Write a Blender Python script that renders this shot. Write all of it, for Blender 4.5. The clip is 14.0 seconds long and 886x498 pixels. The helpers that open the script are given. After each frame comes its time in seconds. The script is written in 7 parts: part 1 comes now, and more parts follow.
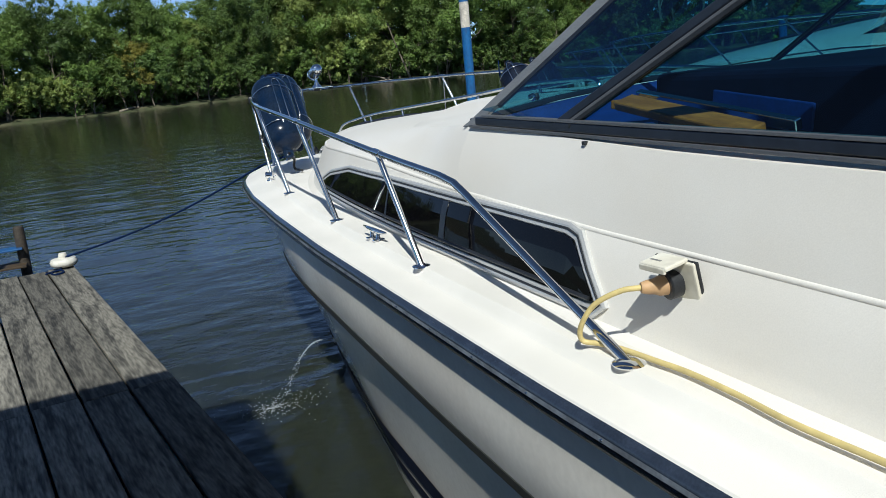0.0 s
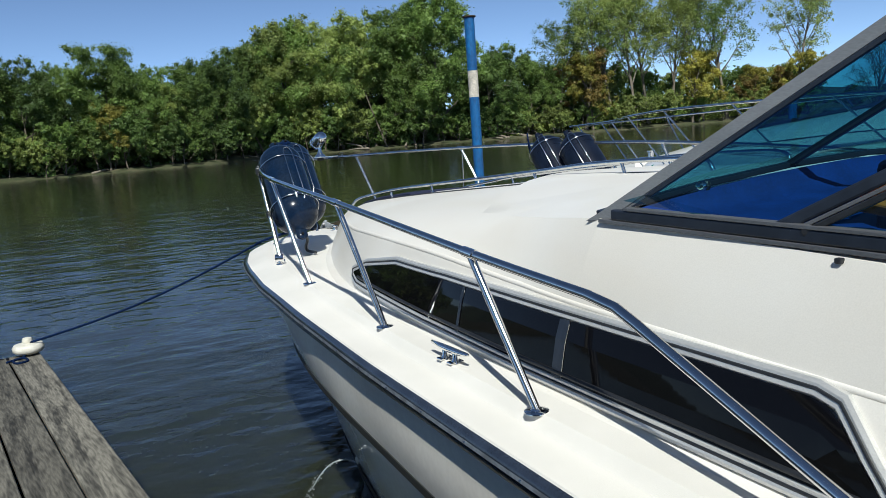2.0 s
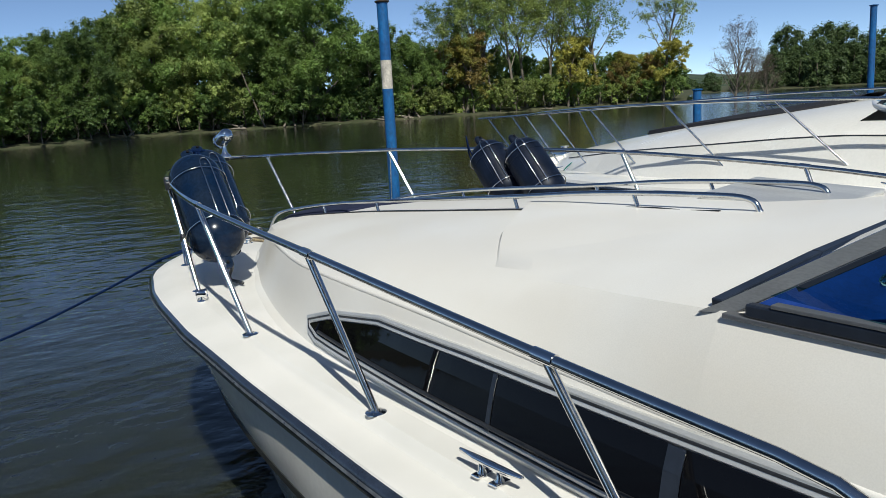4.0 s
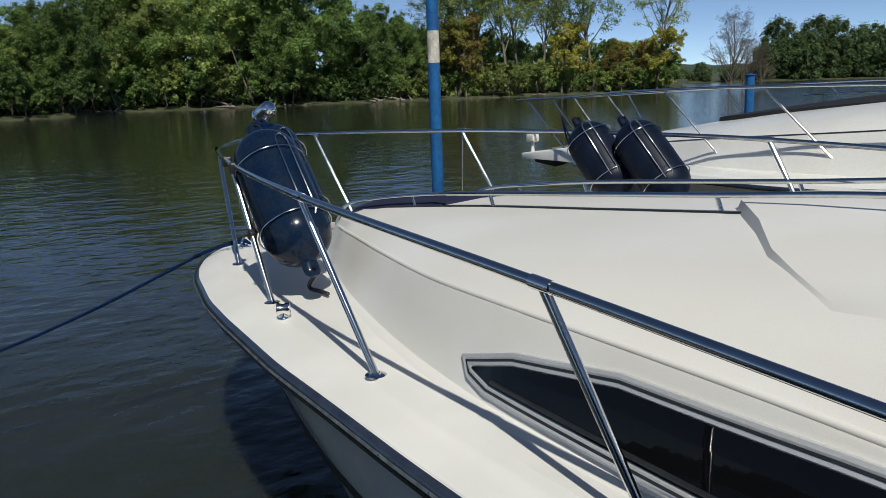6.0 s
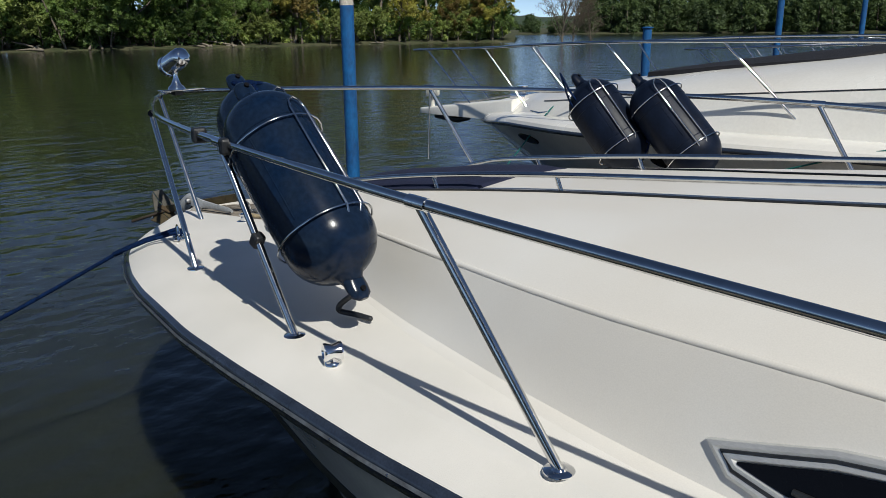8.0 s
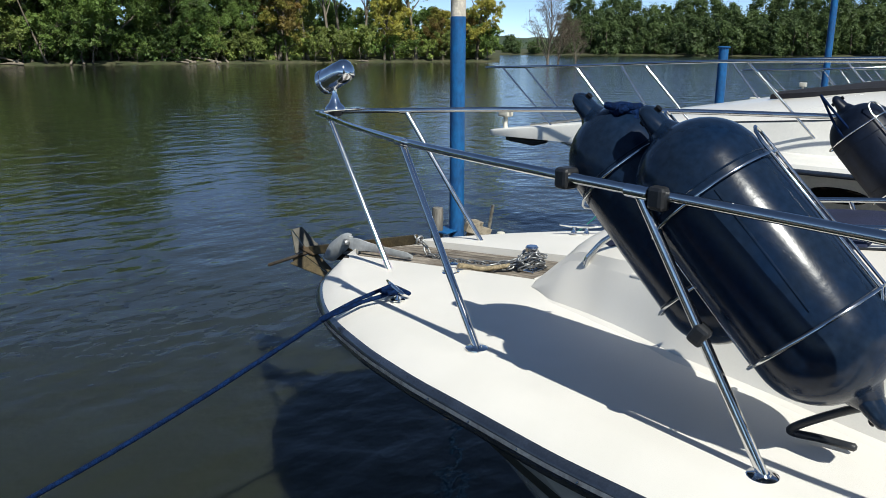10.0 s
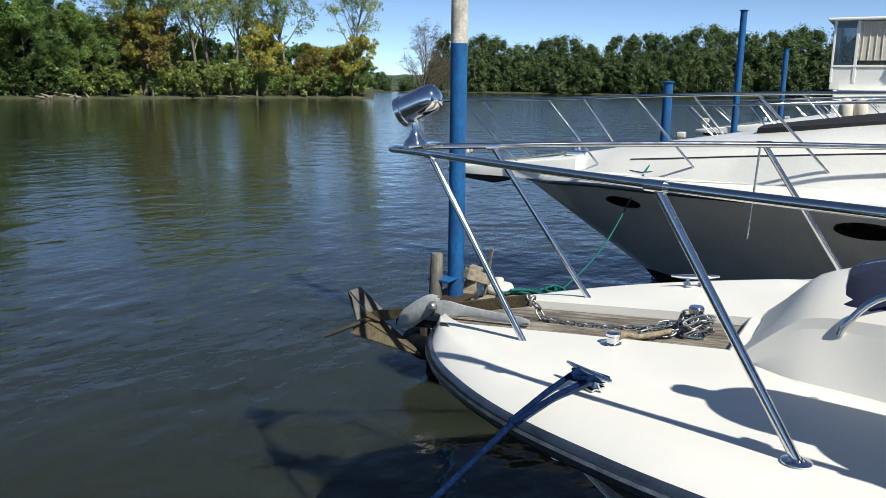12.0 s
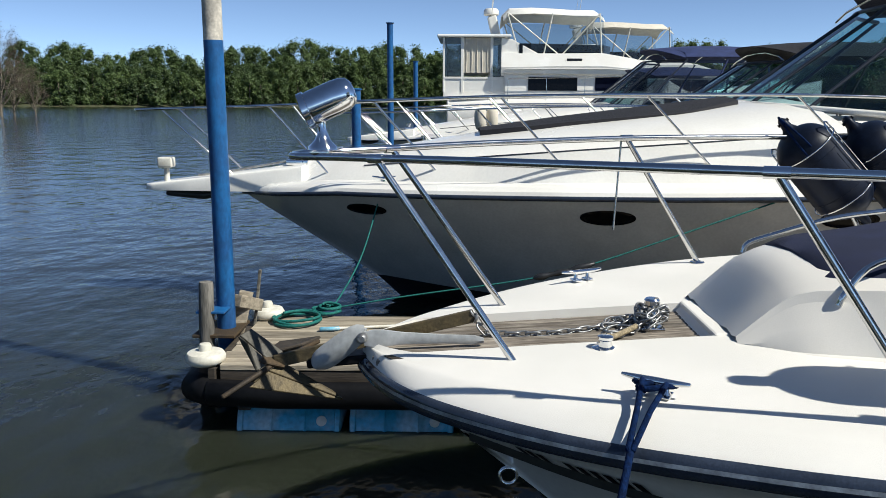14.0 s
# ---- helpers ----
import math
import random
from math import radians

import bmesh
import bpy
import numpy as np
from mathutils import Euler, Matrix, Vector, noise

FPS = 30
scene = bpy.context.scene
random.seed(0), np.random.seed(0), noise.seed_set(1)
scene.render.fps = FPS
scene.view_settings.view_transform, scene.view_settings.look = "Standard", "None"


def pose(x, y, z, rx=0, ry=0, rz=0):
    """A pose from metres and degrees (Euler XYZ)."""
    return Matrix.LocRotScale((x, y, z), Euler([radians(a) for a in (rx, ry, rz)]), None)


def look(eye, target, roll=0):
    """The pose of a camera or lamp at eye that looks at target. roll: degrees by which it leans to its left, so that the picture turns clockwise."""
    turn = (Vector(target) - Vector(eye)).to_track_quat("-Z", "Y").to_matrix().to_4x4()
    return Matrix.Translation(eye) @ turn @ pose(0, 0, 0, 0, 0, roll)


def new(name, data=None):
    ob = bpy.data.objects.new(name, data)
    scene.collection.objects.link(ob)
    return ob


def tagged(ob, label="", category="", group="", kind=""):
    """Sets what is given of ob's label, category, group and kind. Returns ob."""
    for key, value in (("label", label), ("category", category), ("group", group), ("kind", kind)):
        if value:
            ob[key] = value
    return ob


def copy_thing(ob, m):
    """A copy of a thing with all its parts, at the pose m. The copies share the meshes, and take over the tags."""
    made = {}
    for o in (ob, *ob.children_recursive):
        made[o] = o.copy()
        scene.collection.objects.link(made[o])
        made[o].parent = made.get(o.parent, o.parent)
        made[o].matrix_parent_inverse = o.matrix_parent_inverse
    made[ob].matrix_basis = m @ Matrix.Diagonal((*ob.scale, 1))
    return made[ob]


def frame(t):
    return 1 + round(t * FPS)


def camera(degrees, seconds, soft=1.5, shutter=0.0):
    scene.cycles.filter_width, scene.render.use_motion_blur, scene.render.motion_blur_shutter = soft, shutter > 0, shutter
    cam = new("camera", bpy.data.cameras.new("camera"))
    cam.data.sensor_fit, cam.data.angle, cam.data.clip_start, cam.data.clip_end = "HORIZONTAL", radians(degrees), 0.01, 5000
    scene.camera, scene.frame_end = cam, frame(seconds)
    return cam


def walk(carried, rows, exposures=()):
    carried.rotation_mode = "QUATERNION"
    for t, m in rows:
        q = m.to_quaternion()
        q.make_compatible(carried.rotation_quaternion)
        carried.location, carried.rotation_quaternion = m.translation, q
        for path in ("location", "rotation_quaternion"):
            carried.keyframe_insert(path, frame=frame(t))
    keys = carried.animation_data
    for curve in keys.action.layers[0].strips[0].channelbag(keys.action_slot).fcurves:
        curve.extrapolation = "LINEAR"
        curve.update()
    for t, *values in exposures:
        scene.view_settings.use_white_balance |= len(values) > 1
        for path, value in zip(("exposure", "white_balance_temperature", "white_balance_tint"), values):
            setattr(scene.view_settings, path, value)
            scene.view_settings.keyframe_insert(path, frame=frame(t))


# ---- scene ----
cam = camera(59.1, 14.0, soft=0.8)

PATH = [
    (0, (-2.613, -8.555, 2.096), (-1.816, -6.78, 1.631), -5.6),
    (0.5, (-2.621, -8.34, 2.133), (-1.796, -6.579, 1.665), -5.0),
    (1, (-2.654, -8.092, 2.129), (-1.789, -6.329, 1.75), -4.5),
    (1.5, (-2.681, -7.858, 2.13), (-1.806, -6.09, 1.8), -3.8),
    (2, (-2.646, -7.624, 2.139), (-1.756, -5.859, 1.836), -4.2),
    (2.5, (-2.637, -7.418, 2.186), (-1.665, -5.699, 1.871), -3.5),
    (3, (-2.679, -7.182, 2.284), (-1.659, -5.496, 1.941), -4.9),
    (3.2, (-2.689, -7.095, 2.319), (-1.63, -5.436, 1.964), -4.5),
    (5.3, (-2.612, -6.138, 2.34), (-1.441, -4.566, 1.94), -2.7),
    (5.5, (-2.646, -5.982, 2.339), (-1.486, -4.409, 1.915), -2.2),
    (6, (-2.682, -5.63, 2.29), (-1.512, -4.061, 1.877), -1.8),
    (6.5, (-2.701, -5.258, 2.303), (-1.494, -3.733, 1.835), -0.9),
    (7, (-2.736, -4.917, 2.31), (-1.407, -3.516, 1.789), -0.7),
    (7.5, (-2.739, -4.672, 2.334), (-1.275, -3.427, 1.779), -0.9),
    (8, (-2.733, -4.355, 2.304), (-1.283, -3.09, 1.76), -0.5),
    (8.5, (-2.787, -4.003, 2.302), (-1.387, -2.689, 1.742), 1.2),
    (9, (-2.881, -3.589, 2.296), (-1.435, -2.303, 1.789), -0.8),
    (9.2, (-2.896, -3.442, 2.297), (-1.453, -2.149, 1.801), -0.7),
    (11.3, (-2.933, -2.052, 2.192), (-1.299, -1.006, 1.709), 0.1),
    (11.5, (-2.941, -1.943, 2.194), (-1.296, -0.901, 1.734), -0.7),
    (12, (-2.946, -1.583, 2.197), (-1.248, -0.61, 1.788), 0.7),
    (12.5, (-3.0, -1.222, 2.187), (-1.232, -0.362, 1.817), -0.9),
    (13, (-2.99, -0.906, 2.147), (-1.139, -0.237, 1.795), -0.7),
    (13.5, (-2.922, -0.605, 2.142), (-1.007, -0.158, 1.774), 0.4),
    (14, (-2.89, -0.291, 2.119), (-0.925, -0.233, 1.748), 0.3),
]
EXPOSURES = [(0, 0.15, 6050, 5), (1.5, 0.19, 6100, 5), (3, 0.16, 6200, 5), (5.5, -0.24, 6300, 7), (6.0, -0.24, 6300, 7), (6.5, -0.17, 6300, 8), (7.5, -0.14, 6350, 8), (8.0, -0.24, 6350, 8), (8.5, -0.14, 6300, 7), (9, 0.04, 6280, 6), (11.3, 0.39, 6350, 6), (12.5, 0.38, 6350, 6), (14, 0.35, 6350, 7)]
walk(cam, [(t, look(eye, target, roll)) for t, eye, target, roll in PATH], EXPOSURES)


# ---- light ----
SUN_TO = Vector((-0.38, -0.82, 1.0)).normalized()
world = bpy.data.worlds.new("sky")
scene.world = world
world.use_nodes = True
wn = world.node_tree.nodes
sky = wn.new("ShaderNodeTexSky")
sky.sky_type = "NISHITA"
sky.sun_disc = False
sky.sun_elevation = math.asin(SUN_TO.z)
sky.sun_rotation = math.atan2(SUN_TO.x, SUN_TO.y)
sky.altitude = 5500
sky.air_density, sky.dust_density, sky.ozone_density = 0.75, 0.0, 0.7
wn["Background"].inputs[1].default_value = 0.115
world.node_tree.links.new(sky.outputs[0], wn["Background"].inputs[0])
sun = new("sun", bpy.data.lights.new("sun", "SUN"))
sun.data.energy, sun.data.angle, sun.data.color = 4.75, radians(0.55), (1.0, 0.955, 0.87)
sun.matrix_world = look(SUN_TO * 60, (0, 0, 0))


# ---- materials ----
def mat(name, color, rough=0.5, metal=0.0, vary=0.0, scale=6.0, bump=0.0, bscale=40.0, second=None, mix=(0.4, 0.65),
        per=0.0, stretch=(1, 1, 1), coat=0.0, trans=0.0, ior=1.45, rvary=0.0, sub=0.0):
    """A principled material: base colour broken up by large and fine noise, roughness variation and fine relief."""
    m = bpy.data.materials.new(name)
    m.use_nodes = True
    nt = m.node_tree
    n, l = nt.nodes, nt.links
    b = n["Principled BSDF"]
    b.inputs["Roughness"].default_value = rough
    b.inputs["Metallic"].default_value = metal
    b.inputs["Coat Weight"].default_value = coat
    b.inputs["Coat Roughness"].default_value = 0.06
    b.inputs["Transmission Weight"].default_value = trans
    b.inputs["IOR"].default_value = ior
    tc = n.new("ShaderNodeTexCoord")
    mp = n.new("ShaderNodeMapping")
    mp.inputs["Scale"].default_value = stretch
    l.new(tc.outputs["Object"], mp.inputs[0])
    big = n.new("ShaderNodeTexNoise")
    big.inputs["Scale"].default_value, big.inputs["Detail"].default_value = scale, 6
    l.new(mp.outputs[0], big.inputs["Vector"])
    fine = n.new("ShaderNodeTexNoise")
    fine.inputs["Scale"].default_value, fine.inputs["Detail"].default_value = bscale, 4
    l.new(mp.outputs[0], fine.inputs["Vector"])
    ramp = n.new("ShaderNodeValToRGB")
    ramp.color_ramp.elements[0].position, ramp.color_ramp.elements[1].position = mix
    c2 = second or tuple(c * (1 - vary) for c in color)
    ramp.color_ramp.elements[0].color = (*c2, 1)
    ramp.color_ramp.elements[1].color = (*color, 1)
    l.new(big.outputs[0], ramp.inputs[0])
    out = ramp.outputs[0]
    if vary:
        hs = n.new("ShaderNodeHueSaturation")
        l.new(out, hs.inputs["Color"])
        mr = n.new("ShaderNodeMapRange")
        mr.inputs[1].default_value, mr.inputs[2].default_value = 0.3, 0.7
        mr.inputs[3].default_value, mr.inputs[4].default_value = 1 - vary * 0.6, 1 + vary * 0.6
        l.new(fine.outputs[0], mr.inputs[0])
        if per:
            oi = n.new("ShaderNodeObjectInfo")
            mr2 = n.new("ShaderNodeMapRange")
            mr2.inputs[3].default_value, mr2.inputs[4].default_value = 1 - per, 1 + per
            l.new(oi.outputs["Random"], mr2.inputs[0])
            mul = n.new("ShaderNodeMath")
            mul.operation = "MULTIPLY"
            l.new(mr.outputs[0], mul.inputs[0]), l.new(mr2.outputs[0], mul.inputs[1])
            l.new(mul.outputs[0], hs.inputs["Value"])
        else:
            l.new(mr.outputs[0], hs.inputs["Value"])
        out = hs.outputs[0]
    l.new(out, b.inputs["Base Color"])
    if rvary:
        rr = n.new("ShaderNodeMapRange")
        rr.inputs[3].default_value, rr.inputs[4].default_value = max(0.02, rough - rvary), rough + rvary
        l.new(big.outputs[0], rr.inputs[0]), l.new(rr.outputs[0], b.inputs["Roughness"])
    if bump:
        bp = n.new("ShaderNodeBump")
        bp.inputs["Strength"].default_value, bp.inputs["Distance"].default_value = min(1, bump), 0.004
        l.new(fine.outputs[0], bp.inputs["Height"]), l.new(bp.outputs[0], b.inputs["Normal"])
    return m


GEL = mat("gelcoat", (0.765, 0.742, 0.692), 0.44, vary=0.05, scale=1.6, bump=0.08, bscale=260, coat=0.08, rvary=0.08, second=(0.735, 0.70, 0.635))
DECKGEL = mat("deck_gelcoat", (0.765, 0.736, 0.682), 0.5, vary=0.03, scale=2.2, bump=0.25, bscale=420, rvary=0.1, second=(0.71, 0.685, 0.63))
HULLGEL = mat("hull_gelcoat", (0.80, 0.77, 0.70), 0.16, vary=0.06, scale=2.5, coat=0.5, rvary=0.05, second=(0.74, 0.70, 0.63))
WHITEGEL = mat("white_gelcoat", (0.84, 0.82, 0.76), 0.25, vary=0.05, scale=1.5, coat=0.3, rvary=0.08, second=(0.80, 0.77, 0.70))
GREYHULL = mat("grey_hull_paint", (0.60, 0.60, 0.575), 0.14, vary=0.10, scale=3, coat=0.5, rvary=0.03, second=(0.53, 0.53, 0.51))
STEEL = mat("stainless_steel", (0.66, 0.66, 0.65), 0.13, 1.0, vary=0.08, scale=18, rvary=0.06)
CHROME = mat("chrome", (0.80, 0.80, 0.80), 0.07, 1.0, vary=0.06, scale=25, rvary=0.05)
ALU = mat("anodised_aluminium", (0.68, 0.68, 0.66), 0.40, 0.5, vary=0.12, scale=14, bump=0.06, bscale=300, stretch=(1, 0.2, 1), rvary=0.1)
DULLALU = mat("dull_dark_aluminium", (0.18, 0.185, 0.195), 0.42, 0.5, vary=0.15, scale=14, bump=0.06, bscale=300, stretch=(1, 0.2, 1), rvary=0.1)
POSTALU = mat("grey_screen_post", (0.33, 0.335, 0.34), 0.42, 0.5, vary=0.15, scale=14, bump=0.06, bscale=300, stretch=(1, 0.2, 1), rvary=0.1)
GALV = mat("galvanised_steel", (0.42, 0.43, 0.43), 0.45, 0.8, vary=0.25, scale=20, bump=0.15, bscale=120, second=(0.25, 0.25, 0.25))
RUSTY = mat("rusted_anchor_steel", (0.045, 0.036, 0.027), 0.7, 0.3, vary=0.4, scale=9, bump=0.5, bscale=90, second=(0.075, 0.050, 0.026))
RUBBER = mat("black_rubber", (0.022, 0.024, 0.028), 0.42, vary=0.3, scale=12, bump=0.2, bscale=120)
RUBRAIL = mat("rub_rail_vinyl", (0.030, 0.040, 0.062), 0.2, coat=0.3, vary=0.3, scale=10, bump=0.1, bscale=150, rvary=0.1)
NAVY = mat("navy_fender_vinyl", (0.004, 0.013, 0.036), 0.20, ior=1.30, vary=0.35, scale=7, bump=0.08, bscale=60, rvary=0.05, second=(0.009, 0.017, 0.034))
BLACKF = mat("black_fender_vinyl", (0.007, 0.012, 0.027), 0.42, ior=1.28, vary=0.35, scale=8, bump=0.1, bscale=60, rvary=0.1)
PAD = mat("navy_canvas", (0.012, 0.017, 0.05), 0.85, vary=0.25, scale=10, bump=0.4, bscale=500)
NAVYCAN = mat("faded_navy_canvas", (0.022, 0.036, 0.115), 0.85, vary=0.25, scale=6, bump=0.4, bscale=300)
BLACKCAN = mat("black_canvas", (0.014, 0.014, 0.018), 0.85, vary=0.25, scale=10, bump=0.4, bscale=500)
WHITECAN = mat("white_canvas", (0.74, 0.72, 0.66), 0.85, vary=0.1, scale=4, bump=0.3, bscale=300)
BEIGECAN = mat("beige_canvas", (0.62, 0.57, 0.47), 0.85, vary=0.1, scale=4, bump=0.3, bscale=300)
STRIPE = mat("navy_stripe", (0.008, 0.012, 0.035), 0.4, ior=1.2, vary=0.2, scale=6)
BLUEPAINT = mat("blue_post_paint", (0.010, 0.110, 0.30), 0.45, vary=0.3, scale=5, bump=0.25, bscale=40, second=(0.014, 0.070, 0.20), stretch=(1, 1, 0.5), rvary=0.12)
BAREPOST = mat("weathered_primer", (0.62, 0.57, 0.48), 0.8, vary=0.3, scale=9, bump=0.4, bscale=60, second=(0.38, 0.35, 0.30))
DOCKWOOD = mat("weathered_dock_plank", (0.165, 0.154, 0.128), 0.92, vary=0.7, scale=2.2, bump=1.0, bscale=9, second=(0.040, 0.038, 0.033), per=0.35, stretch=(9, 1.2, 9), mix=(0.36, 0.58))
DOCKB = mat("bleached_dock_plank", (0.33, 0.285, 0.215), 0.85, vary=0.35, scale=5, bump=0.8, bscale=26, second=(0.15, 0.125, 0.09), per=0.3, stretch=(6, 0.5, 6), mix=(0.32, 0.62))
DARKWOOD = mat("wet_dark_timber", (0.06, 0.048, 0.036), 0.7, vary=0.4, scale=6, bump=0.7, bscale=30, stretch=(4, 0.6, 4))
TEAK = mat("weathered_teak", (0.285, 0.25, 0.205), 0.85, vary=0.45, scale=7, bump=0.8, bscale=30, second=(0.12, 0.10, 0.08), per=0.3, stretch=(8, 0.6, 8))
VARNISH = mat("varnished_wood", (0.56, 0.185, 0.035), 0.3, vary=0.3, scale=5, second=(0.36, 0.11, 0.02), stretch=(6, 0.8, 6), coat=0.4)
BARRELBLUE = mat("blue_plastic_barrel", (0.05, 0.36, 0.54), 0.28, vary=0.35, scale=3.5, bump=0.15, bscale=30, second=(0.40, 0.52, 0.55), mix=(0.30, 0.52), coat=0.3)
BLACKSHEET = mat("black_rubber_sheet", (0.008, 0.008, 0.009), 0.5, vary=0.3, scale=8, bump=0.3, bscale=40, ior=1.25)
OLIVE = mat("weathered_anchor_steel", (0.115, 0.088, 0.044), 0.6, 0.35, vary=0.4, scale=14, bump=0.5, bscale=90, second=(0.07, 0.055, 0.032))
GREYIRON = mat("grey_anchor_steel", (0.085, 0.08, 0.066), 0.6, 0.2, vary=0.35, scale=12, bump=0.4, bscale=80, second=(0.055, 0.05, 0.038))
PILEWOOD = mat("grey_pile_wood", (0.22, 0.205, 0.18), 0.9, vary=0.4, scale=5, bump=0.8, bscale=25, second=(0.09, 0.085, 0.075), stretch=(4, 4, 0.6))
WHITEPLASTIC = mat("white_plastic", (0.72, 0.70, 0.62), 0.45, vary=0.12, scale=10, bump=0.15, bscale=50, second=(0.60, 0.57, 0.48))
CORD = mat("yellow_shore_cord", (0.62, 0.50, 0.21), 0.5, vary=0.15, scale=14, second=(0.52, 0.42, 0.18))
PLUG = mat("tan_plug", (0.46, 0.29, 0.15), 0.55, vary=0.15, scale=14)
BLUEROPE = mat("navy_rope", (0.003, 0.016, 0.066), 0.9, ior=1.2, vary=0.5, scale=60, bump=1.0, bscale=160)
GREENROPE = mat("green_rope", (0.007, 0.155, 0.135), 0.75, vary=0.4, scale=60, bump=1.0, bscale=160)
TANROPE = mat("tan_rope", (0.36, 0.29, 0.18), 0.85, vary=0.4, scale=50, bump=1.0, bscale=140)
PALEPLASTIC = mat("galvanised_blade", (0.44, 0.45, 0.45), 0.35, vary=0.25, scale=6, second=(0.30, 0.31, 0.31))
# near-black navy: the shade inside the cockpit is put into this colour
DARKIN = mat("shaded_navy_interior", (0.005, 0.008, 0.024), 0.6, vary=0.3, scale=8, ior=1.15)
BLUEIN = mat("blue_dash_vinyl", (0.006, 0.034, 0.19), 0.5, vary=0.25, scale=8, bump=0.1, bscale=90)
BLACKGLASS = mat("black_window_glass", (0.004, 0.004, 0.005), 0.03, vary=0.1, scale=3, ior=1.25)
KNUCKLE = mat("dark_olive_strip", (0.030, 0.031, 0.027), 0.5, vary=0.25, scale=9, bump=0.1, bscale=80)
SLATE = mat("dark_window_channel", (0.020, 0.026, 0.040), 0.38, 0.0, vary=0.25, scale=9)
TAN = mat("tan_seat", (0.30, 0.25, 0.18), 0.7, vary=0.2, scale=8)


def tinted(name, color, rough=0.02):
    """Thin tinted pane: it lets most light through straight, coloured, and mirrors by Fresnel."""
    m = bpy.data.materials.new(name)
    m.use_nodes = True
    n, l = m.node_tree.nodes, m.node_tree.links
    n.remove(n["Principled BSDF"])
    t, g, mx, lw = n.new("ShaderNodeBsdfTransparent"), n.new("ShaderNodeBsdfGlossy"), n.new("ShaderNodeMixShader"), n.new("ShaderNodeLayerWeight")
    pw, fr = n.new("ShaderNodeMath"), n.new("ShaderNodeMath")
    pw.operation, fr.operation = "POWER", "MULTIPLY_ADD"
    pw.inputs[1].default_value, fr.inputs[1].default_value, fr.inputs[2].default_value = 5.0, 0.9, 0.05
    l.new(lw.outputs["Facing"], pw.inputs[0]), l.new(pw.outputs[0], fr.inputs[0])
    t.inputs[0].default_value = (*color, 1)
    g.inputs["Roughness"].default_value = rough
    l.new(fr.outputs[0], mx.inputs[0]), l.new(t.outputs[0], mx.inputs[1]), l.new(g.outputs[0], mx.inputs[2])
    l.new(mx.outputs[0], n["Material Output"].inputs[0])
    return m


TEALGLASS = tinted("teal_windshield_glass", (0.22, 0.49, 0.56))
LIGHTGLASS = tinted("pale_teal_screen", (0.50, 0.74, 0.76))
CLEARVINYL = tinted("clear_vinyl", (0.62, 0.66, 0.68), 0.12)


def leaf_mat(name, color, dark, warm=None, patch=0.45):
    m = bpy.data.materials.new(name)
    m.use_nodes = True
    n, l = m.node_tree.nodes, m.node_tree.links
    b = n["Principled BSDF"]
    b.inputs["Roughness"].default_value = 0.55
    geo = n.new("ShaderNodeNewGeometry")
    ramp = n.new("ShaderNodeValToRGB")
    e = ramp.color_ramp.elements
    e[0].color, e[1].color = (*dark, 1), (*color, 1)
    if warm:
        k = e.new(0.93)
        k.color = (*color, 1)
        e[2].color = (*warm, 1)
    tc, nz, md = n.new("ShaderNodeTexCoord"), n.new("ShaderNodeTexNoise"), n.new("ShaderNodeMath")
    nz.inputs["Scale"].default_value, nz.inputs["Detail"].default_value = patch, 3
    md.operation, md.use_clamp = "MULTIPLY_ADD", True
    md.inputs[1].default_value = 0.36
    half = n.new("ShaderNodeMapRange")
    half.inputs[1].default_value, half.inputs[2].default_value = 0.35, 0.68
    half.inputs[3].default_value, half.inputs[4].default_value = 0.0, 0.64
    l.new(tc.outputs["Object"], nz.inputs["Vector"]), l.new(nz.outputs[0], half.inputs[0])
    l.new(geo.outputs["Random Per Island"], md.inputs[0]), l.new(half.outputs[0], md.inputs[2])
    l.new(md.outputs[0], ramp.inputs[0])
    oi = n.new("ShaderNodeObjectInfo")
    hs = n.new("ShaderNodeHueSaturation")
    mr = n.new("ShaderNodeMapRange")
    mr.inputs[3].default_value, mr.inputs[4].default_value = 0.72, 1.3
    l.new(oi.outputs["Random"], mr.inputs[0]), l.new(mr.outputs[0], hs.inputs["Value"])
    l.new(ramp.outputs[0], hs.inputs["Color"]), l.new(hs.outputs[0], b.inputs["Base Color"])
    tr = n.new("ShaderNodeBsdfTranslucent")
    mx = n.new("ShaderNodeMixShader")
    mx.inputs[0].default_value = 0.48
    l.new(hs.outputs[0], tr.inputs[0])
    l.new(b.outputs[0], mx.inputs[1]), l.new(tr.outputs[0], mx.inputs[2])
    l.new(mx.outputs[0], n["Material Output"].inputs[0])
    return m


LEAF = leaf_mat("maple_leaves", (0.230, 0.335, 0.082), (0.122, 0.190, 0.048), (0.32, 0.355, 0.09))
LEAFM = leaf_mat("willow_leaves", (0.390, 0.460, 0.130), (0.225, 0.290, 0.082), (0.34, 0.33, 0.095))
LEAFD = leaf_mat("dark_leaves", (0.170, 0.262, 0.068), (0.080, 0.132, 0.036))
LEAFY = leaf_mat("yellowing_leaves", (0.48, 0.42, 0.085), (0.26, 0.28, 0.065), (0.42, 0.27, 0.06))
LEAFR = leaf_mat("rusty_leaves", (0.34, 0.23, 0.066), (0.16, 0.15, 0.045))
LEAFFAR = leaf_mat("far_bank_leaves", (0.150, 0.215, 0.070), (0.055, 0.090, 0.036), (0.21, 0.265, 0.080), patch=0.12)
LEAFB = leaf_mat("brown_twigs", (0.15, 0.115, 0.08), (0.085, 0.065, 0.048))
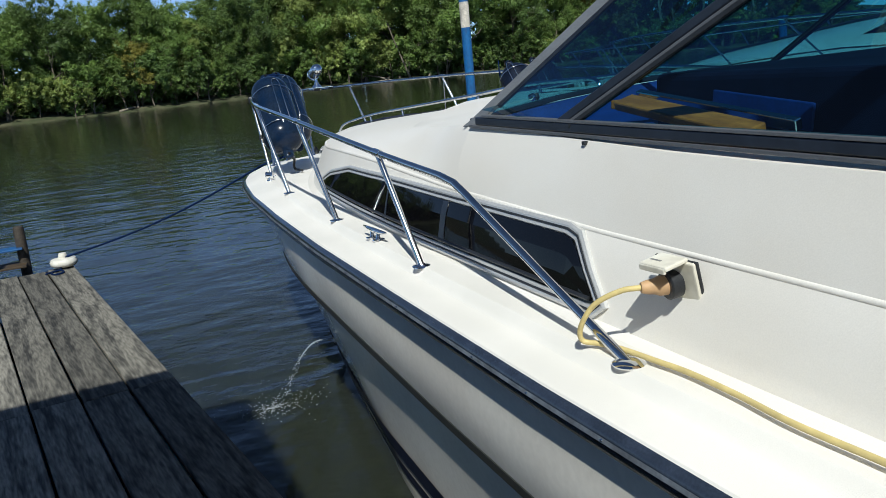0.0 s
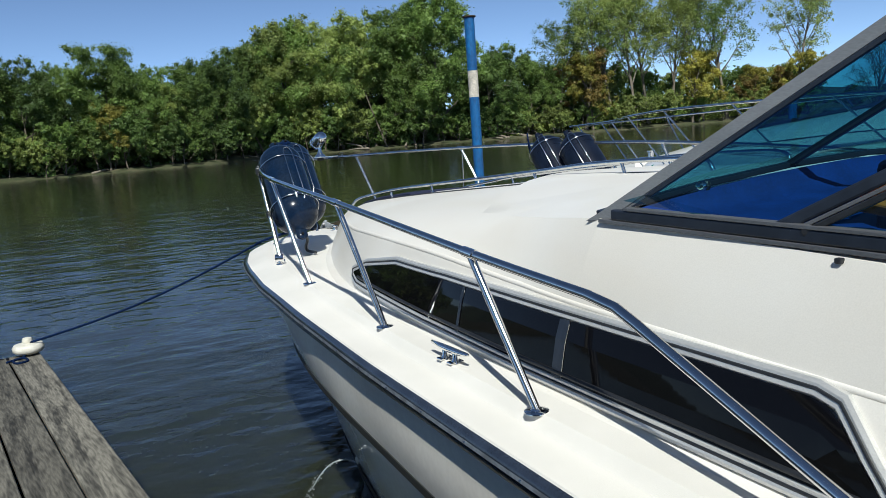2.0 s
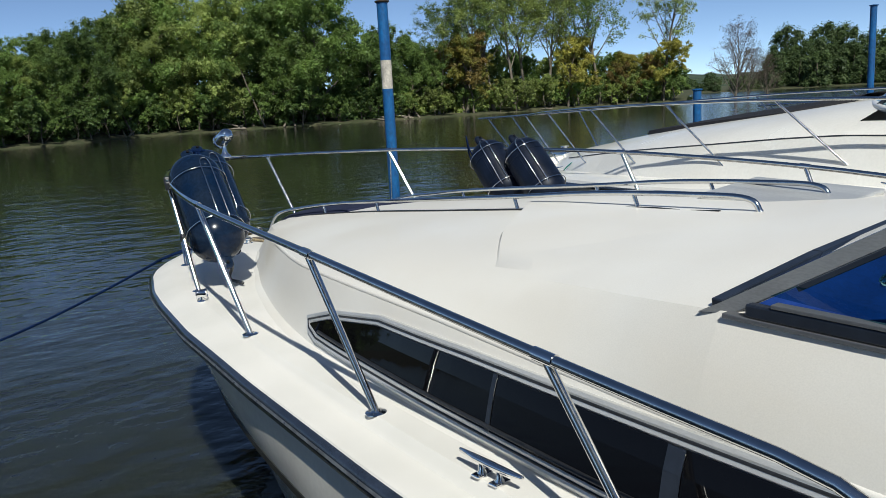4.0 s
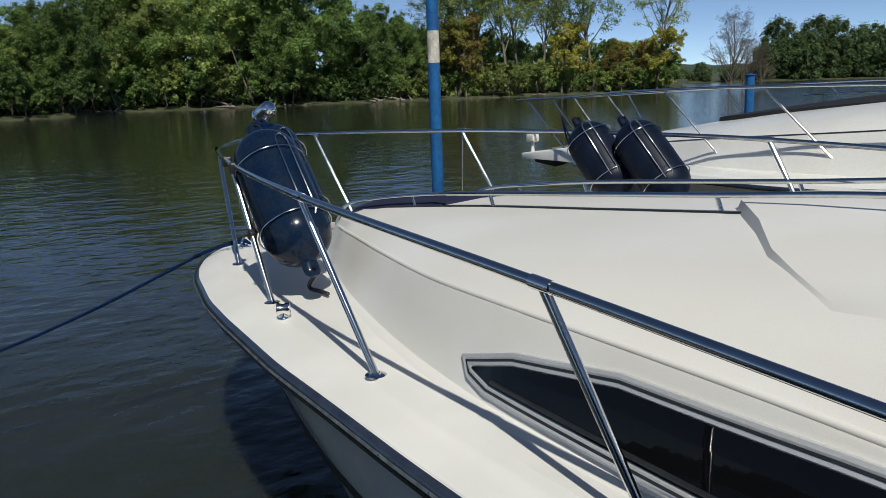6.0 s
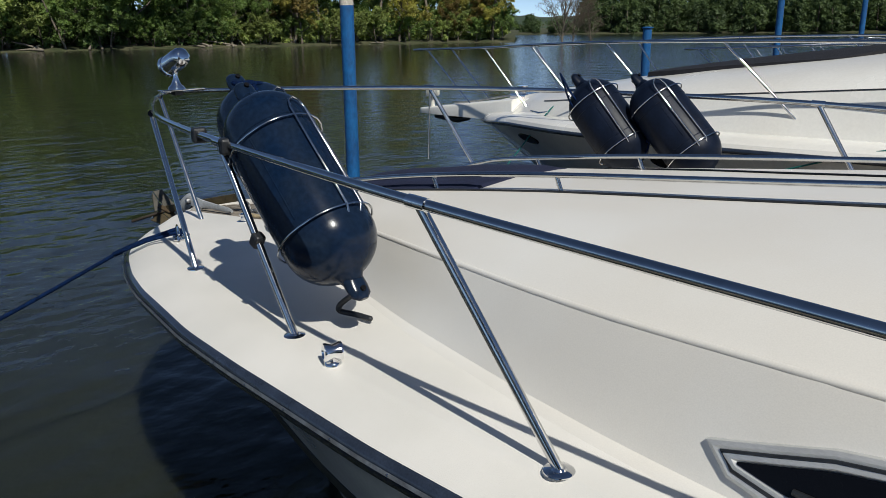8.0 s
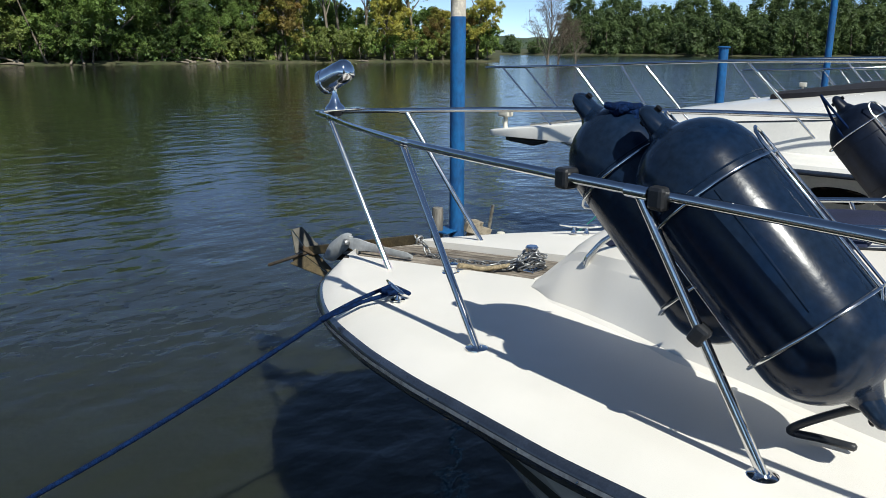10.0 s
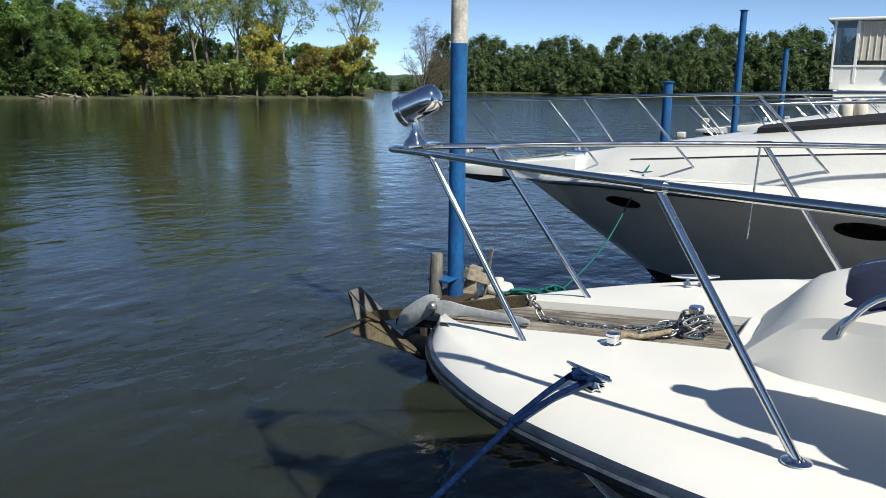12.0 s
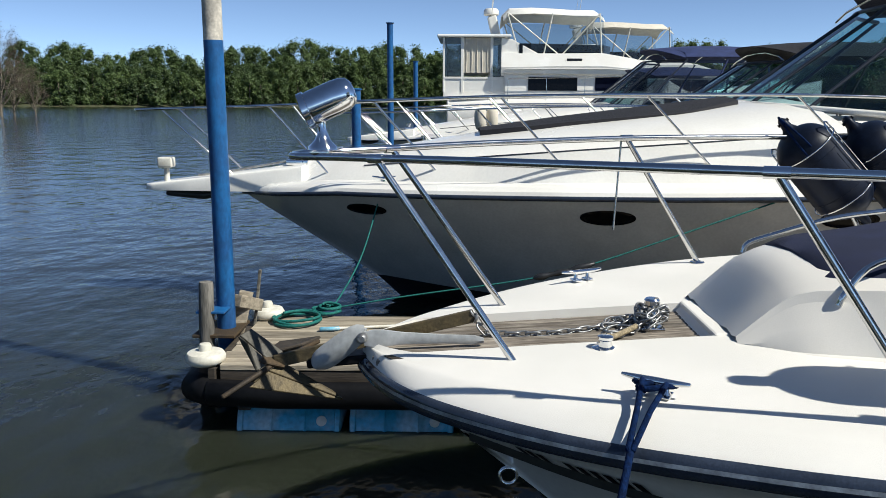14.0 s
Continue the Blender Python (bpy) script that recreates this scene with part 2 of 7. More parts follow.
HILL = mat("distant_wooded_hill", (0.060, 0.085, 0.050), 0.95, vary=0.4, scale=0.05, bump=0.5, bscale=0.4, second=(0.035, 0.055, 0.035))
PALEBARK = mat("pale_bark", (0.24, 0.21, 0.16), 0.9, vary=0.35, scale=2, bump=1, bscale=9, second=(0.12, 0.10, 0.075), stretch=(3, 3, 0.5))
BARK = mat("bark", (0.20, 0.17, 0.13), 0.9, vary=0.4, scale=3, bump=1, bscale=12, second=(0.09, 0.075, 0.055), stretch=(3, 3, 0.5))
BANK = mat("river_bank", (0.085, 0.080, 0.042), 0.9, vary=0.5, scale=0.5, bump=1, bscale=3, second=(0.040, 0.050, 0.018))
LOGS = mat("bleached_driftwood", (0.24, 0.205, 0.155), 0.85, vary=0.3, scale=2, bump=0.5, bscale=9)


def water_mat():
    m = bpy.data.materials.new("river_water")
    m.use_nodes = True
    n, l = m.node_tree.nodes, m.node_tree.links
    b = n["Principled BSDF"]
    b.inputs["Base Color"].default_value = (0.020, 0.024, 0.016, 1)
    b.inputs["Roughness"].default_value = 0.06
    b.inputs["IOR"].default_value = 1.333
    b.inputs["Subsurface Weight"].default_value = 1.0
    b.inputs["Subsurface Radius"].default_value = (0.60, 0.66, 0.48)
    b.inputs["Subsurface Scale"].default_value = 1.0
    tc = n.new("ShaderNodeTexCoord")
    # the lee of the near bank is calm, the open river is choppier
    xyz, slope, open_water = n.new("ShaderNodeSeparateXYZ"), n.new("ShaderNodeMath"), n.new("ShaderNodeMapRange")
    slope.operation = "MULTIPLY_ADD"
    slope.inputs[1].default_value = -0.75
    l.new(tc.outputs["Object"], xyz.inputs[0])
    l.new(xyz.outputs[0], slope.inputs[0]), l.new(xyz.outputs[1], slope.inputs[2])
    open_water.interpolation_type = "SMOOTHSTEP"
    open_water.inputs[1].default_value, open_water.inputs[2].default_value = 2.0, -16.0
    open_water.inputs[3].default_value, open_water.inputs[4].default_value = 1.0, 3.2
    l.new(slope.outputs[0], open_water.inputs[0])
    prev = None
    for sc, st, dist in (((0.75, 0.9, 1), 0.5, 0.085), ((2.8, 3.6, 1), 0.55, 0.024), ((9, 12, 1), 0.25, 0.004)):
        mp = n.new("ShaderNodeMapping")
        mp.inputs["Scale"].default_value = sc
        mp.inputs["Rotation"].default_value = (0, 0, 0.35)
        l.new(tc.outputs["Object"], mp.inputs[0])
        nz = n.new("ShaderNodeTexNoise")
        nz.inputs["Scale"].default_value, nz.inputs["Detail"].default_value = 1.0, 3
        l.new(mp.outputs[0], nz.inputs["Vector"])
        bp = n.new("ShaderNodeBump")
        bp.inputs["Strength"].default_value = st
        tall = n.new("ShaderNodeMath")
        tall.operation = "MULTIPLY"
        tall.inputs[1].default_value = dist
        l.new(open_water.outputs[0], tall.inputs[0]), l.new(tall.outputs[0], bp.inputs["Distance"])
        l.new(nz.outputs[0], bp.inputs["Height"])
        if prev:
            l.new(prev.outputs[0], bp.inputs["Normal"])
        prev = bp
    l.new(prev.outputs[0], b.inputs["Normal"])
    return m


WATER = water_mat()


# ---- mesh helpers ----
def part(name, bm, material, parent=None, label="", smooth=None):
    """Links a bmesh as one mesh object under a thing or part."""
    me = bpy.data.meshes.new(name)
    bm.to_mesh(me)
    bm.free()
    me.materials.append(material)
    if smooth is not None:
        me.set_sharp_from_angle(angle=radians(smooth)) if smooth else None
        for p in me.polygons:
            p.use_smooth = bool(smooth)
    ob = new(name, me)
    if parent:
        ob.parent = parent
    if label:
        tagged(ob, label)
    return ob


def empty(name, label, category, at=(0, 0, 0), group="", kind="", turn=0):
    ob = new(name)
    ob.matrix_basis = pose(*at, 0, 0, turn)
    ob.empty_display_size = 0.2
    return tagged(ob, label, category, group, kind)


def grid(rows, close=False, cap=False):
    """A sheet through rows of points; close: each row is a ring; cap: first and last rings are filled."""
    bm = bmesh.new()
    vs = [[bm.verts.new(p) for p in r] for r in rows]
    k = len(rows[0])
    for a, b in zip(vs, vs[1:]):
        for i in range(k if close else k - 1):
            j = (i + 1) % k
            try:
                bm.faces.new((a[i], a[j], b[j], b[i]))
            except ValueError:
                pass
    if cap:
        bm.faces.new(vs[0][::-1]), bm.faces.new(vs[-1])
    bmesh.ops.remove_doubles(bm, verts=bm.verts, dist=1e-5)
    bmesh.ops.recalc_face_normals(bm, faces=bm.faces)
    return bm


def smooth_path(pts, n=6):
    """Catmull-Rom points through pts."""
    p = [Vector(q) for q in pts]
    p = [2 * p[0] - p[1], *p, 2 * p[-1] - p[-2]]
    out = []
    for i in range(1, len(p) - 2):
        a, b, c, d = p[i - 1:i + 3]
        for j in range(n):
            t = j / n
            out.append(0.5 * ((2 * b) + (c - a) * t + (2 * a - 5 * b + 4 * c - d) * t * t + (3 * b - a - 3 * c + d) * t ** 3))
    return out + [p[-2]]


def tube(pts, r, seg=10, round_ends=False, loop=False, flat=1.0):
    """A round bar along pts; r is a number or one radius a point."""
    p = [Vector(q) for q in pts]
    rs = list(r) if hasattr(r, "__len__") else [r] * len(p)
    if round_ends:
        a, b = (p[0] - p[1]).normalized(), (p[-1] - p[-2]).normalized()
        p = [p[0] + a * rs[0] * 0.5, *p, p[-1] + b * rs[-1] * 0.5]
        rs = [rs[0] * 0.5, *rs, rs[-1] * 0.5]
    rows, up = [], None
    for i, q in enumerate(p):
        d = (p[(i + 1) % len(p)] - p[i - 1]) if loop else (p[min(i + 1, len(p) - 1)] - p[max(i - 1, 0)])
        d = d.normalized()
        if up is None:
            up = d.orthogonal().normalized() if abs(d.z) > 0.9 else Vector((0, 0, 1))
        up = (up - d * up.dot(d)).normalized()
        side = d.cross(up)
        rows.append([q + (up * math.sin(a) * flat + side * math.cos(a)) * rs[i] for a in (2 * math.pi * k / seg for k in range(seg))])
    if loop:
        rows.append(rows[0])
    return grid(rows, True, not loop)


def lathe(profile, seg=20, m=None):
    """A turned body from (radius, height) pairs, closed at both ends."""
    rows = [[(max(r, 1e-4) * math.cos(2 * math.pi * k / seg), max(r, 1e-4) * math.sin(2 * math.pi * k / seg), z) for k in range(seg)] for r, z in profile]
    bm = grid(rows, True, False)
    bmesh.ops.holes_fill(bm, edges=[e for e in bm.edges if e.is_boundary])
    bmesh.ops.recalc_face_normals(bm, faces=bm.faces)
    if m:
        bmesh.ops.transform(bm, matrix=m, verts=bm.verts)
    return bm


def block(sx, sy, sz, m=None, bevel=0.0, seg=2):
    """A box of full sizes centred on the origin of m, with rounded edges."""
    bm = bmesh.new()
    bmesh.ops.create_cube(bm, size=1, matrix=Matrix.Diagonal((sx, sy, sz, 1)))
    if bevel:
        bmesh.ops.bevel(bm, geom=bm.edges[:], offset=bevel, segments=seg, affect="EDGES", profile=0.5)
    if m:
        bmesh.ops.transform(bm, matrix=m, verts=bm.verts)
    return bm


def join(*bms):
    out = bmesh.new()
    for b in bms:
        me = bpy.data.meshes.new("tmp")
        b.to_mesh(me)
        b.free()
        out.from_mesh(me)
        bpy.data.meshes.remove(me)
    return out


def plate(outline, thick, m=None, bevel=0.0):
    """A flat plate with the (x, y) outline, thick upwards."""
    bm = bmesh.new()
    f = bm.faces.new([bm.verts.new((x, y, 0)) for x, y in outline])
    r = bmesh.ops.extrude_face_region(bm, geom=[f])
    bmesh.ops.translate(bm, vec=(0, 0, thick), verts=[v for v in r["geom"] if isinstance(v, bmesh.types.BMVert)])
    bmesh.ops.recalc_face_normals(bm, faces=bm.faces)
    if bevel:
        bmesh.ops.bevel(bm, geom=bm.edges[:], offset=bevel, segments=2, affect="EDGES")
    if m:
        bmesh.ops.transform(bm, matrix=m, verts=bm.verts)
    return bm


def lerp(table, y):
    """A value from (y, value) pairs with falling y, eased between them."""
    ys = [-a for a, _ in table]
    return float(np.interp(-y, ys, [b for _, b in table]))


def curve_table(table, n=160):
    """The table resampled and smoothed, for fair lines."""
    y0, y1 = table[0][0], table[-1][0]
    ys = np.linspace(y0, y1, n)
    v = np.interp(-ys, [-a for a, _ in table], [b for _, b in table])
    for _ in range(10):
        v[1:-1] = (v[:-2] + 2 * v[1:-1] + v[2:]) / 4
    return list(zip(ys.tolist(), v.tolist()))


def fluke(pts, th):
    bm = bmesh.new()
    bm.faces.new([bm.verts.new(p) for p in pts])
    bm.faces.ensure_lookup_table()
    bm.normal_update()
    way = bm.faces[0].normal.copy()
    r = bmesh.ops.extrude_face_region(bm, geom=bm.faces[:])
    bmesh.ops.translate(bm, vec=way * th, verts=[v for v in r["geom"] if isinstance(v, bmesh.types.BMVert)])
    bmesh.ops.recalc_face_normals(bm, faces=bm.faces)
    bmesh.ops.bevel(bm, geom=bm.edges[:], offset=th * 0.25, segments=1, affect="EDGES")
    return bm


def along(a, b):
    """The pose at a whose z axis points to b."""
    d = Vector(b) - Vector(a)
    return Matrix.Translation(a) @ d.to_track_quat("Z", "Y").to_matrix().to_4x4()


def ring_path(center, r, n=24, normal=(0, 0, 1), squash=1.0):
    q = Vector(normal).to_track_quat("Z", "Y")
    return [Vector(center) + q @ Vector((r * math.cos(2 * math.pi * k / n), r * squash * math.sin(2 * math.pi * k / n), 0)) for k in range(n)]



# ---- water and banks ----
bm = grid([[(x, y, 0) for x in (-2500, -60, 60, 2500)] for y in (-2500, -60, 60, 2500)])
tagged(part("water", bm, WATER), "dark rippled brown-green river water", "water", kind="structure")

NEAR_SHORE = [(-150, 20), (-70, 58), (-32, 76), (-8, 82), (5, 84), (15, 86), (25, 97), (41, 95), (56, 92), (70, 88), (83, 86), (96, 82), (102, 76), (104, 73)]
FAR_SHORE = [(165, 250), (205, 190), (238, 125), (256, 60), (262, 0), (252, -60), (228, -125), (190, -190), (120, -260)]


def bank(name, line, back, label):
    rng = random.Random(5)
    pts = smooth_path([(x, y, 0) for x, y in line], 8)
    rows = [[], [], [], [], []]
    for p in pts:
        o = Vector((p.x, p.y, 0)).normalized()
        j = rng.uniform(-0.7, 0.7)
        for r, (d, z) in zip(rows, ((-1.5, -0.4), (0, 0.06), (1.6, 0.28), (7, 0.7), (back, 1.6))):
            r.append(Vector((p.x, p.y, z + (rng.uniform(-0.08, 0.1) if 0 < d < 10 else 0))) + o * (d + j))
    tagged(part(name, grid(rows), BANK, smooth=60), label, "river bank", kind="structure")


bank("ground_near_bank", NEAR_SHORE, 90, "low grassy river bank with brown mud edge")
bank("ground_far_bank", FAR_SHORE, 400, "distant low green river bank")

# ---- main cruiser: lines ----
EDGE = curve_table([(0.10, 0.02), (0.06, 0.142), (0.0, 0.282), (-0.1, 0.432), (-0.23, 0.582), (-0.45, 0.772), (-0.62, 0.892), (-0.8, 0.992), (-1.1, 1.132), (-1.4, 1.242), (-2.0, 1.402), (-2.4, 1.472), (-3.1, 1.562), (-4.0, 1.622), (-5.0, 1.662), (-7.0, 1.682), (-10.2, 1.632)], 420)
PLATEAU = curve_table([(0.10, 1.21), (-0.46, 1.255), (-1.0, 1.295), (-1.46, 1.325), (-2.4, 1.352), (-3.5, 1.362), (-5.0, 1.352), (-6.0, 1.342), (-10.2, 1.325)])
KNUCK = curve_table([(-0.28, 0.0), (-0.7, 0.38), (-1.2, 0.70), (-2.0, 1.08), (-2.6, 1.29), (-3.2, 1.44), (-3.8, 1.54), (-4.44, 1.605), (-5.34, 1.625), (-6.24, 1.625), (-7.1, 1.64), (-10.2, 1.62)])
KNUCKZ = curve_table([(-0.28, 0.85), (-1.6, 0.87), (-2.6, 0.915), (-3.6, 0.955), (-4.44, 0.965), (-5.34, 0.935), (-6.24, 0.885), (-7.1, 0.88), (-10.2, 0.88)])
WLINE = curve_table([(-1.35, 0.0), (-1.8, 0.36), (-2.5, 0.78), (-3.46, 1.155), (-4.3, 1.285), (-5.25, 1.42), (-7.0, 1.50), (-10.2, 1.52)])
STERN = -10.2


def edge_z(y):
    return lerp(PLATEAU, y) - 0.048


def level(kind, s):
    """A port-side hull point; s runs from stem (0) to stern (1)."""
    s = s ** 1.5
    if kind == "edge":
        y = 0.10 + (STERN - 0.10) * s
        return Vector((lerp(EDGE, y), y, edge_z(y) - 0.01))
    if kind == "under":
        y = 0.075 + (STERN - 0.075) * s
        return Vector((max(0, lerp(EDGE, y + 0.02) - 0.012), y, edge_z(y) - 0.066))
    if kind == "knuckle":
        y = -0.28 + (STERN + 0.28) * s
        return Vector((lerp(KNUCK, y), y, lerp(KNUCKZ, y)))
    if kind == "low":
        y = -0.295 + (STERN + 0.295) * s
        return Vector((max(0, lerp(KNUCK, y) - 0.034), y, lerp(KNUCKZ, y) - 0.018))
    if kind == "water":
        y = -1.35 + (STERN + 1.35) * s
        return Vector((lerp(WLINE, y), y, 0.0))
    y = -2.0 + (STERN + 2.0) * s
    return Vector((0.0, y, -0.45))


FULLNESS = (0, 0.34, 0.26, 0.30, 0.52, 1)  # how far the aft topsides draw in between rub rail and knuckle


def hull_column(s):
    u, k, lo, w, ke = (level(n, s) for n in ("under", "knuckle", "low", "water", "keel"))
    col = []
    for t in (0, 0.2, 0.4, 0.6, 0.8, 1):
        p = u.lerp(k, t)
        full = min(1, max(0, (s - 0.35) / 0.3))
        p.x = u.x + (k.x - u.x) * ((1 - (1 - t) ** 2.3) * (1 - full) + FULLNESS[round(t * 5)] * full)
        col.append(p)
    for t in (0, 0.2, 0.4, 0.6, 0.8, 1):
        p = lo.lerp(w, t)
        p.x -= 0.022 * math.sin(math.pi * t) * min(1, max(0, s - 0.25) * 4)
        col.append(p)
    col += [w.lerp(ke, 0.5), ke]
    return col


def mirror(rows, m):
    return [[Vector((p.x * m, p.y, p.z)) for p in r] for r in rows]


cruiser = empty("cabin_cruiser", "cream white fibreglass cabin cruiser moored in its slip", "boat")
S = [i / 90 for i in range(91)]
cols = [hull_column(s) for s in S]
both = [[Vector((-p.x, p.y, p.z)) for p in c] + [p.copy() for p in reversed(c)] for c in cols]
part("hull", grid(both), HULLGEL, cruiser, "glossy off-white hull, flared at the bow", smooth=35)
bm = bmesh.new()
bm.faces.new([bm.verts.new(p) for p in both[-1]])
part("transom", bm, HULLGEL, cruiser)

for m in (-1, 1):
    # rub rail: a dark vinyl moulding with a steel insert
    e = [level("edge", s) for s in S]
    prof = ((-0.015, 0.012), (0.010, 0.013), (0.022, 0.0), (0.024, -0.024), (0.018, -0.046), (-0.012, -0.060))
    rows = []
    for i, p in enumerate(e):
        t = (e[min(i + 1, 90)] - e[max(i - 1, 0)]).normalized()
        nrm = Vector((-t.y, t.x, 0)).normalized()
        rows.append([p + nrm * a + Vector((0, 0, b)) for a, b in prof])
    rail = part("rub_rail", grid(mirror(rows, m)), RUBRAIL, cruiser, "dark navy vinyl rub rail with a bright insert", smooth=50)
    ins = [[r[2].lerp(r[3], 0.15) + (r[2] - r[0]).normalized() * 0.004, r[2].lerp(r[3], 0.6) + (r[2] - r[0]).normalized() * 0.006] for r in rows]
    part("rail_insert", grid(mirror(ins, m)), GALV, rail, "thin worn metal strip")
    if m < 0:
        screw = None
        for i in range(26, 88, 2):
            p = rows[i][2].lerp(rows[i][3], 0.35) + (rows[i][2] - rows[i][0]).normalized() * 0.006
            if screw is None:
                screw = bpy.data.meshes.new("screw")
                sb = bmesh.new()
                bmesh.ops.create_icosphere(sb, subdivisions=1, radius=0.0045)
                sb.to_mesh(screw)
                sb.free()
                screw.materials.append(CHROME)
            head_ = new("screw", screw)
            head_.parent = rail
            head_.matrix_basis = pose(m * p.x, p.y, p.z)
    # dark groove below the knuckle and the boot stripes
    kn = [[c[5] + Vector((-0.004, 0, 0.006)), c[5] + Vector((0.005, 0, 0.003)), c[5] + Vector((0.003, 0, -0.030)), c[6] + Vector((-0.006, 0, -0.016))] for c in cols[2:]]
    part("knuckle_stripe", grid(mirror(kn, m)), KNUCKLE, cruiser, "dark moulded strip along the hull knuckle")
    for a, b in ((0.655, 0.765), (0.800, 0.870)):
        band = []
        for c in cols[1:]:
            row = []
            for t in (a, (a + b) / 2, b):
                k = t * 5
                q = c[6 + int(k)].lerp(c[min(11, 7 + int(k))], k - int(k))
                row.append(q + Vector((0.008, 0, 0.003)))
            band.append(row)
        part("boot_stripe", grid(mirror(band, m)), STRIPE, cruiser, "navy boot stripe at the waterline")

# deck: a flat inner part and a bevel down to the edge
rows = []
for i in range(150):
    s = (i / 149) ** 1.5
    y = 0.10 + (STERN - 0.10) * s
    E, zp, ze = lerp(EDGE, y), lerp(PLATEAU, y), edge_z(y)
    bev = min(0.19, E * 0.35)
    q = bev / 0.19
    f = min(1.0, max(0.0, (-y - 2.6) / 2.0))
    half = [(E, ze)]
    for d, up in ((0.006, 0.008), (0.018, 0.010), (0.110, 0.006), (0.138, 0.011), (0.154, 0.024), (0.166, 0.044), (0.172, 0.048)):
        fair = 0.048 * (1 - (1 - d / 0.172) ** 2.2)
        half.append((E - d * q, ze + fair + (up - fair) * f))
    well = 0.052 if y > -1.14 else 0.0
    xw = min(0.222, E * 0.50)
    half += [(max(xw + 0.01, E * 0.55 - 0.02), zp + 0.010), (xw + 0.004, zp + 0.012), (xw, zp + 0.008 - well), (0, zp + 0.012 - well)]
    rows.append([Vector((-a, y, b)) for a, b in half] + [Vector((a, y, b)) for a, b in half[-2::-1]])
part("deck", grid(rows), DECKGEL, cruiser, "off-white deck with a coved edge", smooth=28)

# cabin trunk sections: y, then (half width, height) from the foot to the middle
CAB = [
    (-1.215, ((0.335, 1.314), (0.330, 1.318), (0.325, 1.320), (0.315, 1.322), (0.25, 1.325), (0.12, 1.328), (0, 1.329))),
    (-1.40, ((0.50, 1.324), (0.465, 1.352), (0.400, 1.410), (0.325, 1.470), (0.26, 1.514), (0.13, 1.554), (0, 1.563))),
    (-1.65, ((0.60, 1.332), (0.55, 1.372), (0.52, 1.44), (0.49, 1.500), (0.40, 1.556), (0.20, 1.598), (0, 1.606))),
    (-2.0, ((0.78, 1.342), (0.715, 1.38), (0.675, 1.46), (0.635, 1.535), (0.52, 1.588), (0.28, 1.634), (0, 1.645))),
    (-2.67, ((1.04, 1.355), (0.975, 1.39), (0.925, 1.485), (0.875, 1.576), (0.70, 1.640), (0.35, 1.692), (0, 1.706))),
    (-3.4, ((1.26, 1.362), (1.20, 1.395), (1.155, 1.50), (1.100, 1.608), (0.88, 1.690), (0.45, 1.748), (0, 1.765))),
    (-4.0, ((1.365, 1.362), (1.312, 1.39), (1.270, 1.50), (1.210, 1.640), (0.97, 1.732), (0.50, 1.794), (0, 1.814))),
    (-4.8, ((1.405, 1.352), (1.358, 1.378), (1.325, 1.50), (1.278, 1.645), (1.06, 1.772), (0.55, 1.845), (0, 1.868))),
    (-5.5, ((1.412, 1.345), (1.366, 1.370), (1.338, 1.50), (1.298, 1.612), (1.17, 1.822), (0.60, 1.888), (0, 1.915))),
    (-5.8, ((1.412, 1.342), (1.366, 1.368), (1.340, 1.50), (1.303, 1.600), (1.20, 1.842), (0.62, 1.903), (0, 1.930))),
]
fine = []
for a, b in zip(CAB, CAB[1:]):
    for j in range(5):
        t = j / 5
        fine.append((a[0] + (b[0] - a[0]) * t, [(p[0] + (q[0] - p[0]) * t, p[1] + (q[1] - p[1]) * t) for p, q in zip(a[1], b[1])]))
fine.append((CAB[-1][0], list(CAB[-1][1])))
prof = np.array([[v for p in f[1] for v in p] for f in fine])
for _ in range(3):
    prof[1:-1] = (prof[:-2] + 2 * prof[1:-1] + prof[2:]) / 4
CABY = [f[0] for f in fine]


def cabin_section(y):
    v = [np.interp(-y, [-a for a in CABY], prof[:, k]) for k in range(14)]
    return [(v[2 * k], v[2 * k + 1]) for k in range(7)]


def section_points(y):
    """Rounded port half section from the foot to the middle."""
    p = [Vector((a, 0, b)) for a, b in cabin_section(y)]
    foot = [p[0] + Vector((0.03, 0, -0.016)), p[0].lerp(p[1], 0.15), p[0].lerp(p[1], 0.6) - Vector((0.010, 0, 0.006)), p[1].lerp(p[2], 0.3)]
    crease = [p[2], p[3] + (p[2] - p[3]) * 0.10, p[3] + Vector((-0.004, 0, 0.004)), p[3] + (p[4] - p[3]) * 0.05]
    top = [p[3].lerp(p[4], 0.5) + Vector((0.012, 0, 0.012)), p[4] + Vector((0.004, 0, 0.004)), p[4].lerp(p[5], 0.35) + Vector((0, 0, 0.012)), p[5], p[6]]
    return [Vector((q.x, y, q.z)) for q in foot + crease + top]


rows = []
for y in CABY:
    h = section_points(y)
    rows.append([Vector((-p.x, p.y, p.z)) for p in h] + [p for p in h[-2::-1]])
cabin = part("cabin_trunk", grid(rows), GEL, cruiser, "cream cabin trunk with a rounded crease", smooth=24)



def aft_drop(i, k):
    """How far the i-th line of the cabin side sinks towards the stern."""
    return 0.010 * k + (0.020 * min(1, k * 4) if i >= 4 else 0)


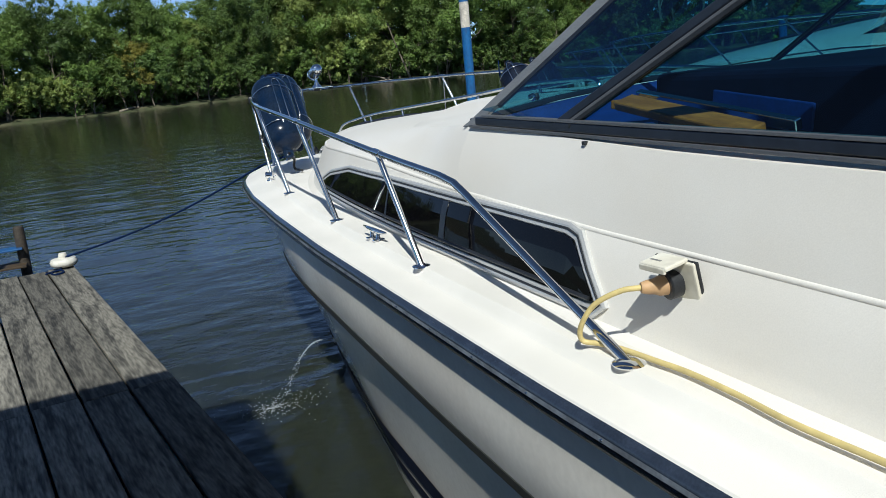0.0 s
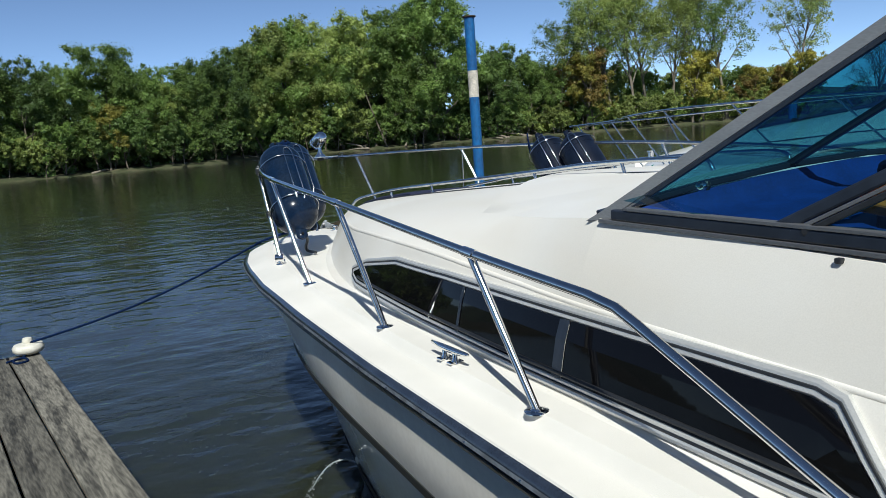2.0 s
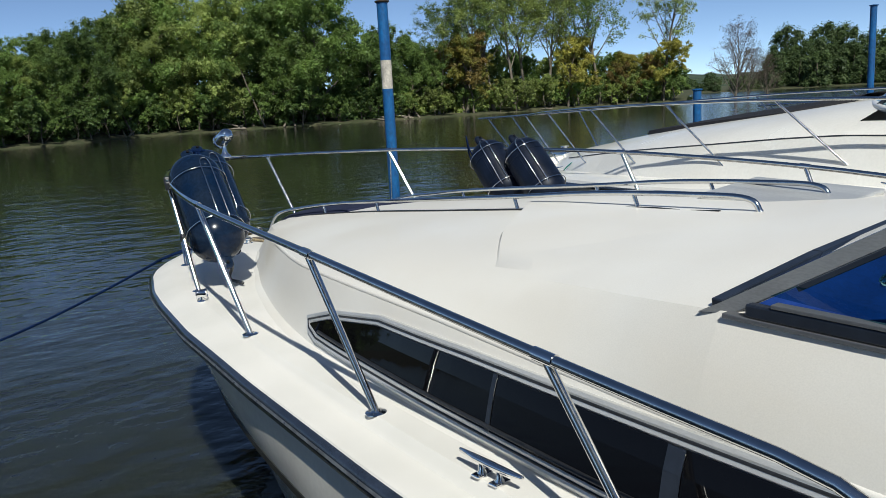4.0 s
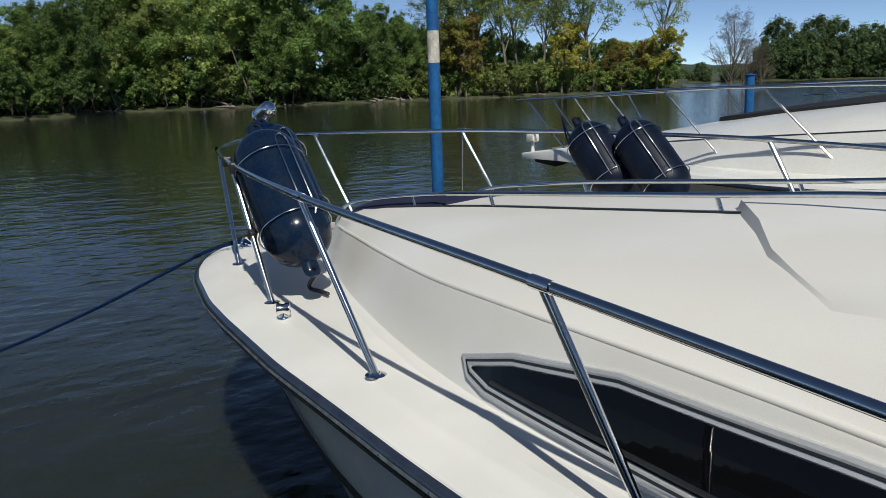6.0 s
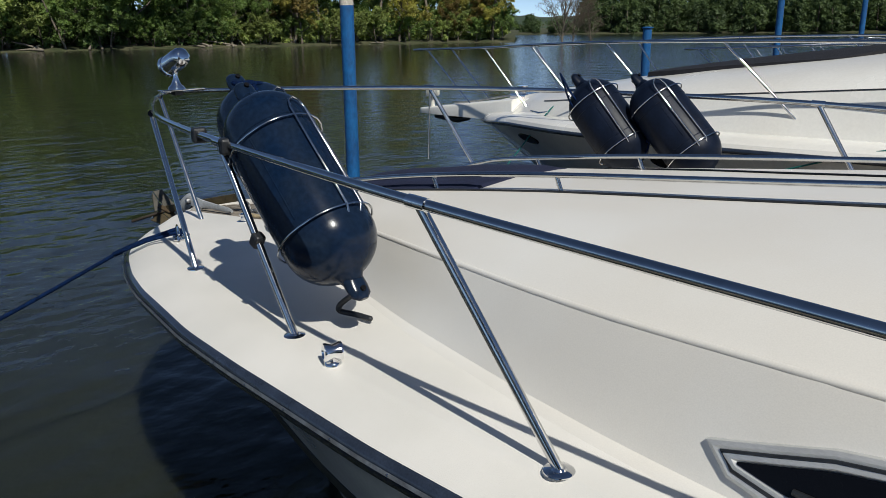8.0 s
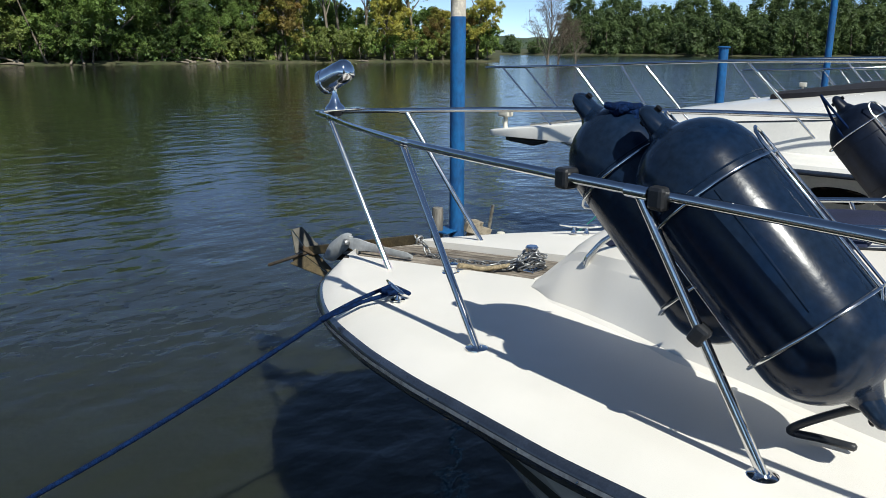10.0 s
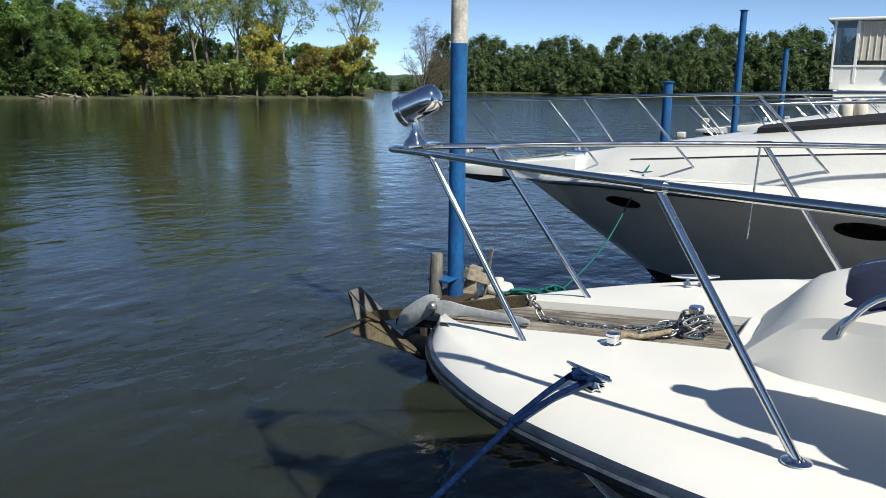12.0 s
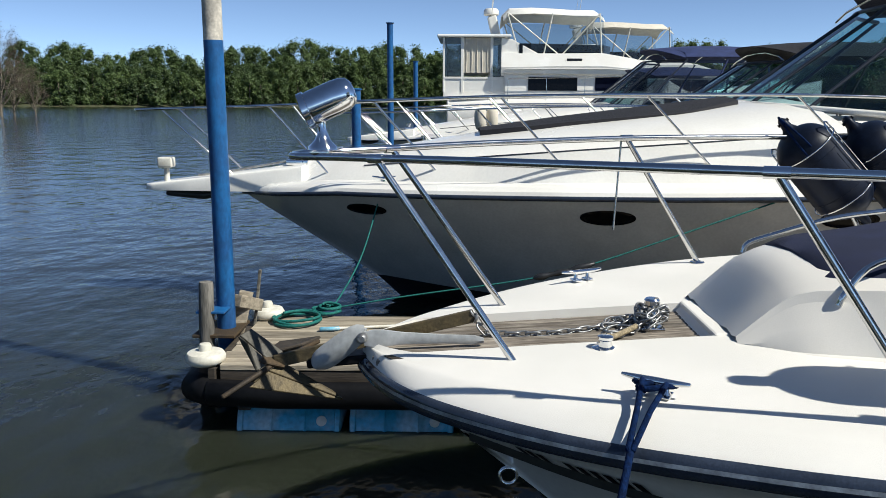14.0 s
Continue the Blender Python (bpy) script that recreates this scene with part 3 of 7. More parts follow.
# cabin sides beside the cockpit, up to the windscreen sill
for m in (-1, 1):
    out, h = [], section_points(-5.8)
    for y in np.linspace(-5.8, -9.6, 14):
        k = (-5.8 - y) / 3.8
        q = min(1, k * 3)
        row = [Vector((p.x + 0.02 * k, y, p.z - aft_drop(i, k))) for i, p in enumerate(h[:8])]
        row += [Vector((h[8].x + 0.01 * q, y, h[8].z - 0.02 * q)), Vector((h[9].x + 0.04 * q, y, h[9].z - 0.034 * q)), Vector((1.13, y, h[9].z + 0.012 - 0.04 * q)), Vector((1.12, y, 0.75))]
        out.append(row)
    part("cabin_side", grid(mirror(out, m)), GEL, cruiser, "smooth cream cabin side", smooth=24)

# fine bead along the cabin crease
for m in (-1, 1):
    bead = [section_points(float(y))[6] for y in np.linspace(-1.75, -5.8, 40)]
    h = section_points(-5.8)[6]
    bead += [Vector((h.x + 0.02 * k, -5.8 - 3.8 * k, h.z - aft_drop(6, k))) for k in (0.12, 0.25, 0.5, 0.75, 1.0)]
    part("crease_bead", tube([Vector((m * (p.x - 0.0045), p.y, p.z - 0.003)) for p in bead], 0.010, 12), GEL, cruiser, "fine moulded bead along the cabin crease", smooth=60)

# raised step of the aft cabin top
rows = []
for y, w in ((-4.02, 0.10), (-4.03, 0.16), (-4.16, 0.32), (-4.3, 0.49), (-4.5, 0.755), (-4.64, 0.89), (-4.83, 1.06), (-5.1, 1.10), (-5.5, 1.145), (-5.78, 1.18)):
    r = []
    for x in [w, w - min(0.03, w * 0.2)] + [w * k / 6 for k in range(5, -1, -1)]:
        c = cabin_section(y)
        z = np.interp(x, [c[6][0], c[5][0], c[4][0], c[3][0]], [c[6][1], c[5][1], c[4][1], c[3][1]])
        r.append(Vector((x, y, z + (-0.004 if x == w else 0.036 * max(0.0, 1 - max(0, -4.25 - y) / 0.92)))))
    rows.append([Vector((-p.x, p.y, p.z)) for p in r] + r[-2::-1])
part("cabin_top_step", grid([[p + Vector((0, 0.003, -0.032)) for p in rows[0]]] + rows), GEL, cruiser, "raised cream step in front of the windscreen", smooth=35)


def side_x(y, z):
    h, k = section_points(max(y, -5.8)), max(0, (-5.8 - y) / 3.8)
    zs = [p.z - aft_drop(i + 2, k) for i, p in enumerate(h[2:8])]
    return float(np.interp(z, zs, [p.x for p in h[2:8]])) + 0.02 * k


# long cabin window: frame, panes and mullions
WIN = [(-3.80, 1.465), (-4.05, 1.535), (-4.45, 1.592), (-5.0, 1.601), (-6.615, 1.590), (-6.68, 1.575), (-6.86, 1.392), (-6.81, 1.354), (-5.6, 1.362), (-4.4, 1.385), (-3.97, 1.393), (-3.86, 1.412)]


def inset(poly, d):
    c, out = len(poly), []
    for i in range(c):
        a, b, e = Vector(poly[i - 1]), Vector(poly[i]), Vector(poly[(i + 1) % c])
        n1, n2 = (b - a).normalized(), (e - b).normalized()
        p1, p2 = Vector((-n1.y, n1.x)), Vector((-n2.y, n2.x))
        k = (p1 + p2)
        out.append(b + k / max(0.35, k.dot(k) / 2) * d)
    return [tuple(v) for v in out]


def densify(poly, step=0.12):
    out = []
    for i, a in enumerate(poly):
        b = poly[(i + 1) % len(poly)]
        n = max(1, int(math.dist(a, b) / step))
        out += [(a[0] + (b[0] - a[0]) * k / n, a[1] + (b[1] - a[1]) * k / n) for k in range(n)]
    return out


for m in (-1, 1):
    win = empty("side_window", "long black cabin window in a worn aluminium frame", "window")
    win.parent = cruiser
    del win["category"]
    base = densify(WIN)
    sgn = 1 if sum(a[0] * b[1] - b[0] * a[1] for a, b in zip(WIN, WIN[1:] + WIN[:1])) > 0 else -1
    loops = []
    # inset runs on the coarse outline so that all loops keep the same count
    for d, off in ((0.0, -0.004), (0.0, 0.012), (0.008, 0.016), (0.018, 0.013), (0.030, 0.016), (0.036, 0.011)):
        small = inset(WIN, d * sgn)
        dens = []
        for i in range(len(WIN)):
            a, b, a0, b0 = small[i], small[(i + 1) % len(WIN)], WIN[i], WIN[(i + 1) % len(WIN)]
            n = max(1, int(math.dist(a0, b0) / 0.12))
            dens += [(a[0] + (b[0] - a[0]) * k / n, a[1] + (b[1] - a[1]) * k / n) for k in range(n)]
        loops.append([Vector((m * (side_x(y, z) + off), y, z)) for y, z in dens])
    part("frame", grid(loops, True), ALU, win, "worn brushed aluminium window frame", smooth=25)
    part("gasket", tube(loops[3], 0.0045, 6, loop=True), RUBBER, win, "black rubber line round the frame", smooth=60)
    inner = loops[-1]
    # glass as vertical strips between the upper and lower lines of the opening
    ys = [p.y for p in inner]
    lo, hi = min(ys), max(ys)
    cuts = [hi - 0.002, -5.145, -5.164, -5.760, -5.808, lo + 0.002]
    small = inset(WIN, 0.035 * sgn)

    def span(y):
        zs = []
        for a, b in zip(small, small[1:] + small[:1]):
            if (a[0] - y) * (b[0] - y) <= 0 and a[0] != b[0]:
                zs.append(a[1] + (b[1] - a[1]) * (y - a[0]) / (b[0] - a[0]))
        return (min(zs), max(zs)) if zs else (1.45, 1.45)

    for k in range(5):
        pane = k % 2 == 0
        row = []
        for y in np.linspace(cuts[k], cuts[k + 1], 26 if pane else 3):
            z0, z1 = span(y)
            row.append([Vector((m * (side_x(y, z) + (0.0150 if pane else 0.0175)), y, z)) for z in np.linspace(z0, z1, 4)])
        part("pane" if pane else "mullion", grid(row), BLACKGLASS if pane else SLATE, win, "" if pane else "narrow dark metal mullion")
    bead = [Vector((m * (side_x(y, span(y)[0]) + 0.014), y, span(y)[0] + 0.014)) for y in np.linspace(hi - 0.12, lo + 0.02, 30)]
    part("sill_track", tube(bead, 0.007, 6), RUBBER, win, "black rubber track along the sill", smooth=60)

# ---- windscreen ----
screen = empty("windscreen", "raked windscreen with teal glass and dark metal frames", "windscreen")
screen.parent = cruiser
del screen["category"]


def bar(a, b, w, d, mtl, parent, label="", name="frame_bar", up=(0, 0, 1)):
    """A flat bar from a to b, w wide in the pane and d deep."""
    a, b = Vector(a), Vector(b)
    t = (b - a).normalized()
    s = Vector(up) - t * t.dot(Vector(up))
    s.normalize()
    m4 = Matrix((t, t.cross(s), s)).transposed().to_4x4()
    m4.translation = (a + b) / 2
    return part(name, block((b - a).length, d, w, m4, min(w, d) * 0.18), mtl, parent, label)


def sill(y):
    k = (-5.8 - y) / 3.8
    return Vector((1.222 + 0.026 * min(1, k * 3), y, 1.850 - 0.034 * min(1, k * 3)))


TOP = lambda y: Vector((1.203 - (-5.778 - y) * 0.27, y, 1.851 + (-5.778 - y) * 0.605))  # noqa: E731
for m in (-1, 1):
    F = lambda p: Vector((p.x * m, p.y, p.z))  # noqa: E731
    up = Vector((0, 0, 1))
    ins = Vector((-0.014 * m, 0, 0))
    bar(F(sill(-5.815)) - up * 0.007 + ins, F(sill(-9.5)) - up * 0.003 + ins, 0.011, 0.030, DULLALU, screen, "grey metal sill trim")
    bar(F(sill(-5.87)) + up * 0.015 + ins, F(sill(-9.5)) + up * 0.021 + ins, 0.030, 0.026, SLATE, screen, "dark sill channel")
    bar(F(sill(-5.93)) + up * 0.036 + ins, F(sill(-9.5)) + up * 0.042 + ins, 0.009, 0.028, DULLALU, screen, "grey metal upper sill")
    # corner post with a sharp foot
    cut = [(-5.745, 1.836), (-5.80, 1.866), (-7.75, 1.851 + 1.972 * 0.605), (-7.75, 1.851 + 1.972 * 0.605 - 0.040), (-5.895, 1.884), (-5.82, 1.838)]
    bm = bmesh.new()
    ring = []
    for dx in (0.006, -0.014):
        ring.append([bm.verts.new((m * (TOP(y).x + dx), y, z)) for y, z in cut])
    bm.faces.new(ring[0]), bm.faces.new(ring[1][::-1])
    for k in range(6):
        bm.faces.new((ring[0][k], ring[1][k], ring[1][(k + 1) % 6], ring[0][(k + 1) % 6]))
    bmesh.ops.recalc_face_normals(bm, faces=bm.faces)
    bmesh.ops.bevel(bm, geom=bm.edges[:], offset=0.003, segments=2, affect="EDGES")
    part("corner_post", bm, POSTALU, screen, "broad grey metal corner post")
    bar(F(TOP(-5.95)) - up * 0.044, F(TOP(-7.75)) - up * 0.044, 0.012, 0.016, SLATE, screen, "black glazing rubber")
    a, b = Vector((1.212, -6.425, 1.865)), Vector((0.895, -7.85, 2.617))
    bar(F(a), F(b), 0.028, 0.03, SLATE, screen, "dark slanting mullion", name="mullion")
    a2, b2 = a + Vector((0.004, -0.048, 0.0)), b + Vector((0.0, -0.048, 0.0))
    bar(F(a2), F(b2), 0.009, 0.022, DULLALU, screen, "grey edge of the mullion", name="mullion_trim")
    bar(F(a2) + Vector((0, -0.030, 0)), F(b2) + Vector((0, -0.030, 0)), 0.014, 0.028, RUBBER, screen, "black glazing rubber", name="glazing_rubber")
    # panes: forward triangle and aft pane
    q = [sill(-5.93) + up * 0.06, TOP(-5.95) - up * 0.036, TOP(-7.72) - up * 0.036, b, a]
    bm = bmesh.new()
    bm.faces.new([bm.verts.new(F(p)) for p in q])
    part("pane", bm, TEALGLASS, screen, "teal tinted side pane").visible_shadow = False
    q = [a2 + Vector((0, -0.035, 0)), b2 + Vector((0, -0.035, 0)), Vector((0.895, -9.4, 2.617)), sill(-9.4) + up * 0.06]
    bm = bmesh.new()
    bm.faces.new([bm.verts.new(F(p)) for p in q])
    part("pane", bm, TEALGLASS, screen, "teal tinted aft side pane").visible_shadow = False
# front panes follow a curve from corner to corner
for k in range(-3, 3):
    def foot(i):
        x = 1.19 * i / 3
        return Vector((x, -5.80 + 0.02 * (i / 3) ** 2, 1.945 - 0.088 * (i / 3) ** 2))

    def head(i):
        x = 0.67 * i / 3
        return Vector((x, -7.74, 3.035))
    rows = [[foot(k).lerp(foot(k + 1), t), head(k).lerp(head(k + 1), t)] for t in (0, 0.5, 1)]
    part("front_pane", grid(rows), TEALGLASS, screen, "teal tinted front pane").visible_shadow = False
    bar(foot(k), foot(k + 1), 0.02, 0.03, SLATE, screen, "", name="front_sill")
    bar(head(k), head(k + 1), 0.03, 0.03, SLATE, screen, "", name="header")
    if k in (-1, 1):
        bar(foot(k), head(k), 0.022, 0.025, SLATE, screen, "dark windscreen mullion", name="front_mullion")
for m in (-1, 1):
    for yy in (-6.10, -6.60):
        t = TOP(yy)
        part("vent_knob", lathe([(0.010, -0.012), (0.014, 0), (0.010, 0.012)], 10, pose(m * (t.x - 0.03), t.y, t.z - 0.105)), RUBBER, screen, "small latch knob")
        part("latch_button", lathe([(0.001, -0.016), (0.011, -0.012), (0.015, 0), (0.011, 0.012), (0.001, 0.016)], 12, pose(m * (t.x - 0.016), t.y, t.z - 0.105, 0, 90, 0)), CHROME, screen, "chrome latch button", smooth=60)

# cockpit seen through the panes
cock = empty("cockpit", "dark navy cockpit lining", "cockpit")
cock.parent = cruiser
del cock["category"]
rows = []
for d, drop in ((0.03, 0.012), (0.045, 0.05), (0.10, 0.085), (0.45, 0.10), (0.86, 0.115), (0.90, 0.14), (0.92, 0.7)):
    rows.append([Vector((x, -5.80 + 0.02 * (x / 1.19) ** 2 - d, 1.945 - 0.088 * (x / 1.19) ** 2 - drop)) for x in np.linspace(-1.13, 1.13, 13)])
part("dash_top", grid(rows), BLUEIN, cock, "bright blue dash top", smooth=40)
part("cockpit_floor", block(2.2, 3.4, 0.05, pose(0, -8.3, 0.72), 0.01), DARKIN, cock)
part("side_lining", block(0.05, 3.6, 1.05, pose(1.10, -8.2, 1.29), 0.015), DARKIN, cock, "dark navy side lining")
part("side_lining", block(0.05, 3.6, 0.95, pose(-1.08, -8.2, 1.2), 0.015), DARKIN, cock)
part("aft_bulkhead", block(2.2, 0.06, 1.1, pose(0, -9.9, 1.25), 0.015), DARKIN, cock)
# console takes the shaded navy, as if a canvas top kept the sun off
part("helm_console", block(1.84, 0.96, 0.60, pose(0.17, -6.82, 1.682), 0.025, 3), DARKIN, cock, "covered helm console, its shade put into a near-black navy")
# sun patch on the console side, put in as a brighter blue slab
part("console_sun_patch", block(0.012, 0.38, 0.080, pose(-0.757, -6.82, 1.868, 6, 0, 0), 0.004), BLUEIN, cock, "thin blue slab standing in for a patch of sunlight on the console side")
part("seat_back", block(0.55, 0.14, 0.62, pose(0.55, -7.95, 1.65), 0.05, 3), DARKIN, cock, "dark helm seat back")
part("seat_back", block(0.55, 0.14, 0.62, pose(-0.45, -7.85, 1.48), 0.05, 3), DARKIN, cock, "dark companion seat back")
bar(Vector((-0.985, -6.47, 1.912)), Vector((-1.03, -7.06, 1.842)), 0.075, 0.03, VARNISH, cock, "varnished wooden companionway rail", name="wood_rail", up=(1, 0.2, 0.3))
bar(Vector((-1.0, -6.46, 1.905)), Vector((-0.80, -6.40, 1.895)), 0.06, 0.03, VARNISH, cock, "varnished wooden cross piece", name="wood_trim", up=(0, 1, 0))
bar(Vector((-0.88, -6.42, 1.925)), Vector((-0.92, -7.10, 1.850)), 0.026, 0.035, STEEL, cock, "bright hatch slide", name="hatch_slide", up=(1, 0.2, 0.3))

# ---- bow rail ----
rail_port = [(-0.085, 0.315, 1.922), (-0.165, 0.19, 1.927), (-0.285, 0.0, 1.932), (-0.56, -0.41, 1.942), (-0.92, -1.06, 1.950), (-1.13, -1.62, 1.950), (-1.29, -2.22, 1.945), (-1.47, -3.18, 1.925), (-1.54, -4.45, 1.862), (-1.522, -5.57, 1.762), (-1.505, -6.12, 1.716)]
POSTS = [((-0.361, -0.459, 1.253), (-0.278, 0.01, 1.930)), ((-1.023, -1.463, 1.329), (-0.93, -1.06, 1.95)), ((-1.271, -2.44, 1.352), (-1.27, -2.10, 1.946)),
         ((-1.415, -3.54, 1.362), (-1.47, -3.18, 1.925)), ((-1.465, -4.70, 1.354), (-1.54, -4.45, 1.862)), ((-1.50, -5.86, 1.343), (-1.522, -5.57, 1.762))]
bow_rail = empty("bow_rail", "polished stainless steel bow rail on raked posts", "railing")
bow_rail.parent = cruiser
del bow_rail["category"]
full = smooth_path(rail_port, 6)
tail = [Vector((-1.502, -6.22, 1.700)), Vector((-1.500, -6.29, 1.672)), Vector((-1.497, -6.36, 1.640)), Vector((-1.492, -7.10, 1.335))]
for m in (-1, 1):
    F = lambda p: Vector((p[0] * -m, p[1], p[2]))  # noqa: E731
    part("top_tube", tube([F(p) for p in full + tail], 0.0135, 12), STEEL, bow_rail, smooth=60)
    for a, b in POSTS:
        post = part("post", tube([F(a), F(b)], 0.0125, 12), STEEL, bow_rail, smooth=60)
        d = (Vector(b) - Vector(a)).normalized()
        part("flange", lathe([(0.037, 0), (0.0365, 0.0025), (0.034, 0.0045), (0.018, 0.006), (0.0145, 0.010)], 20, pose(*F((a[0], a[1], a[2] - 0.003)))), CHROME, post, "round base flange", smooth=35)
        k = min(range(len(full)), key=lambda i: (full[i] - Vector(b)).length)
        t = (full[min(k + 1, len(full) - 1)] - full[max(k - 1, 0)]).normalized()
        part("fitting", tube([F(Vector(b) - t * 0.032), F(Vector(b) + t * 0.032)], 0.0165, 12), CHROME, post, "tee fitting clamped on the tube", smooth=60)
    end = F((-1.492, -7.10, 1.335))
    part("flange", lathe([(0.042, 0), (0.042, 0.003), (0.036, 0.006), (0.02, 0.012)], 20, pose(end.x, end.y, end.z)), CHROME, bow_rail, "round base flange", smooth=35)
part("front_bar", tube(smooth_path([(-0.085, 0.315, 1.922), (-0.05, 0.345, 1.921), (0, 0.352, 1.921), (0.05, 0.345, 1.921), (0.085, 0.315, 1.922)], 5), 0.0135, 12), STEEL, bow_rail, smooth=60)
part("hanging_rod", tube([(0.955, -1.04, 1.945), (0.955, -1.02, 1.50)], 0.005, 8), STEEL, bow_rail, "thin steel rod hanging from the rail", smooth=60)

# ---- cabin-top grab rails and navy pad ----
for m, x0, x1, x2 in ((-1, -0.40, -0.25, -0.17), (1, 0.50, 0.41, 0.30)):
    gr = empty("grab_rail", "low stainless steel grab rail on the cabin top", "railing")
    gr.parent = cruiser
    del gr["category"]

    def roof(x, y):
        c = cabin_section(y)
        return float(np.interp(abs(x), [c[6][0], c[5][0], c[4][0], c[3][0]], [c[6][1], c[5][1], c[4][1], c[3][1]])) + (0.012 if -4.9 < y < -4.1 else 0)
    xs = lambda y: float(np.interp(-y, [1.45, 2.0, 2.77, 4.0, 5.25], [x0, (x0 + x1 * 1.4) / 2.25, x1, (x1 + x2) / 2, x2]))  # noqa: E731
    pts = [(x0 + m * -0.0, -1.50, roof(x0, -1.5) - 0.005), (x0, -1.52, roof(x0, -1.52) + 0.035)]
    pts += [(xs(y), y, roof(xs(y), y) + 0.062) for y in (-1.62, -1.9, -2.3, -2.77, -3.3, -3.99, -4.5, -5.0)]
    pts += [(xs(-5.2), -5.2, roof(xs(-5.2), -5.2) + 0.045), (xs(-5.25), -5.25, roof(xs(-5.25), -5.25) - 0.005)]
    part("tube", tube(smooth_path(pts, 5), 0.011, 10), STEEL, gr, smooth=60)
    for y in (-2.2, -2.77, -3.99, -4.7):
        part("stanchion", tube([(xs(y) , y - 0.02, roof(xs(y), y) - 0.01), (xs(y), y + 0.01, roof(xs(y), y) + 0.062)], 0.009, 8), STEEL, gr, smooth=60)
    part("base_strip", tube([(xs(y) + 0.02 * m, y, roof(xs(y), y) + 0.003) for y in np.linspace(-1.7, -5.1, 24)], 0.007, 6, flat=0.6), RUBBER, gr, "dark seal strip below the rail")


def roof_z(x, y):
    c = cabin_section(y)
    return float(np.interp(abs(x), [c[6][0], c[5][0], c[4][0], c[3][0]], [c[6][1], c[5][1], c[4][1], c[3][1]]))


rows = []
for i in range(13):
    y = -1.50 - 0.90 * i / 12
    xl, xr = np.interp(i, [0, 3, 12], [-0.36, -0.40, -0.30]), np.interp(i, [0, 3, 12], [0.36, 0.44, 0.40])
    ed = 0.5 if i in (0, 12) else 1
    rows.append([Vector((x, y, roof_z(x, y) + (0.006 if j in (0, 10) else 0.020 * ed + 0.004 * math.sin(7 * x + 9 * y)))) for j, x in enumerate(np.linspace(xl, xr, 11))])
rows = [[p * 1 for p in rows[0]]] + rows + [[p * 1 for p in rows[-1]]]
for p in rows[0] + rows[-1]:
    p.z -= 0.03
for p, d in ((rows[0], 0.012), (rows[-1], -0.012)):
    for v in p:
        v.y += d
pad = tagged(part("sun_pad", grid(rows), PAD, smooth=50), "navy canvas covered pad on the cabin top", "sun pad")

# skylight flush in the cabin top
part("roof_vent", block(0.42, 0.55, 0.022, pose(0.26, -5.10, roof_z(0.26, -5.10) + 0.018, 2.5, -4, 0), 0.008), ALU, cruiser, "low metal vent frame")



# ---- deck fittings of the cruiser ----
plat = empty("anchor_platform", "weathered grey teak planks let into the foredeck", "platform")
plat.parent = cruiser
del plat["category"]
for k in range(8):
    x = -0.180 + 0.0535 * k
    y0, y1 = -1.165, (0.03, 0.05, 0.02, 0.06, 0.08, 0.04, 0.06, 0.05)[k]
    ym = (y0 + y1) / 2
    bmk = block(0.046, y1 - y0, 0.022, pose(x, ym, 1.231 - 0.0747 * (ym + 0.5625), -4.27, 0, 0), 0.005)
    part("plank", bmk, TEAK, plat)
part("edge_trim", block(0.47, 0.075, 0.05, pose(0.0, -1.2035, lerp(PLATEAU, -1.2) - 0.006, -3, 0, 0), 0.009), DECKGEL, plat)
part("rotten_edge", fluke([(-0.245, -0.03, 1.222), (-0.205, 0.00, 1.220), (-0.205, -0.21, 1.236), (-0.252, -0.17, 1.235), (-0.262, -0.10, 1.228)], 0.004), DARKWOOD, plat, "rotten broken plank edge")


def cleat(at, turn, name="cleat", length=0.20):
    c = empty(name, "chrome horn cleat on two legs", "cleat")
    c.parent = cruiser
    c.matrix_basis = pose(*at, 0, 0, turn)
    del c["category"]
    h = length / 2
    part("horn", tube([(0, -h, 0.046), (0, -h * 0.5, 0.042), (0, 0, 0.041), (0, h * 0.5, 0.042), (0, h, 0.046)], [0.006, 0.0105, 0.012, 0.0105, 0.006], 10, True), CHROME, c, smooth=60)
    for y in (-0.034, 0.034):
        part("leg", lathe([(0.017, 0), (0.016, 0.006), (0.009, 0.016), (0.009, 0.042)], 12, pose(0, y, 0)), CHROME, c, smooth=45)
        part("foot", block(0.055, 0.03, 0.008, pose(0, y, 0.004), 0.003), CHROME, c)
    return c


cleat((-0.735, -0.84, 1.292), -28, length=0.195)
cleat((0.735, -0.84, 1.292), 28, length=0.22)
cleat((-1.478, -5.30, 1.350), 3, length=0.24)
cleat((1.478, -5.30, 1.350), -3, length=0.24)


def chock(at, turn):
    c = empty("fairlead", "small chrome fairlead on the deck", "fairlead")
    c.parent = cruiser
    c.matrix_basis = pose(*at, 0, 0, turn)
    del c["category"]
    part("stem", lathe([(0.027, 0), (0.026, 0.005), (0.017, 0.012), (0.015, 0.03)], 18), CHROME, c, smooth=45)
    part("cowl", lathe([(0.010, -0.016), (0.019, -0.029), (0.028, -0.027), (0.029, -0.020), (0.022, 0.0), (0.029, 0.020), (0.028, 0.027), (0.019, 0.029), (0.010, 0.016)], 22, pose(0, 0, 0.038, 90, 0, 0)), CHROME, c, "flared chrome cowl", smooth=40)


chock((-1.345, -2.71, 1.354), 62)
chock((1.345, -2.71, 1.354), -8)


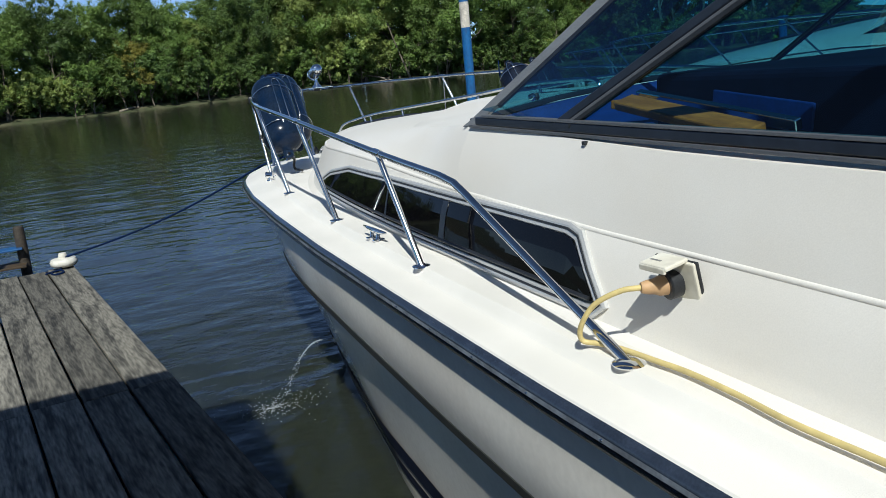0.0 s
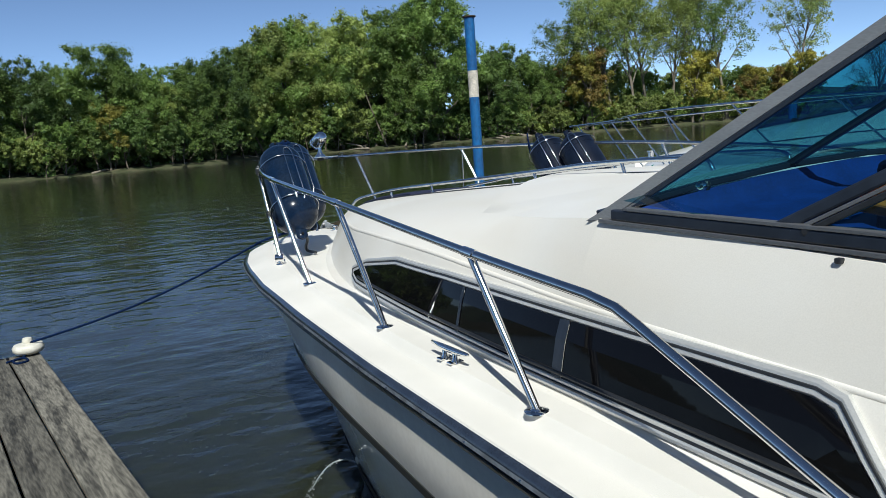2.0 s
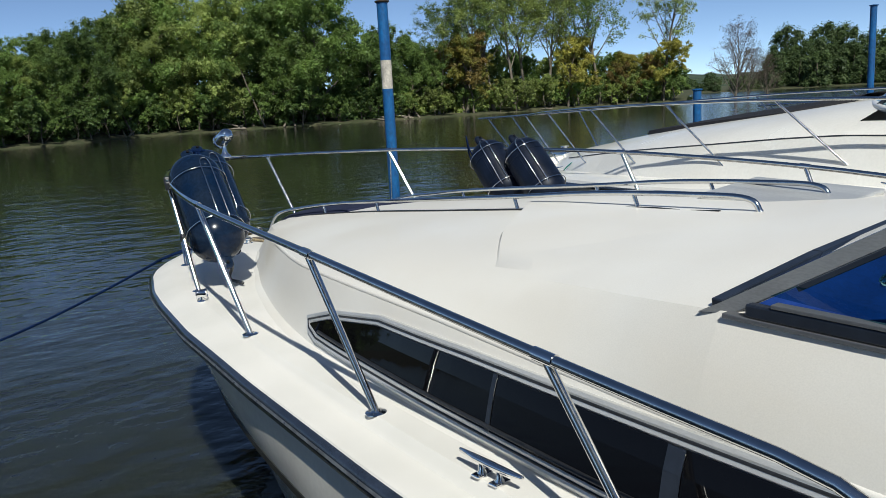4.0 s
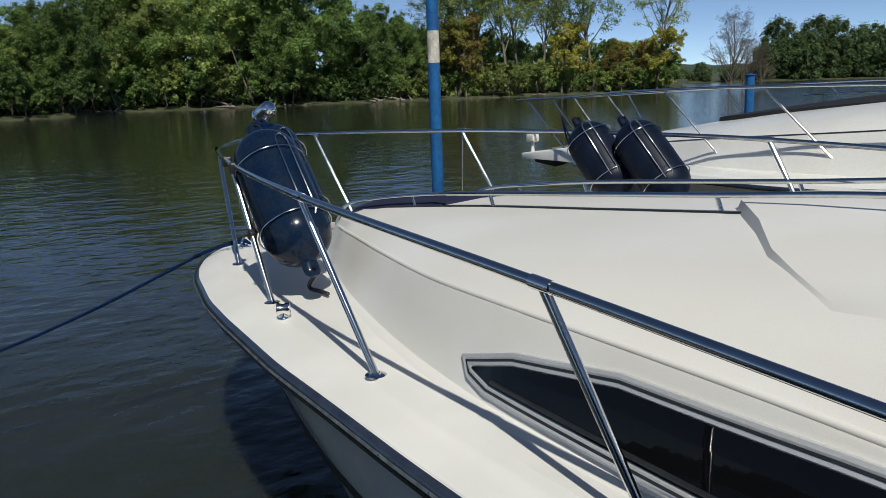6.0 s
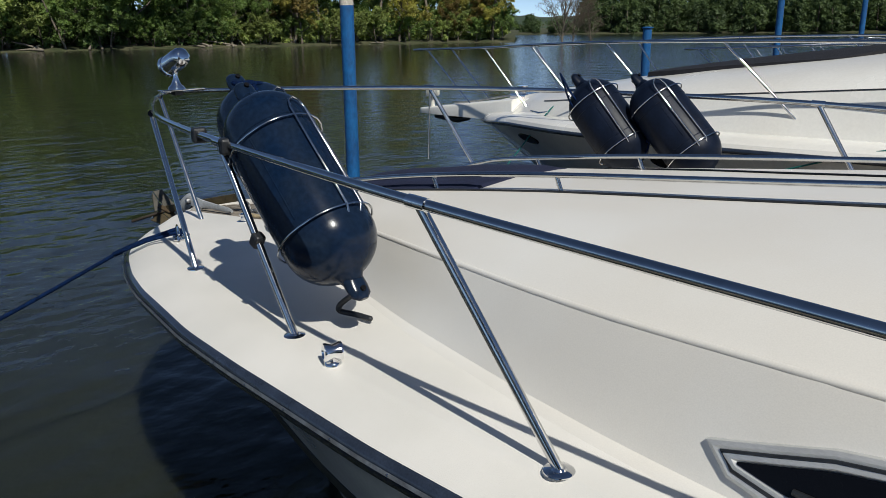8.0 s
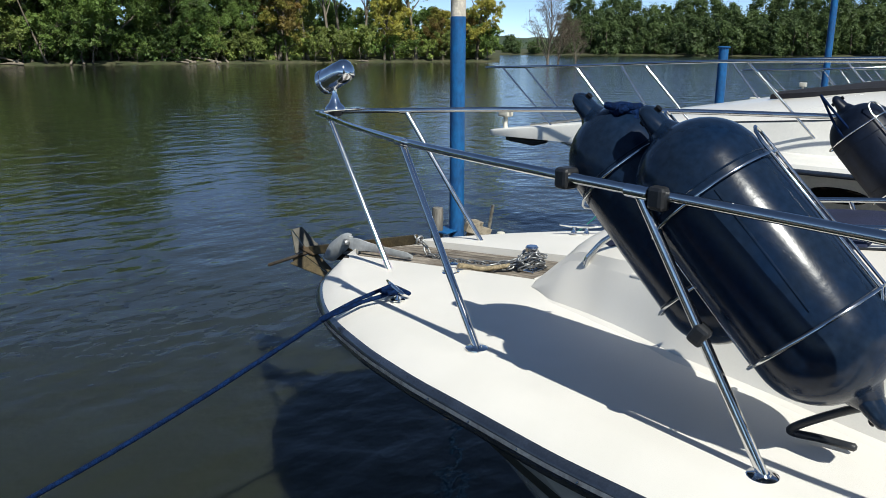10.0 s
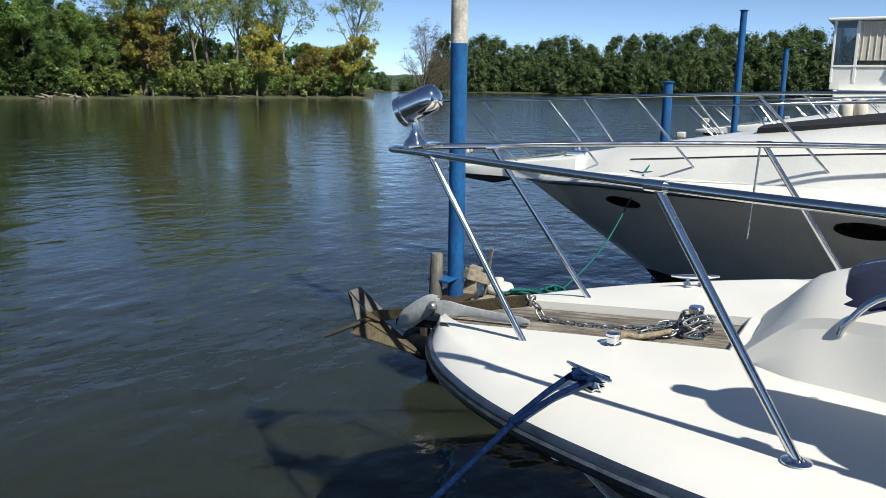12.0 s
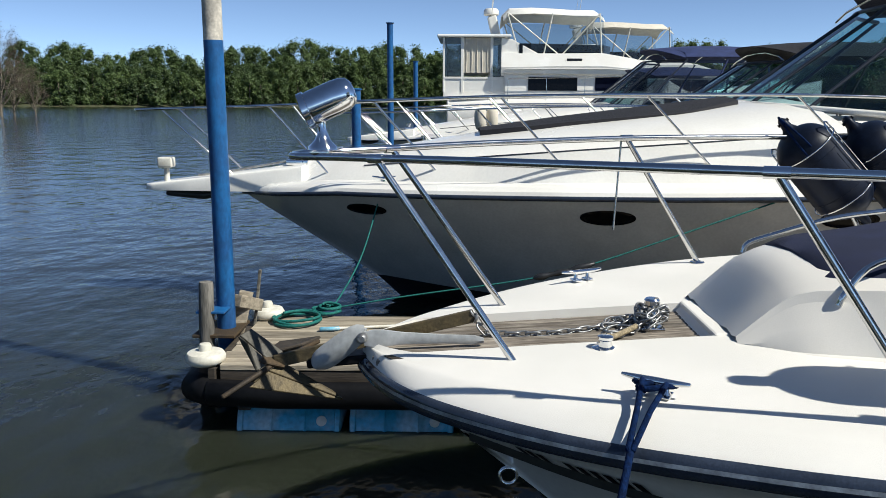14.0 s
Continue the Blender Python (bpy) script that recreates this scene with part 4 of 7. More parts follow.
def small_bitt(at):
    c = empty("deck_fill_post", "short chrome post on a round flange", "deck fitting")
    c.parent = cruiser
    c.matrix_basis = pose(*at)
    del c["category"]
    part("flange", lathe([(0.045, 0), (0.045, 0.005), (0.03, 0.010), (0.024, 0.012)], 20), CHROME, c, smooth=40)
    part("barrel", lathe([(0.024, 0.008), (0.022, 0.032), (0.027, 0.037), (0.027, 0.046), (0.018, 0.050)], 20), CHROME, c, smooth=40)


small_bitt((-0.29, -0.775, 1.283))
bitt = empty("mooring_bitt", "chrome mooring bitt on the teak foredeck", "bitt")
bitt.parent = cruiser
bitt.matrix_basis = pose(0.01, -1.00, 1.275) @ Matrix.Diagonal((0.68, 0.68, 0.92, 1))
del bitt["category"]
part("base", block(0.15, 0.13, 0.012, pose(0, 0, 0.006), 0.004), CHROME, bitt)
part("column", lathe([(0.045, 0.01), (0.034, 0.02), (0.031, 0.09), (0.042, 0.10), (0.044, 0.118), (0.036, 0.126)], 22), CHROME, bitt, smooth=40)
part("pin", tube([(-0.075, 0, 0.07), (0.075, 0, 0.07)], 0.011, 10, True), CHROME, bitt, smooth=60)

# chain: real links, alternately turned, from the anchor to the bitt and round it
chain = empty("anchor_chain", "galvanised anchor chain lying on the teak and heaped round the bitt", "chain")
link_bm = tube([Vector((0.0115 * math.cos(a), 0.021 * math.sin(a) + (0.008 if math.sin(a) > 0 else -0.008), 0)) for a in (2 * math.pi * k / 14 for k in range(14))], 0.0042, 6, loop=True)
link_me = bpy.data.meshes.new("link")
link_bm.to_mesh(link_me)
link_bm.free()
link_me.materials.append(GALV)
for p in link_me.polygons:
    p.use_smooth = True


def add_chain(pts, step=0.040):
    path = smooth_path(pts, 40)
    left, k = 0.0, 0
    for a, b in zip(path, path[1:]):
        d = (b - a).length
        while left < d:
            ob = new("link", link_me)
            ob.parent = chain
            t = (b - a).normalized()
            ob.matrix_basis = Matrix.Translation(a + t * left) @ t.to_track_quat("Y", "Z").to_matrix().to_4x4() @ pose(0, 0, 0, 0, 45 + 90 * (k % 2), 0)
            left += step
            k += 1
        left -= d


add_chain([(0.0, -0.325, 1.318), (0.025, -0.345, 1.285), (0.022, -0.375, 1.245), (-0.002, -0.50, 1.246), (-0.006, -0.66, 1.257), (0.03, -0.83, 1.272)])
loop = [(0.01 + 0.046 * math.cos(a) * (1 + 0.30 * math.sin(3 * a)), -1.0 + 0.052 * math.sin(a), 1.290 + 0.011 * a / 3 + 0.012 * math.sin(2 * a)) for a in np.linspace(0, 6 * math.pi, 34)]
add_chain([(0.03, -0.83, 1.274)] + loop)
add_chain([(0.03, -0.83, 1.276), (0.10, -0.86, 1.276), (0.11, -0.91, 1.285), (0.06, -0.94, 1.30), (0.02, -0.90, 1.290), (0.07, -0.88, 1.292)])
add_chain([(-0.04, -0.95, 1.300), (-0.08, -0.90, 1.285), (-0.10, -0.84, 1.278), (-0.04, -0.82, 1.275), (-0.02, -0.88, 1.283), (-0.07, -0.93, 1.295)])
rope = tagged(part("rope_end", tube(smooth_path([(-0.26, -0.79, 1.318), (-0.21, -0.80, 1.305), (-0.15, -0.83, 1.285), (-0.10, -0.88, 1.290), (-0.06, -0.93, 1.300)], 6), 0.011, 8), TANROPE, smooth=60), "short tan rope spliced to the chain", "rope")

# anchors on the stem
part("roller_bed", block(0.15, 0.30, 0.035, pose(0.0, 0.16, 1.150, -6, 0, 0), 0.008), BLACKSHEET, plat, "dark bow roller bed")
A = empty("fluke_anchor", "rusty brown fluke anchor hanging over the bow", "anchor")
bar(Vector((-0.008, -0.325, 1.318)), Vector((-0.071, 0.43, 1.145)), 0.050, 0.018, OLIVE, A, "flat rusty shank", name="shank")
part("stock_rod", tube([(0.13, 0.30, 1.165), (-0.075, 0.43, 1.138), (-0.255, 0.575, 1.072)], 0.010, 8, True), RUSTY, A, smooth=60)


part("fluke", join(fluke([(-0.100, 0.550, 1.256), (-0.050, 0.520, 1.268), (-0.030, 0.405, 1.172), (-0.085, 0.440, 1.148)], 0.010),
                   fluke([(-0.102, 0.553, 1.254), (-0.088, 0.442, 1.145), (-0.140, 0.478, 1.132), (-0.128, 0.512, 1.236)], 0.010)), GREYIRON, A, "dark folded fluke pointing up")
part("fluke", join(fluke([(-0.050, 0.410, 1.140), (-0.055, 0.215, 1.030), (-0.070, 0.170, 1.000), (-0.100, 0.445, 1.118)], 0.010),
                   fluke([(-0.102, 0.448, 1.117), (-0.074, 0.170, 0.998), (-0.120, 0.330, 1.035), (-0.165, 0.505, 1.076)], 0.009)), OLIVE, A, "long pointed fluke turned aft")
part("crown_plate", fluke([(-0.115, 0.485, 1.150), (-0.080, 0.395, 1.118), (-0.020, 0.380, 1.130), (-0.010, 0.440, 1.170), (-0.060, 0.475, 1.172)], 0.014), RUSTY, A, "bent rusty crown plate")
part("stay", fluke([(-0.150, 0.500, 1.094), (-0.085, 0.440, 1.150), (-0.075, 0.425, 1.140), (-0.140, 0.485, 1.080)], 0.014), OLIVE, A, "yellowish rusted stay")
part("shackle", tube(ring_path((-0.006, -0.335, 1.315), 0.022, 12, (0, 1, 0.3)), 0.006, 6, loop=True), GALV, A, "galvanised shackle", smooth=60)

Bq = empty("plough_anchor", "galvanised plough anchor with a pale grey blade", "anchor")
rows = []
for t in np.linspace(0, 1, 13):
    c = Vector((-0.095, 0.085, 1.252)).lerp(Vector((-0.095, -0.362, 1.248)), t)
    top = float(np.interp(t, [0, 0.12, 0.3, 0.7, 0.92, 1], [0.022, 0.034, 0.024, 0.018, 0.018, 0.008]))
    low = float(np.interp(t, [0, 0.12, 0.3, 0.7, 0.92, 1], [0.030, 0.038, 0.022, 0.014, 0.016, 0.008]))
    rows.append([c + Vector((dx, 0, dz)) for dx, dz in ((-0.005, -low), (-0.010, 0), (-0.005, top), (0.005, top), (0.010, 0), (0.005, -low))])
part("shank", grid(rows, True, True), PALEPLASTIC, Bq, "tapered galvanised shank", smooth=40)
rows = []
for t in np.linspace(0, 1, 13):
    c = Vector((-0.105, 0.080, 1.288)).lerp(Vector((-0.105, 0.275, 1.135)), t)
    w = 0.051 * math.sqrt(max(0.05, 1 - (abs(t - 0.52) / 0.52) ** 3.6)) * (0.86 + 0.14 * t)
    rows.append([c + Vector((0.030 * u * u - 0.016 * math.sin(3 * t), 0.60 * u * w, 0.74 * u * w)) for u in (-1, -0.7, -0.35, 0, 0.35, 0.7, 1)])
bmb = grid(rows)
bmesh.ops.solidify(bmb, geom=bmb.faces[:], thickness=0.009)
part("blade", bmb, PALEPLASTIC, Bq, "rounded pale grey blade", smooth=45)
part("hinge", lathe([(0.012, -0.03), (0.020, -0.02), (0.020, 0.02), (0.012, 0.03)], 14, pose(-0.100, 0.090, 1.255, 0, 90, 0)), GALV, Bq, "hinge pin", smooth=45)

# spotlight on the pulpit
spot = empty("spotlight", "chrome cylindrical spotlight on the pulpit bar", "lamp")
spot.parent = cruiser
del spot["category"]
part("foot", lathe([(0.055, -0.004), (0.052, 0.008), (0.03, 0.03), (0.018, 0.06), (0.012, 0.10), (0.016, 0.115)], 20, pose(-0.03, 0.235, 1.948)), CHROME, spot, "flared chrome foot", smooth=45)
hm = pose(-0.035, 0.215, 2.118) @ Euler((radians(-114), 0, radians(6))).to_matrix().to_4x4()
head = part("head", lathe([(0.001, -0.108), (0.03, -0.105), (0.05, -0.092), (0.059, -0.07), (0.062, -0.03), (0.062, 0.06), (0.060, 0.075)], 28, hm), CHROME, spot, "polished chrome lamp body", smooth=40)
part("bezel", lathe([(0.062, 0.068), (0.067, 0.07), (0.067, 0.092), (0.060, 0.096), (0.058, 0.086)], 28, hm), CHROME, head, "ribbed bezel ring", smooth=35)
part("lens", lathe([(0.058, 0.084), (0.04, 0.092), (0.001, 0.095)], 24, hm), CLEARVINYL, head, "glass lens", smooth=60)
part("bracket", block(0.30, 0.07, 0.010, pose(-0.0, 0.225, 1.942), 0.003), CHROME, spot, "flat bracket across the pulpit tubes")
part("clamp", block(0.06, 0.05, 0.03, pose(-0.03, 0.235, 1.922), 0.008), RUBBER, spot, "black clamp below the bar")


# ---- fenders in wire baskets ----
def fender(bottom, top, mtl, label, r=0.135, group="fenders"):
    b, t = Vector(bottom), Vector(top)
    L = (t - b).length
    f = tagged(new("fender"), label, "fender", group)
    f.matrix_basis = along(b, t)
    # flattened lug, then a round shoulder into the straight body
    dome = [(r * math.sin(a), 0.055 + r * 0.95 * (1 - math.cos(a))) for a in np.linspace(0.30, math.pi / 2, 9)]
    body = [(0.030, 0.036)] + dome + [(r * 1.012, L * 0.5)] + [(a, L - z) for a, z in reversed(dome)] + [(0.030, L - 0.036)]
    fb = part("body", lathe(body, 32), mtl, f, "smooth dark vinyl body with rounded ends", smooth=50)
    for z, w in ((0.0, 1), (L, -1)):
        lug = []
        for q in np.linspace(0, 1, 7):
            wx, wy = 0.036 - 0.004 * q + 0.006 * math.sin(math.pi * q), 0.030 - 0.012 * q
            if q == 1:
                wx, wy = wx * 0.6, wy * 0.5
            lug.append([Vector((wx * math.cos(a), wy * math.sin(a), z + w * (0.058 - 0.085 * q))) for a in (2 * math.pi * k / 14 for k in range(14))])
        part("lug", grid(lug, True, True), mtl, fb, "moulded rope lug", smooth=50)
        part("lug_hole", tube([(0, -0.030, z + w * 0.0), (0, 0.030, z + w * 0.0)], 0.009, 8), BLACKSHEET, fb, "rope hole through the lug", smooth=60)
    for z in (0.23, L - 0.23):
        part("moulding_ring", tube(ring_path((0, 0, z), r * 1.002, 40), 0.0022, 5, loop=True), mtl, fb, "fine moulded ring", smooth=60)
    for k in range(2):
        part("seam", tube([(r * math.cos(a) * 0.999, r * math.sin(a) * 0.999, z) for z in np.linspace(0.26, L - 0.26, 8) for a in (k * math.pi + 0.5,)], 0.003, 5), mtl, fb)
    return f


def basket(bottom, top, r=0.15, name="fender_basket", ux=(1, 0, 0), up_at=0.74, low_at=0.27):
    b, t = Vector(bottom), Vector(top)
    L = (t - b).length
    g = tagged(new(name), "stainless wire fender basket clamped to the rail", "fender basket", "fender baskets")
    g.matrix_basis = along(b, t)
    x = (along(b, t).to_3x3().inverted() @ Vector(ux))
    a0 = math.atan2(x.y, x.x)
    pt = lambda a, z: Vector((r * math.cos(a0 + a), r * math.sin(a0 + a), z))  # noqa: E731
    for z in (L * low_at, L * up_at):
        part("hoop", tube([pt(2 * math.pi * k / 26, z) for k in range(26)], 0.0035, 6, loop=True), STEEL, g, smooth=60)
    for a in (0.0, 2.9):
        da = 0.18
        zt, zb = L * up_at + 0.06, L * low_at
        u = [pt(a - da, zb), pt(a - da, zt - 0.03), pt(a - da * 0.7, zt), pt(a, zt + 0.012), pt(a + da * 0.7, zt), pt(a + da, zt - 0.03), pt(a + da, zb)]
        u = [pt(a, 0.06) * 0.35 + Vector((0, 0, 0.05))] + u + [pt(a, 0.06) * 0.35 + Vector((0, 0, 0.05))]
        part("wire_loop", tube(u, 0.004, 6), STEEL, g, "bent U-shaped wire", smooth=60)
    return g


fender((-1.160, -2.635, 1.512), (-1.122, -2.050, 2.105), NAVY, "navy blue vinyl fender in a wire basket at the bow rail", 0.155)
basket((-1.160, -2.635, 1.512), (-1.122, -2.050, 2.105), 0.168, ux=(0.05, -1.0, 0), up_at=0.70)
fender((-1.000, -2.345, 1.530), (-0.965, -1.775, 2.118), NAVY, "second navy blue fender beside the first in a wire basket", 0.15)
basket((-1.000, -2.345, 1.530), (-0.965, -1.775, 2.118), 0.163, ux=(0.05, -1.0, 0), up_at=0.70)
fender((1.22, -2.38, 1.52), (1.24, -1.92, 2.02), BLACKF, "black vinyl fender in a wire basket on the far bow rail", 0.15)
basket((1.22, -2.38, 1.52), (1.24, -1.92, 2.02), 0.162, ux=(-0.5, -0.8, 0))
fender((1.27, -2.77, 1.52), (1.29, -2.27, 2.03), BLACKF, "black vinyl fender in a wire basket on the far bow rail", 0.15)
basket((1.27, -2.77, 1.52), (1.29, -2.27, 2.03), 0.162, ux=(-0.5, -0.8, 0))
for x, y, z in ((-1.20, -1.87, 1.95), (-1.28, -2.16, 1.945)):
    part("clamp", block(0.05, 0.045, 0.055, pose(x, y, z - 0.005, 0, 0, -18), 0.01), RUBBER, bow_rail, "black plastic rail clamp")
part("clamp", block(0.04, 0.04, 0.05, pose(-1.268, -2.27, 1.64, 30, 0, 0), 0.01), RUBBER, bow_rail, "black plastic post clamp")
tagged(part("fender_line", tube(smooth_path([(-1.14, -2.62, 1.53), (-1.10, -2.54, 1.47), (-1.09, -2.46, 1.41), (-1.075, -2.44, 1.379), (-1.06, -2.50, 1.376), (-1.06, -2.575, 1.378)], 6), 0.010, 8, True), RUBBER, smooth=60), "black line hanging from a fender onto the deck", "rope")
for (x, y, z) in ((-1.02, -1.93, 2.10), (-1.06, -2.10, 2.05)):
    pts = [Vector((x + 0.05 * math.cos(2.4 * k) * (1 - k / 30), y + 0.05 * math.sin(2.4 * k), z + 0.02 * math.sin(k * 1.7))) for k in range(16)]
    tagged(part("line_knot", tube(smooth_path(pts, 4), 0.010, 8), BLUEROPE, smooth=60), "knotted navy fender line", "rope")
for dx in (0.0, 0.06):
    pts = smooth_path([(1.16, -1.86, 2.05), (1.10, -2.0, 1.92 - dx), (1.14, -2.2, 1.72), (1.20, -2.32, 1.64), (1.22, -2.40, 1.72 - dx), (1.18, -2.42, 1.95)], 6)
    tagged(part("fender_line", tube(pts, 0.006, 6), BLUEROPE, smooth=60), "thin navy line tied round the fenders", "rope")

# ---- bow line to the finger dock ----
C = Vector((-0.735, -0.84, 1.335))
over = Vector((-1.02, -0.715, 1.245))
dock_end = Vector((-2.93, -0.04, 0.56))
for s in (-1, 1):
    o = Vector((0.3, 1, 0)).normalized() * 0.018 * s
    tagged(part("bow_line", tube([C + o * 2, C.lerp(over, 0.5) + o + Vector((0, 0, 0.012)), over + o * 0.3 + Vector((0, 0, 0.006))], 0.0085, 8, True), BLUEROPE, smooth=60), "doubled navy mooring line from the bow cleat", "rope")
sag = [over.lerp(dock_end, t) - Vector((0, 0, 0.075 * math.sin(math.pi * t))) for t in np.linspace(0, 1, 24)]
tagged(part("bow_line", tube([over + Vector((0.04, -0.01, 0.012))] + sag, 0.010, 8), BLUEROPE, smooth=60), "navy mooring line drooping to the dock", "rope")
knot = [C + Vector((0.03 * math.cos(a), 0.055 * math.sin(2 * a), -0.012 + 0.006 * math.sin(3 * a))) for a in np.linspace(0, 4 * math.pi, 40)]
tagged(part("cleat_hitch", tube(knot, 0.009, 8), BLUEROPE, smooth=60), "navy rope hitched round the cleat", "rope")

# ---- shore power inlet and cord ----
inlet = empty("shore_power_inlet", "white shore power inlet with its cover open", "power inlet")
inlet.parent = cruiser
del inlet["category"]
px = -1.352
part("plate", block(0.012, 0.125, 0.110, pose(px, -7.125, 1.527, 0, -14, 5), 0.004), WHITEPLASTIC, inlet, "white plastic plate")
part("gasket", block(0.008, 0.134, 0.119, pose(px + 0.006, -7.125, 1.526, 0, -14, 5), 0.003), RUBBER, inlet, "black gasket")
cov = part("cover", block(0.075, 0.088, 0.012, pose(px - 0.046, -7.125, 1.580, 0, -8, 4), 0.004), WHITEPLASTIC, inlet, "open white hinged cover")
part("cover_lip", block(0.008, 0.084, 0.016, pose(px - 0.080, -7.125, 1.570, 0, -8, 4), 0.003), WHITEPLASTIC, cov)
for k in range(2):
    part("cover_bar", block(0.006, 0.055 - 0.02 * k, 0.001, pose(px - 0.04 - 0.016 * k, -7.11, 1.5825 + 0.0025 * k, 0, -8, 4)), GALV, cov, "faint raised bar of lettering")
part("socket", lathe([(0.036, 0), (0.038, 0.03), (0.034, 0.034)], 20, along((px, -7.12, 1.52), (px - 0.1, -7.10, 1.51))), RUBBER, inlet, "black socket", smooth=40)
cord = empty("shore_power_cord", "yellow shore power cord with a tan plug along the side deck", "power cord")
part("plug", lathe([(0.025, 0.0), (0.025, 0.022), (0.020, 0.034), (0.018, 0.05), (0.0135, 0.066)], 18, along((px - 0.026, -7.115, 1.517), (px - 0.126, -7.07, 1.515))), PLUG, cord, "tan rubber plug", smooth=40)
cp = smooth_path([(-1.434, -7.085, 1.515), (-1.472, -7.05, 1.506), (-1.515, -7.00, 1.468), (-1.535, -6.965, 1.405), (-1.525, -6.955, 1.362), (-1.495, -6.99, 1.356), (-1.475, -7.06, 1.356), (-1.462, -7.17, 1.356), (-1.452, -7.26, 1.356), (-1.455, -7.41, 1.356), (-1.468, -7.57, 1.356), (-1.462, -7.78, 1.356), (-1.45, -8.3, 1.354), (-1.47, -9.6, 1.35)], 8)
part("cable", tube(cp, 0.0072, 10), CORD, cord, smooth=60)
part("drain_notch", block(0.016, 0.016, 0.012, pose(-1.236, -6.60, 1.818, 0, 0, 0), 0.003), RUBBER, cruiser, "small black drain")
part("hull_fitting", lathe([(0.016, 0), (0.016, 0.006), (0.010, 0.012), (0.012, 0.022), (0.004, 0.028)], 14, along((-1.615, -7.0, 1.0), (-1.75, -7.0, 0.98))), CHROME, cruiser, "chrome hull vent", smooth=40)
part("bow_eye", tube(ring_path((0.0, -0.47, 0.66), 0.035, 14, (1, 0, 0)), 0.008, 8, loop=True), CHROME, cruiser, "chrome bow eye", smooth=60)
part("bilge_outlet", lathe([(0.022, 0), (0.022, 0.008), (0.014, 0.012)], 14, along((-1.262, -3.62, 0.325), (-1.5, -3.62, 0.30))), WHITEPLASTIC, cruiser, "white bilge outlet", smooth=40)

# registration bars on the bow, set on the hull skin
for k in range(9):
    s0 = 0.086 + 0.0075 * k + (0.010 if k > 2 else 0)
    row = []
    for s, lean in ((s0, 0.0), (s0 + 0.0048, 0.0)):
        c = hull_column(s)
        row.append([Vector((-p.x - 0.005, p.y + 0.004, p.z)) for p in (c[4].lerp(c[5], 0.25), c[4].lerp(c[5], 0.55), c[4].lerp(c[5], 0.85))])
    part("registration_bar", grid(row), BLACKSHEET, cruiser, "dark registration bar on the hull")

# bilge water falling from the outlet
jet = [Vector((-1.285, -3.62, 0.325)).lerp(Vector((-1.66, -3.58, 0.0)), t) + Vector((0, 0, 0.16 * math.sin(math.pi * t) * (1 - 0.3 * t))) for t in np.linspace(0, 1, 18)]
JET = mat("falling_water", (0.75, 0.8, 0.82), 0.15, vary=0.2, scale=40, bump=1, bscale=60, trans=0.6, ior=1.33)
rj = random.Random(2)
drops = tube(jet[:12], [0.0035 + 0.001 * math.sin(k * 2.1) for k in range(12)], 6)
for k in range(150):
    t = rj.random() ** 0.6
    q = jet[min(16, int(t * 17))].lerp(jet[min(17, int(t * 17) + 1)], t * 17 % 1)
    w = 0.003 + 0.013 * t * t
    bmesh.ops.create_icosphere(drops, subdivisions=1, radius=rj.uniform(0.0015, 0.0045), matrix=Matrix.Translation(q + Vector((rj.gauss(0, w), rj.gauss(0, w), rj.gauss(0, w)))))
tagged(part("bilge_stream", drops, JET, smooth=60), "thin stream of bilge water falling from the hull", "water", kind="stuff")
foam = bmesh.new()
rngf = random.Random(9)
for k in range(420):
    a, d = rngf.uniform(0, 6.28), abs(rngf.gauss(0, 0.13))
    c = Vector((-1.76 + d * math.cos(a) * 1.3, -3.70 + d * math.sin(a), 0.002))
    bmesh.ops.create_icosphere(foam, subdivisions=1, radius=rngf.uniform(0.0012, 0.0055), matrix=Matrix.Translation(c) @ Matrix.Diagonal((1, 1, 0.5, 1)))
tagged(part("splash_foam", foam, JET, smooth=60), "small foam bubbles where the stream hits the river", "foam", kind="stuff")


# ---- docks ----
def white_cap(at, group="dock bumper caps"):
    c = empty("bumper_cap", "white plastic bumper cap with a small knob on the dock corner", "dock bumper", at, group)
    part("disc", lathe([(0.10, 0), (0.125, 0.02), (0.13, 0.05), (0.115, 0.075), (0.06, 0.085), (0.04, 0.088)], 24), WHITEPLASTIC, c, smooth=45)
    part("knob", lathe([(0.04, 0.085), (0.043, 0.11), (0.035, 0.13), (0.012, 0.136)], 18), WHITEPLASTIC, c, smooth=50)
    return c


def mooring_post(x, y, top, bare, label):
    p = empty("mooring_post", label, "post", (x, y, 0), "blue mooring posts")
    zs = [-1.2, 0.3, 0.9]
    seg = lambda z0, z1, r, mtl, nm, lab="": part(nm, lathe([(r, z0), (r, z0 + 0.01)] + [(r * (1 + 0.006 * math.sin(3 * z)), z) for z in np.linspace(z0 + 0.05, z1 - 0.05, 12)] + [(r, z1)], 22), mtl, p, lab, smooth=50)  # noqa: E731
    if bare:
        seg(-1.2, bare[0], 0.066, BLUEPAINT, "lower_tube", "flaking blue paint")
        seg(bare[0], bare[1], 0.0655, BAREPOST, "bare_band", "band of bare weathered primer")
        seg(bare[1], top, 0.066, BLUEPAINT, "upper_tube")
    else:
        seg(-1.2, top, 0.066, BLUEPAINT, "tube")
    part("cap", lathe([(0.075, top - 0.01), (0.088, top + 0.0), (0.088, top + 0.012), (0.03, top + 0.02)], 20), RUSTY if bare else BLUEPAINT, p, "flat steel cap", smooth=40)
    return p


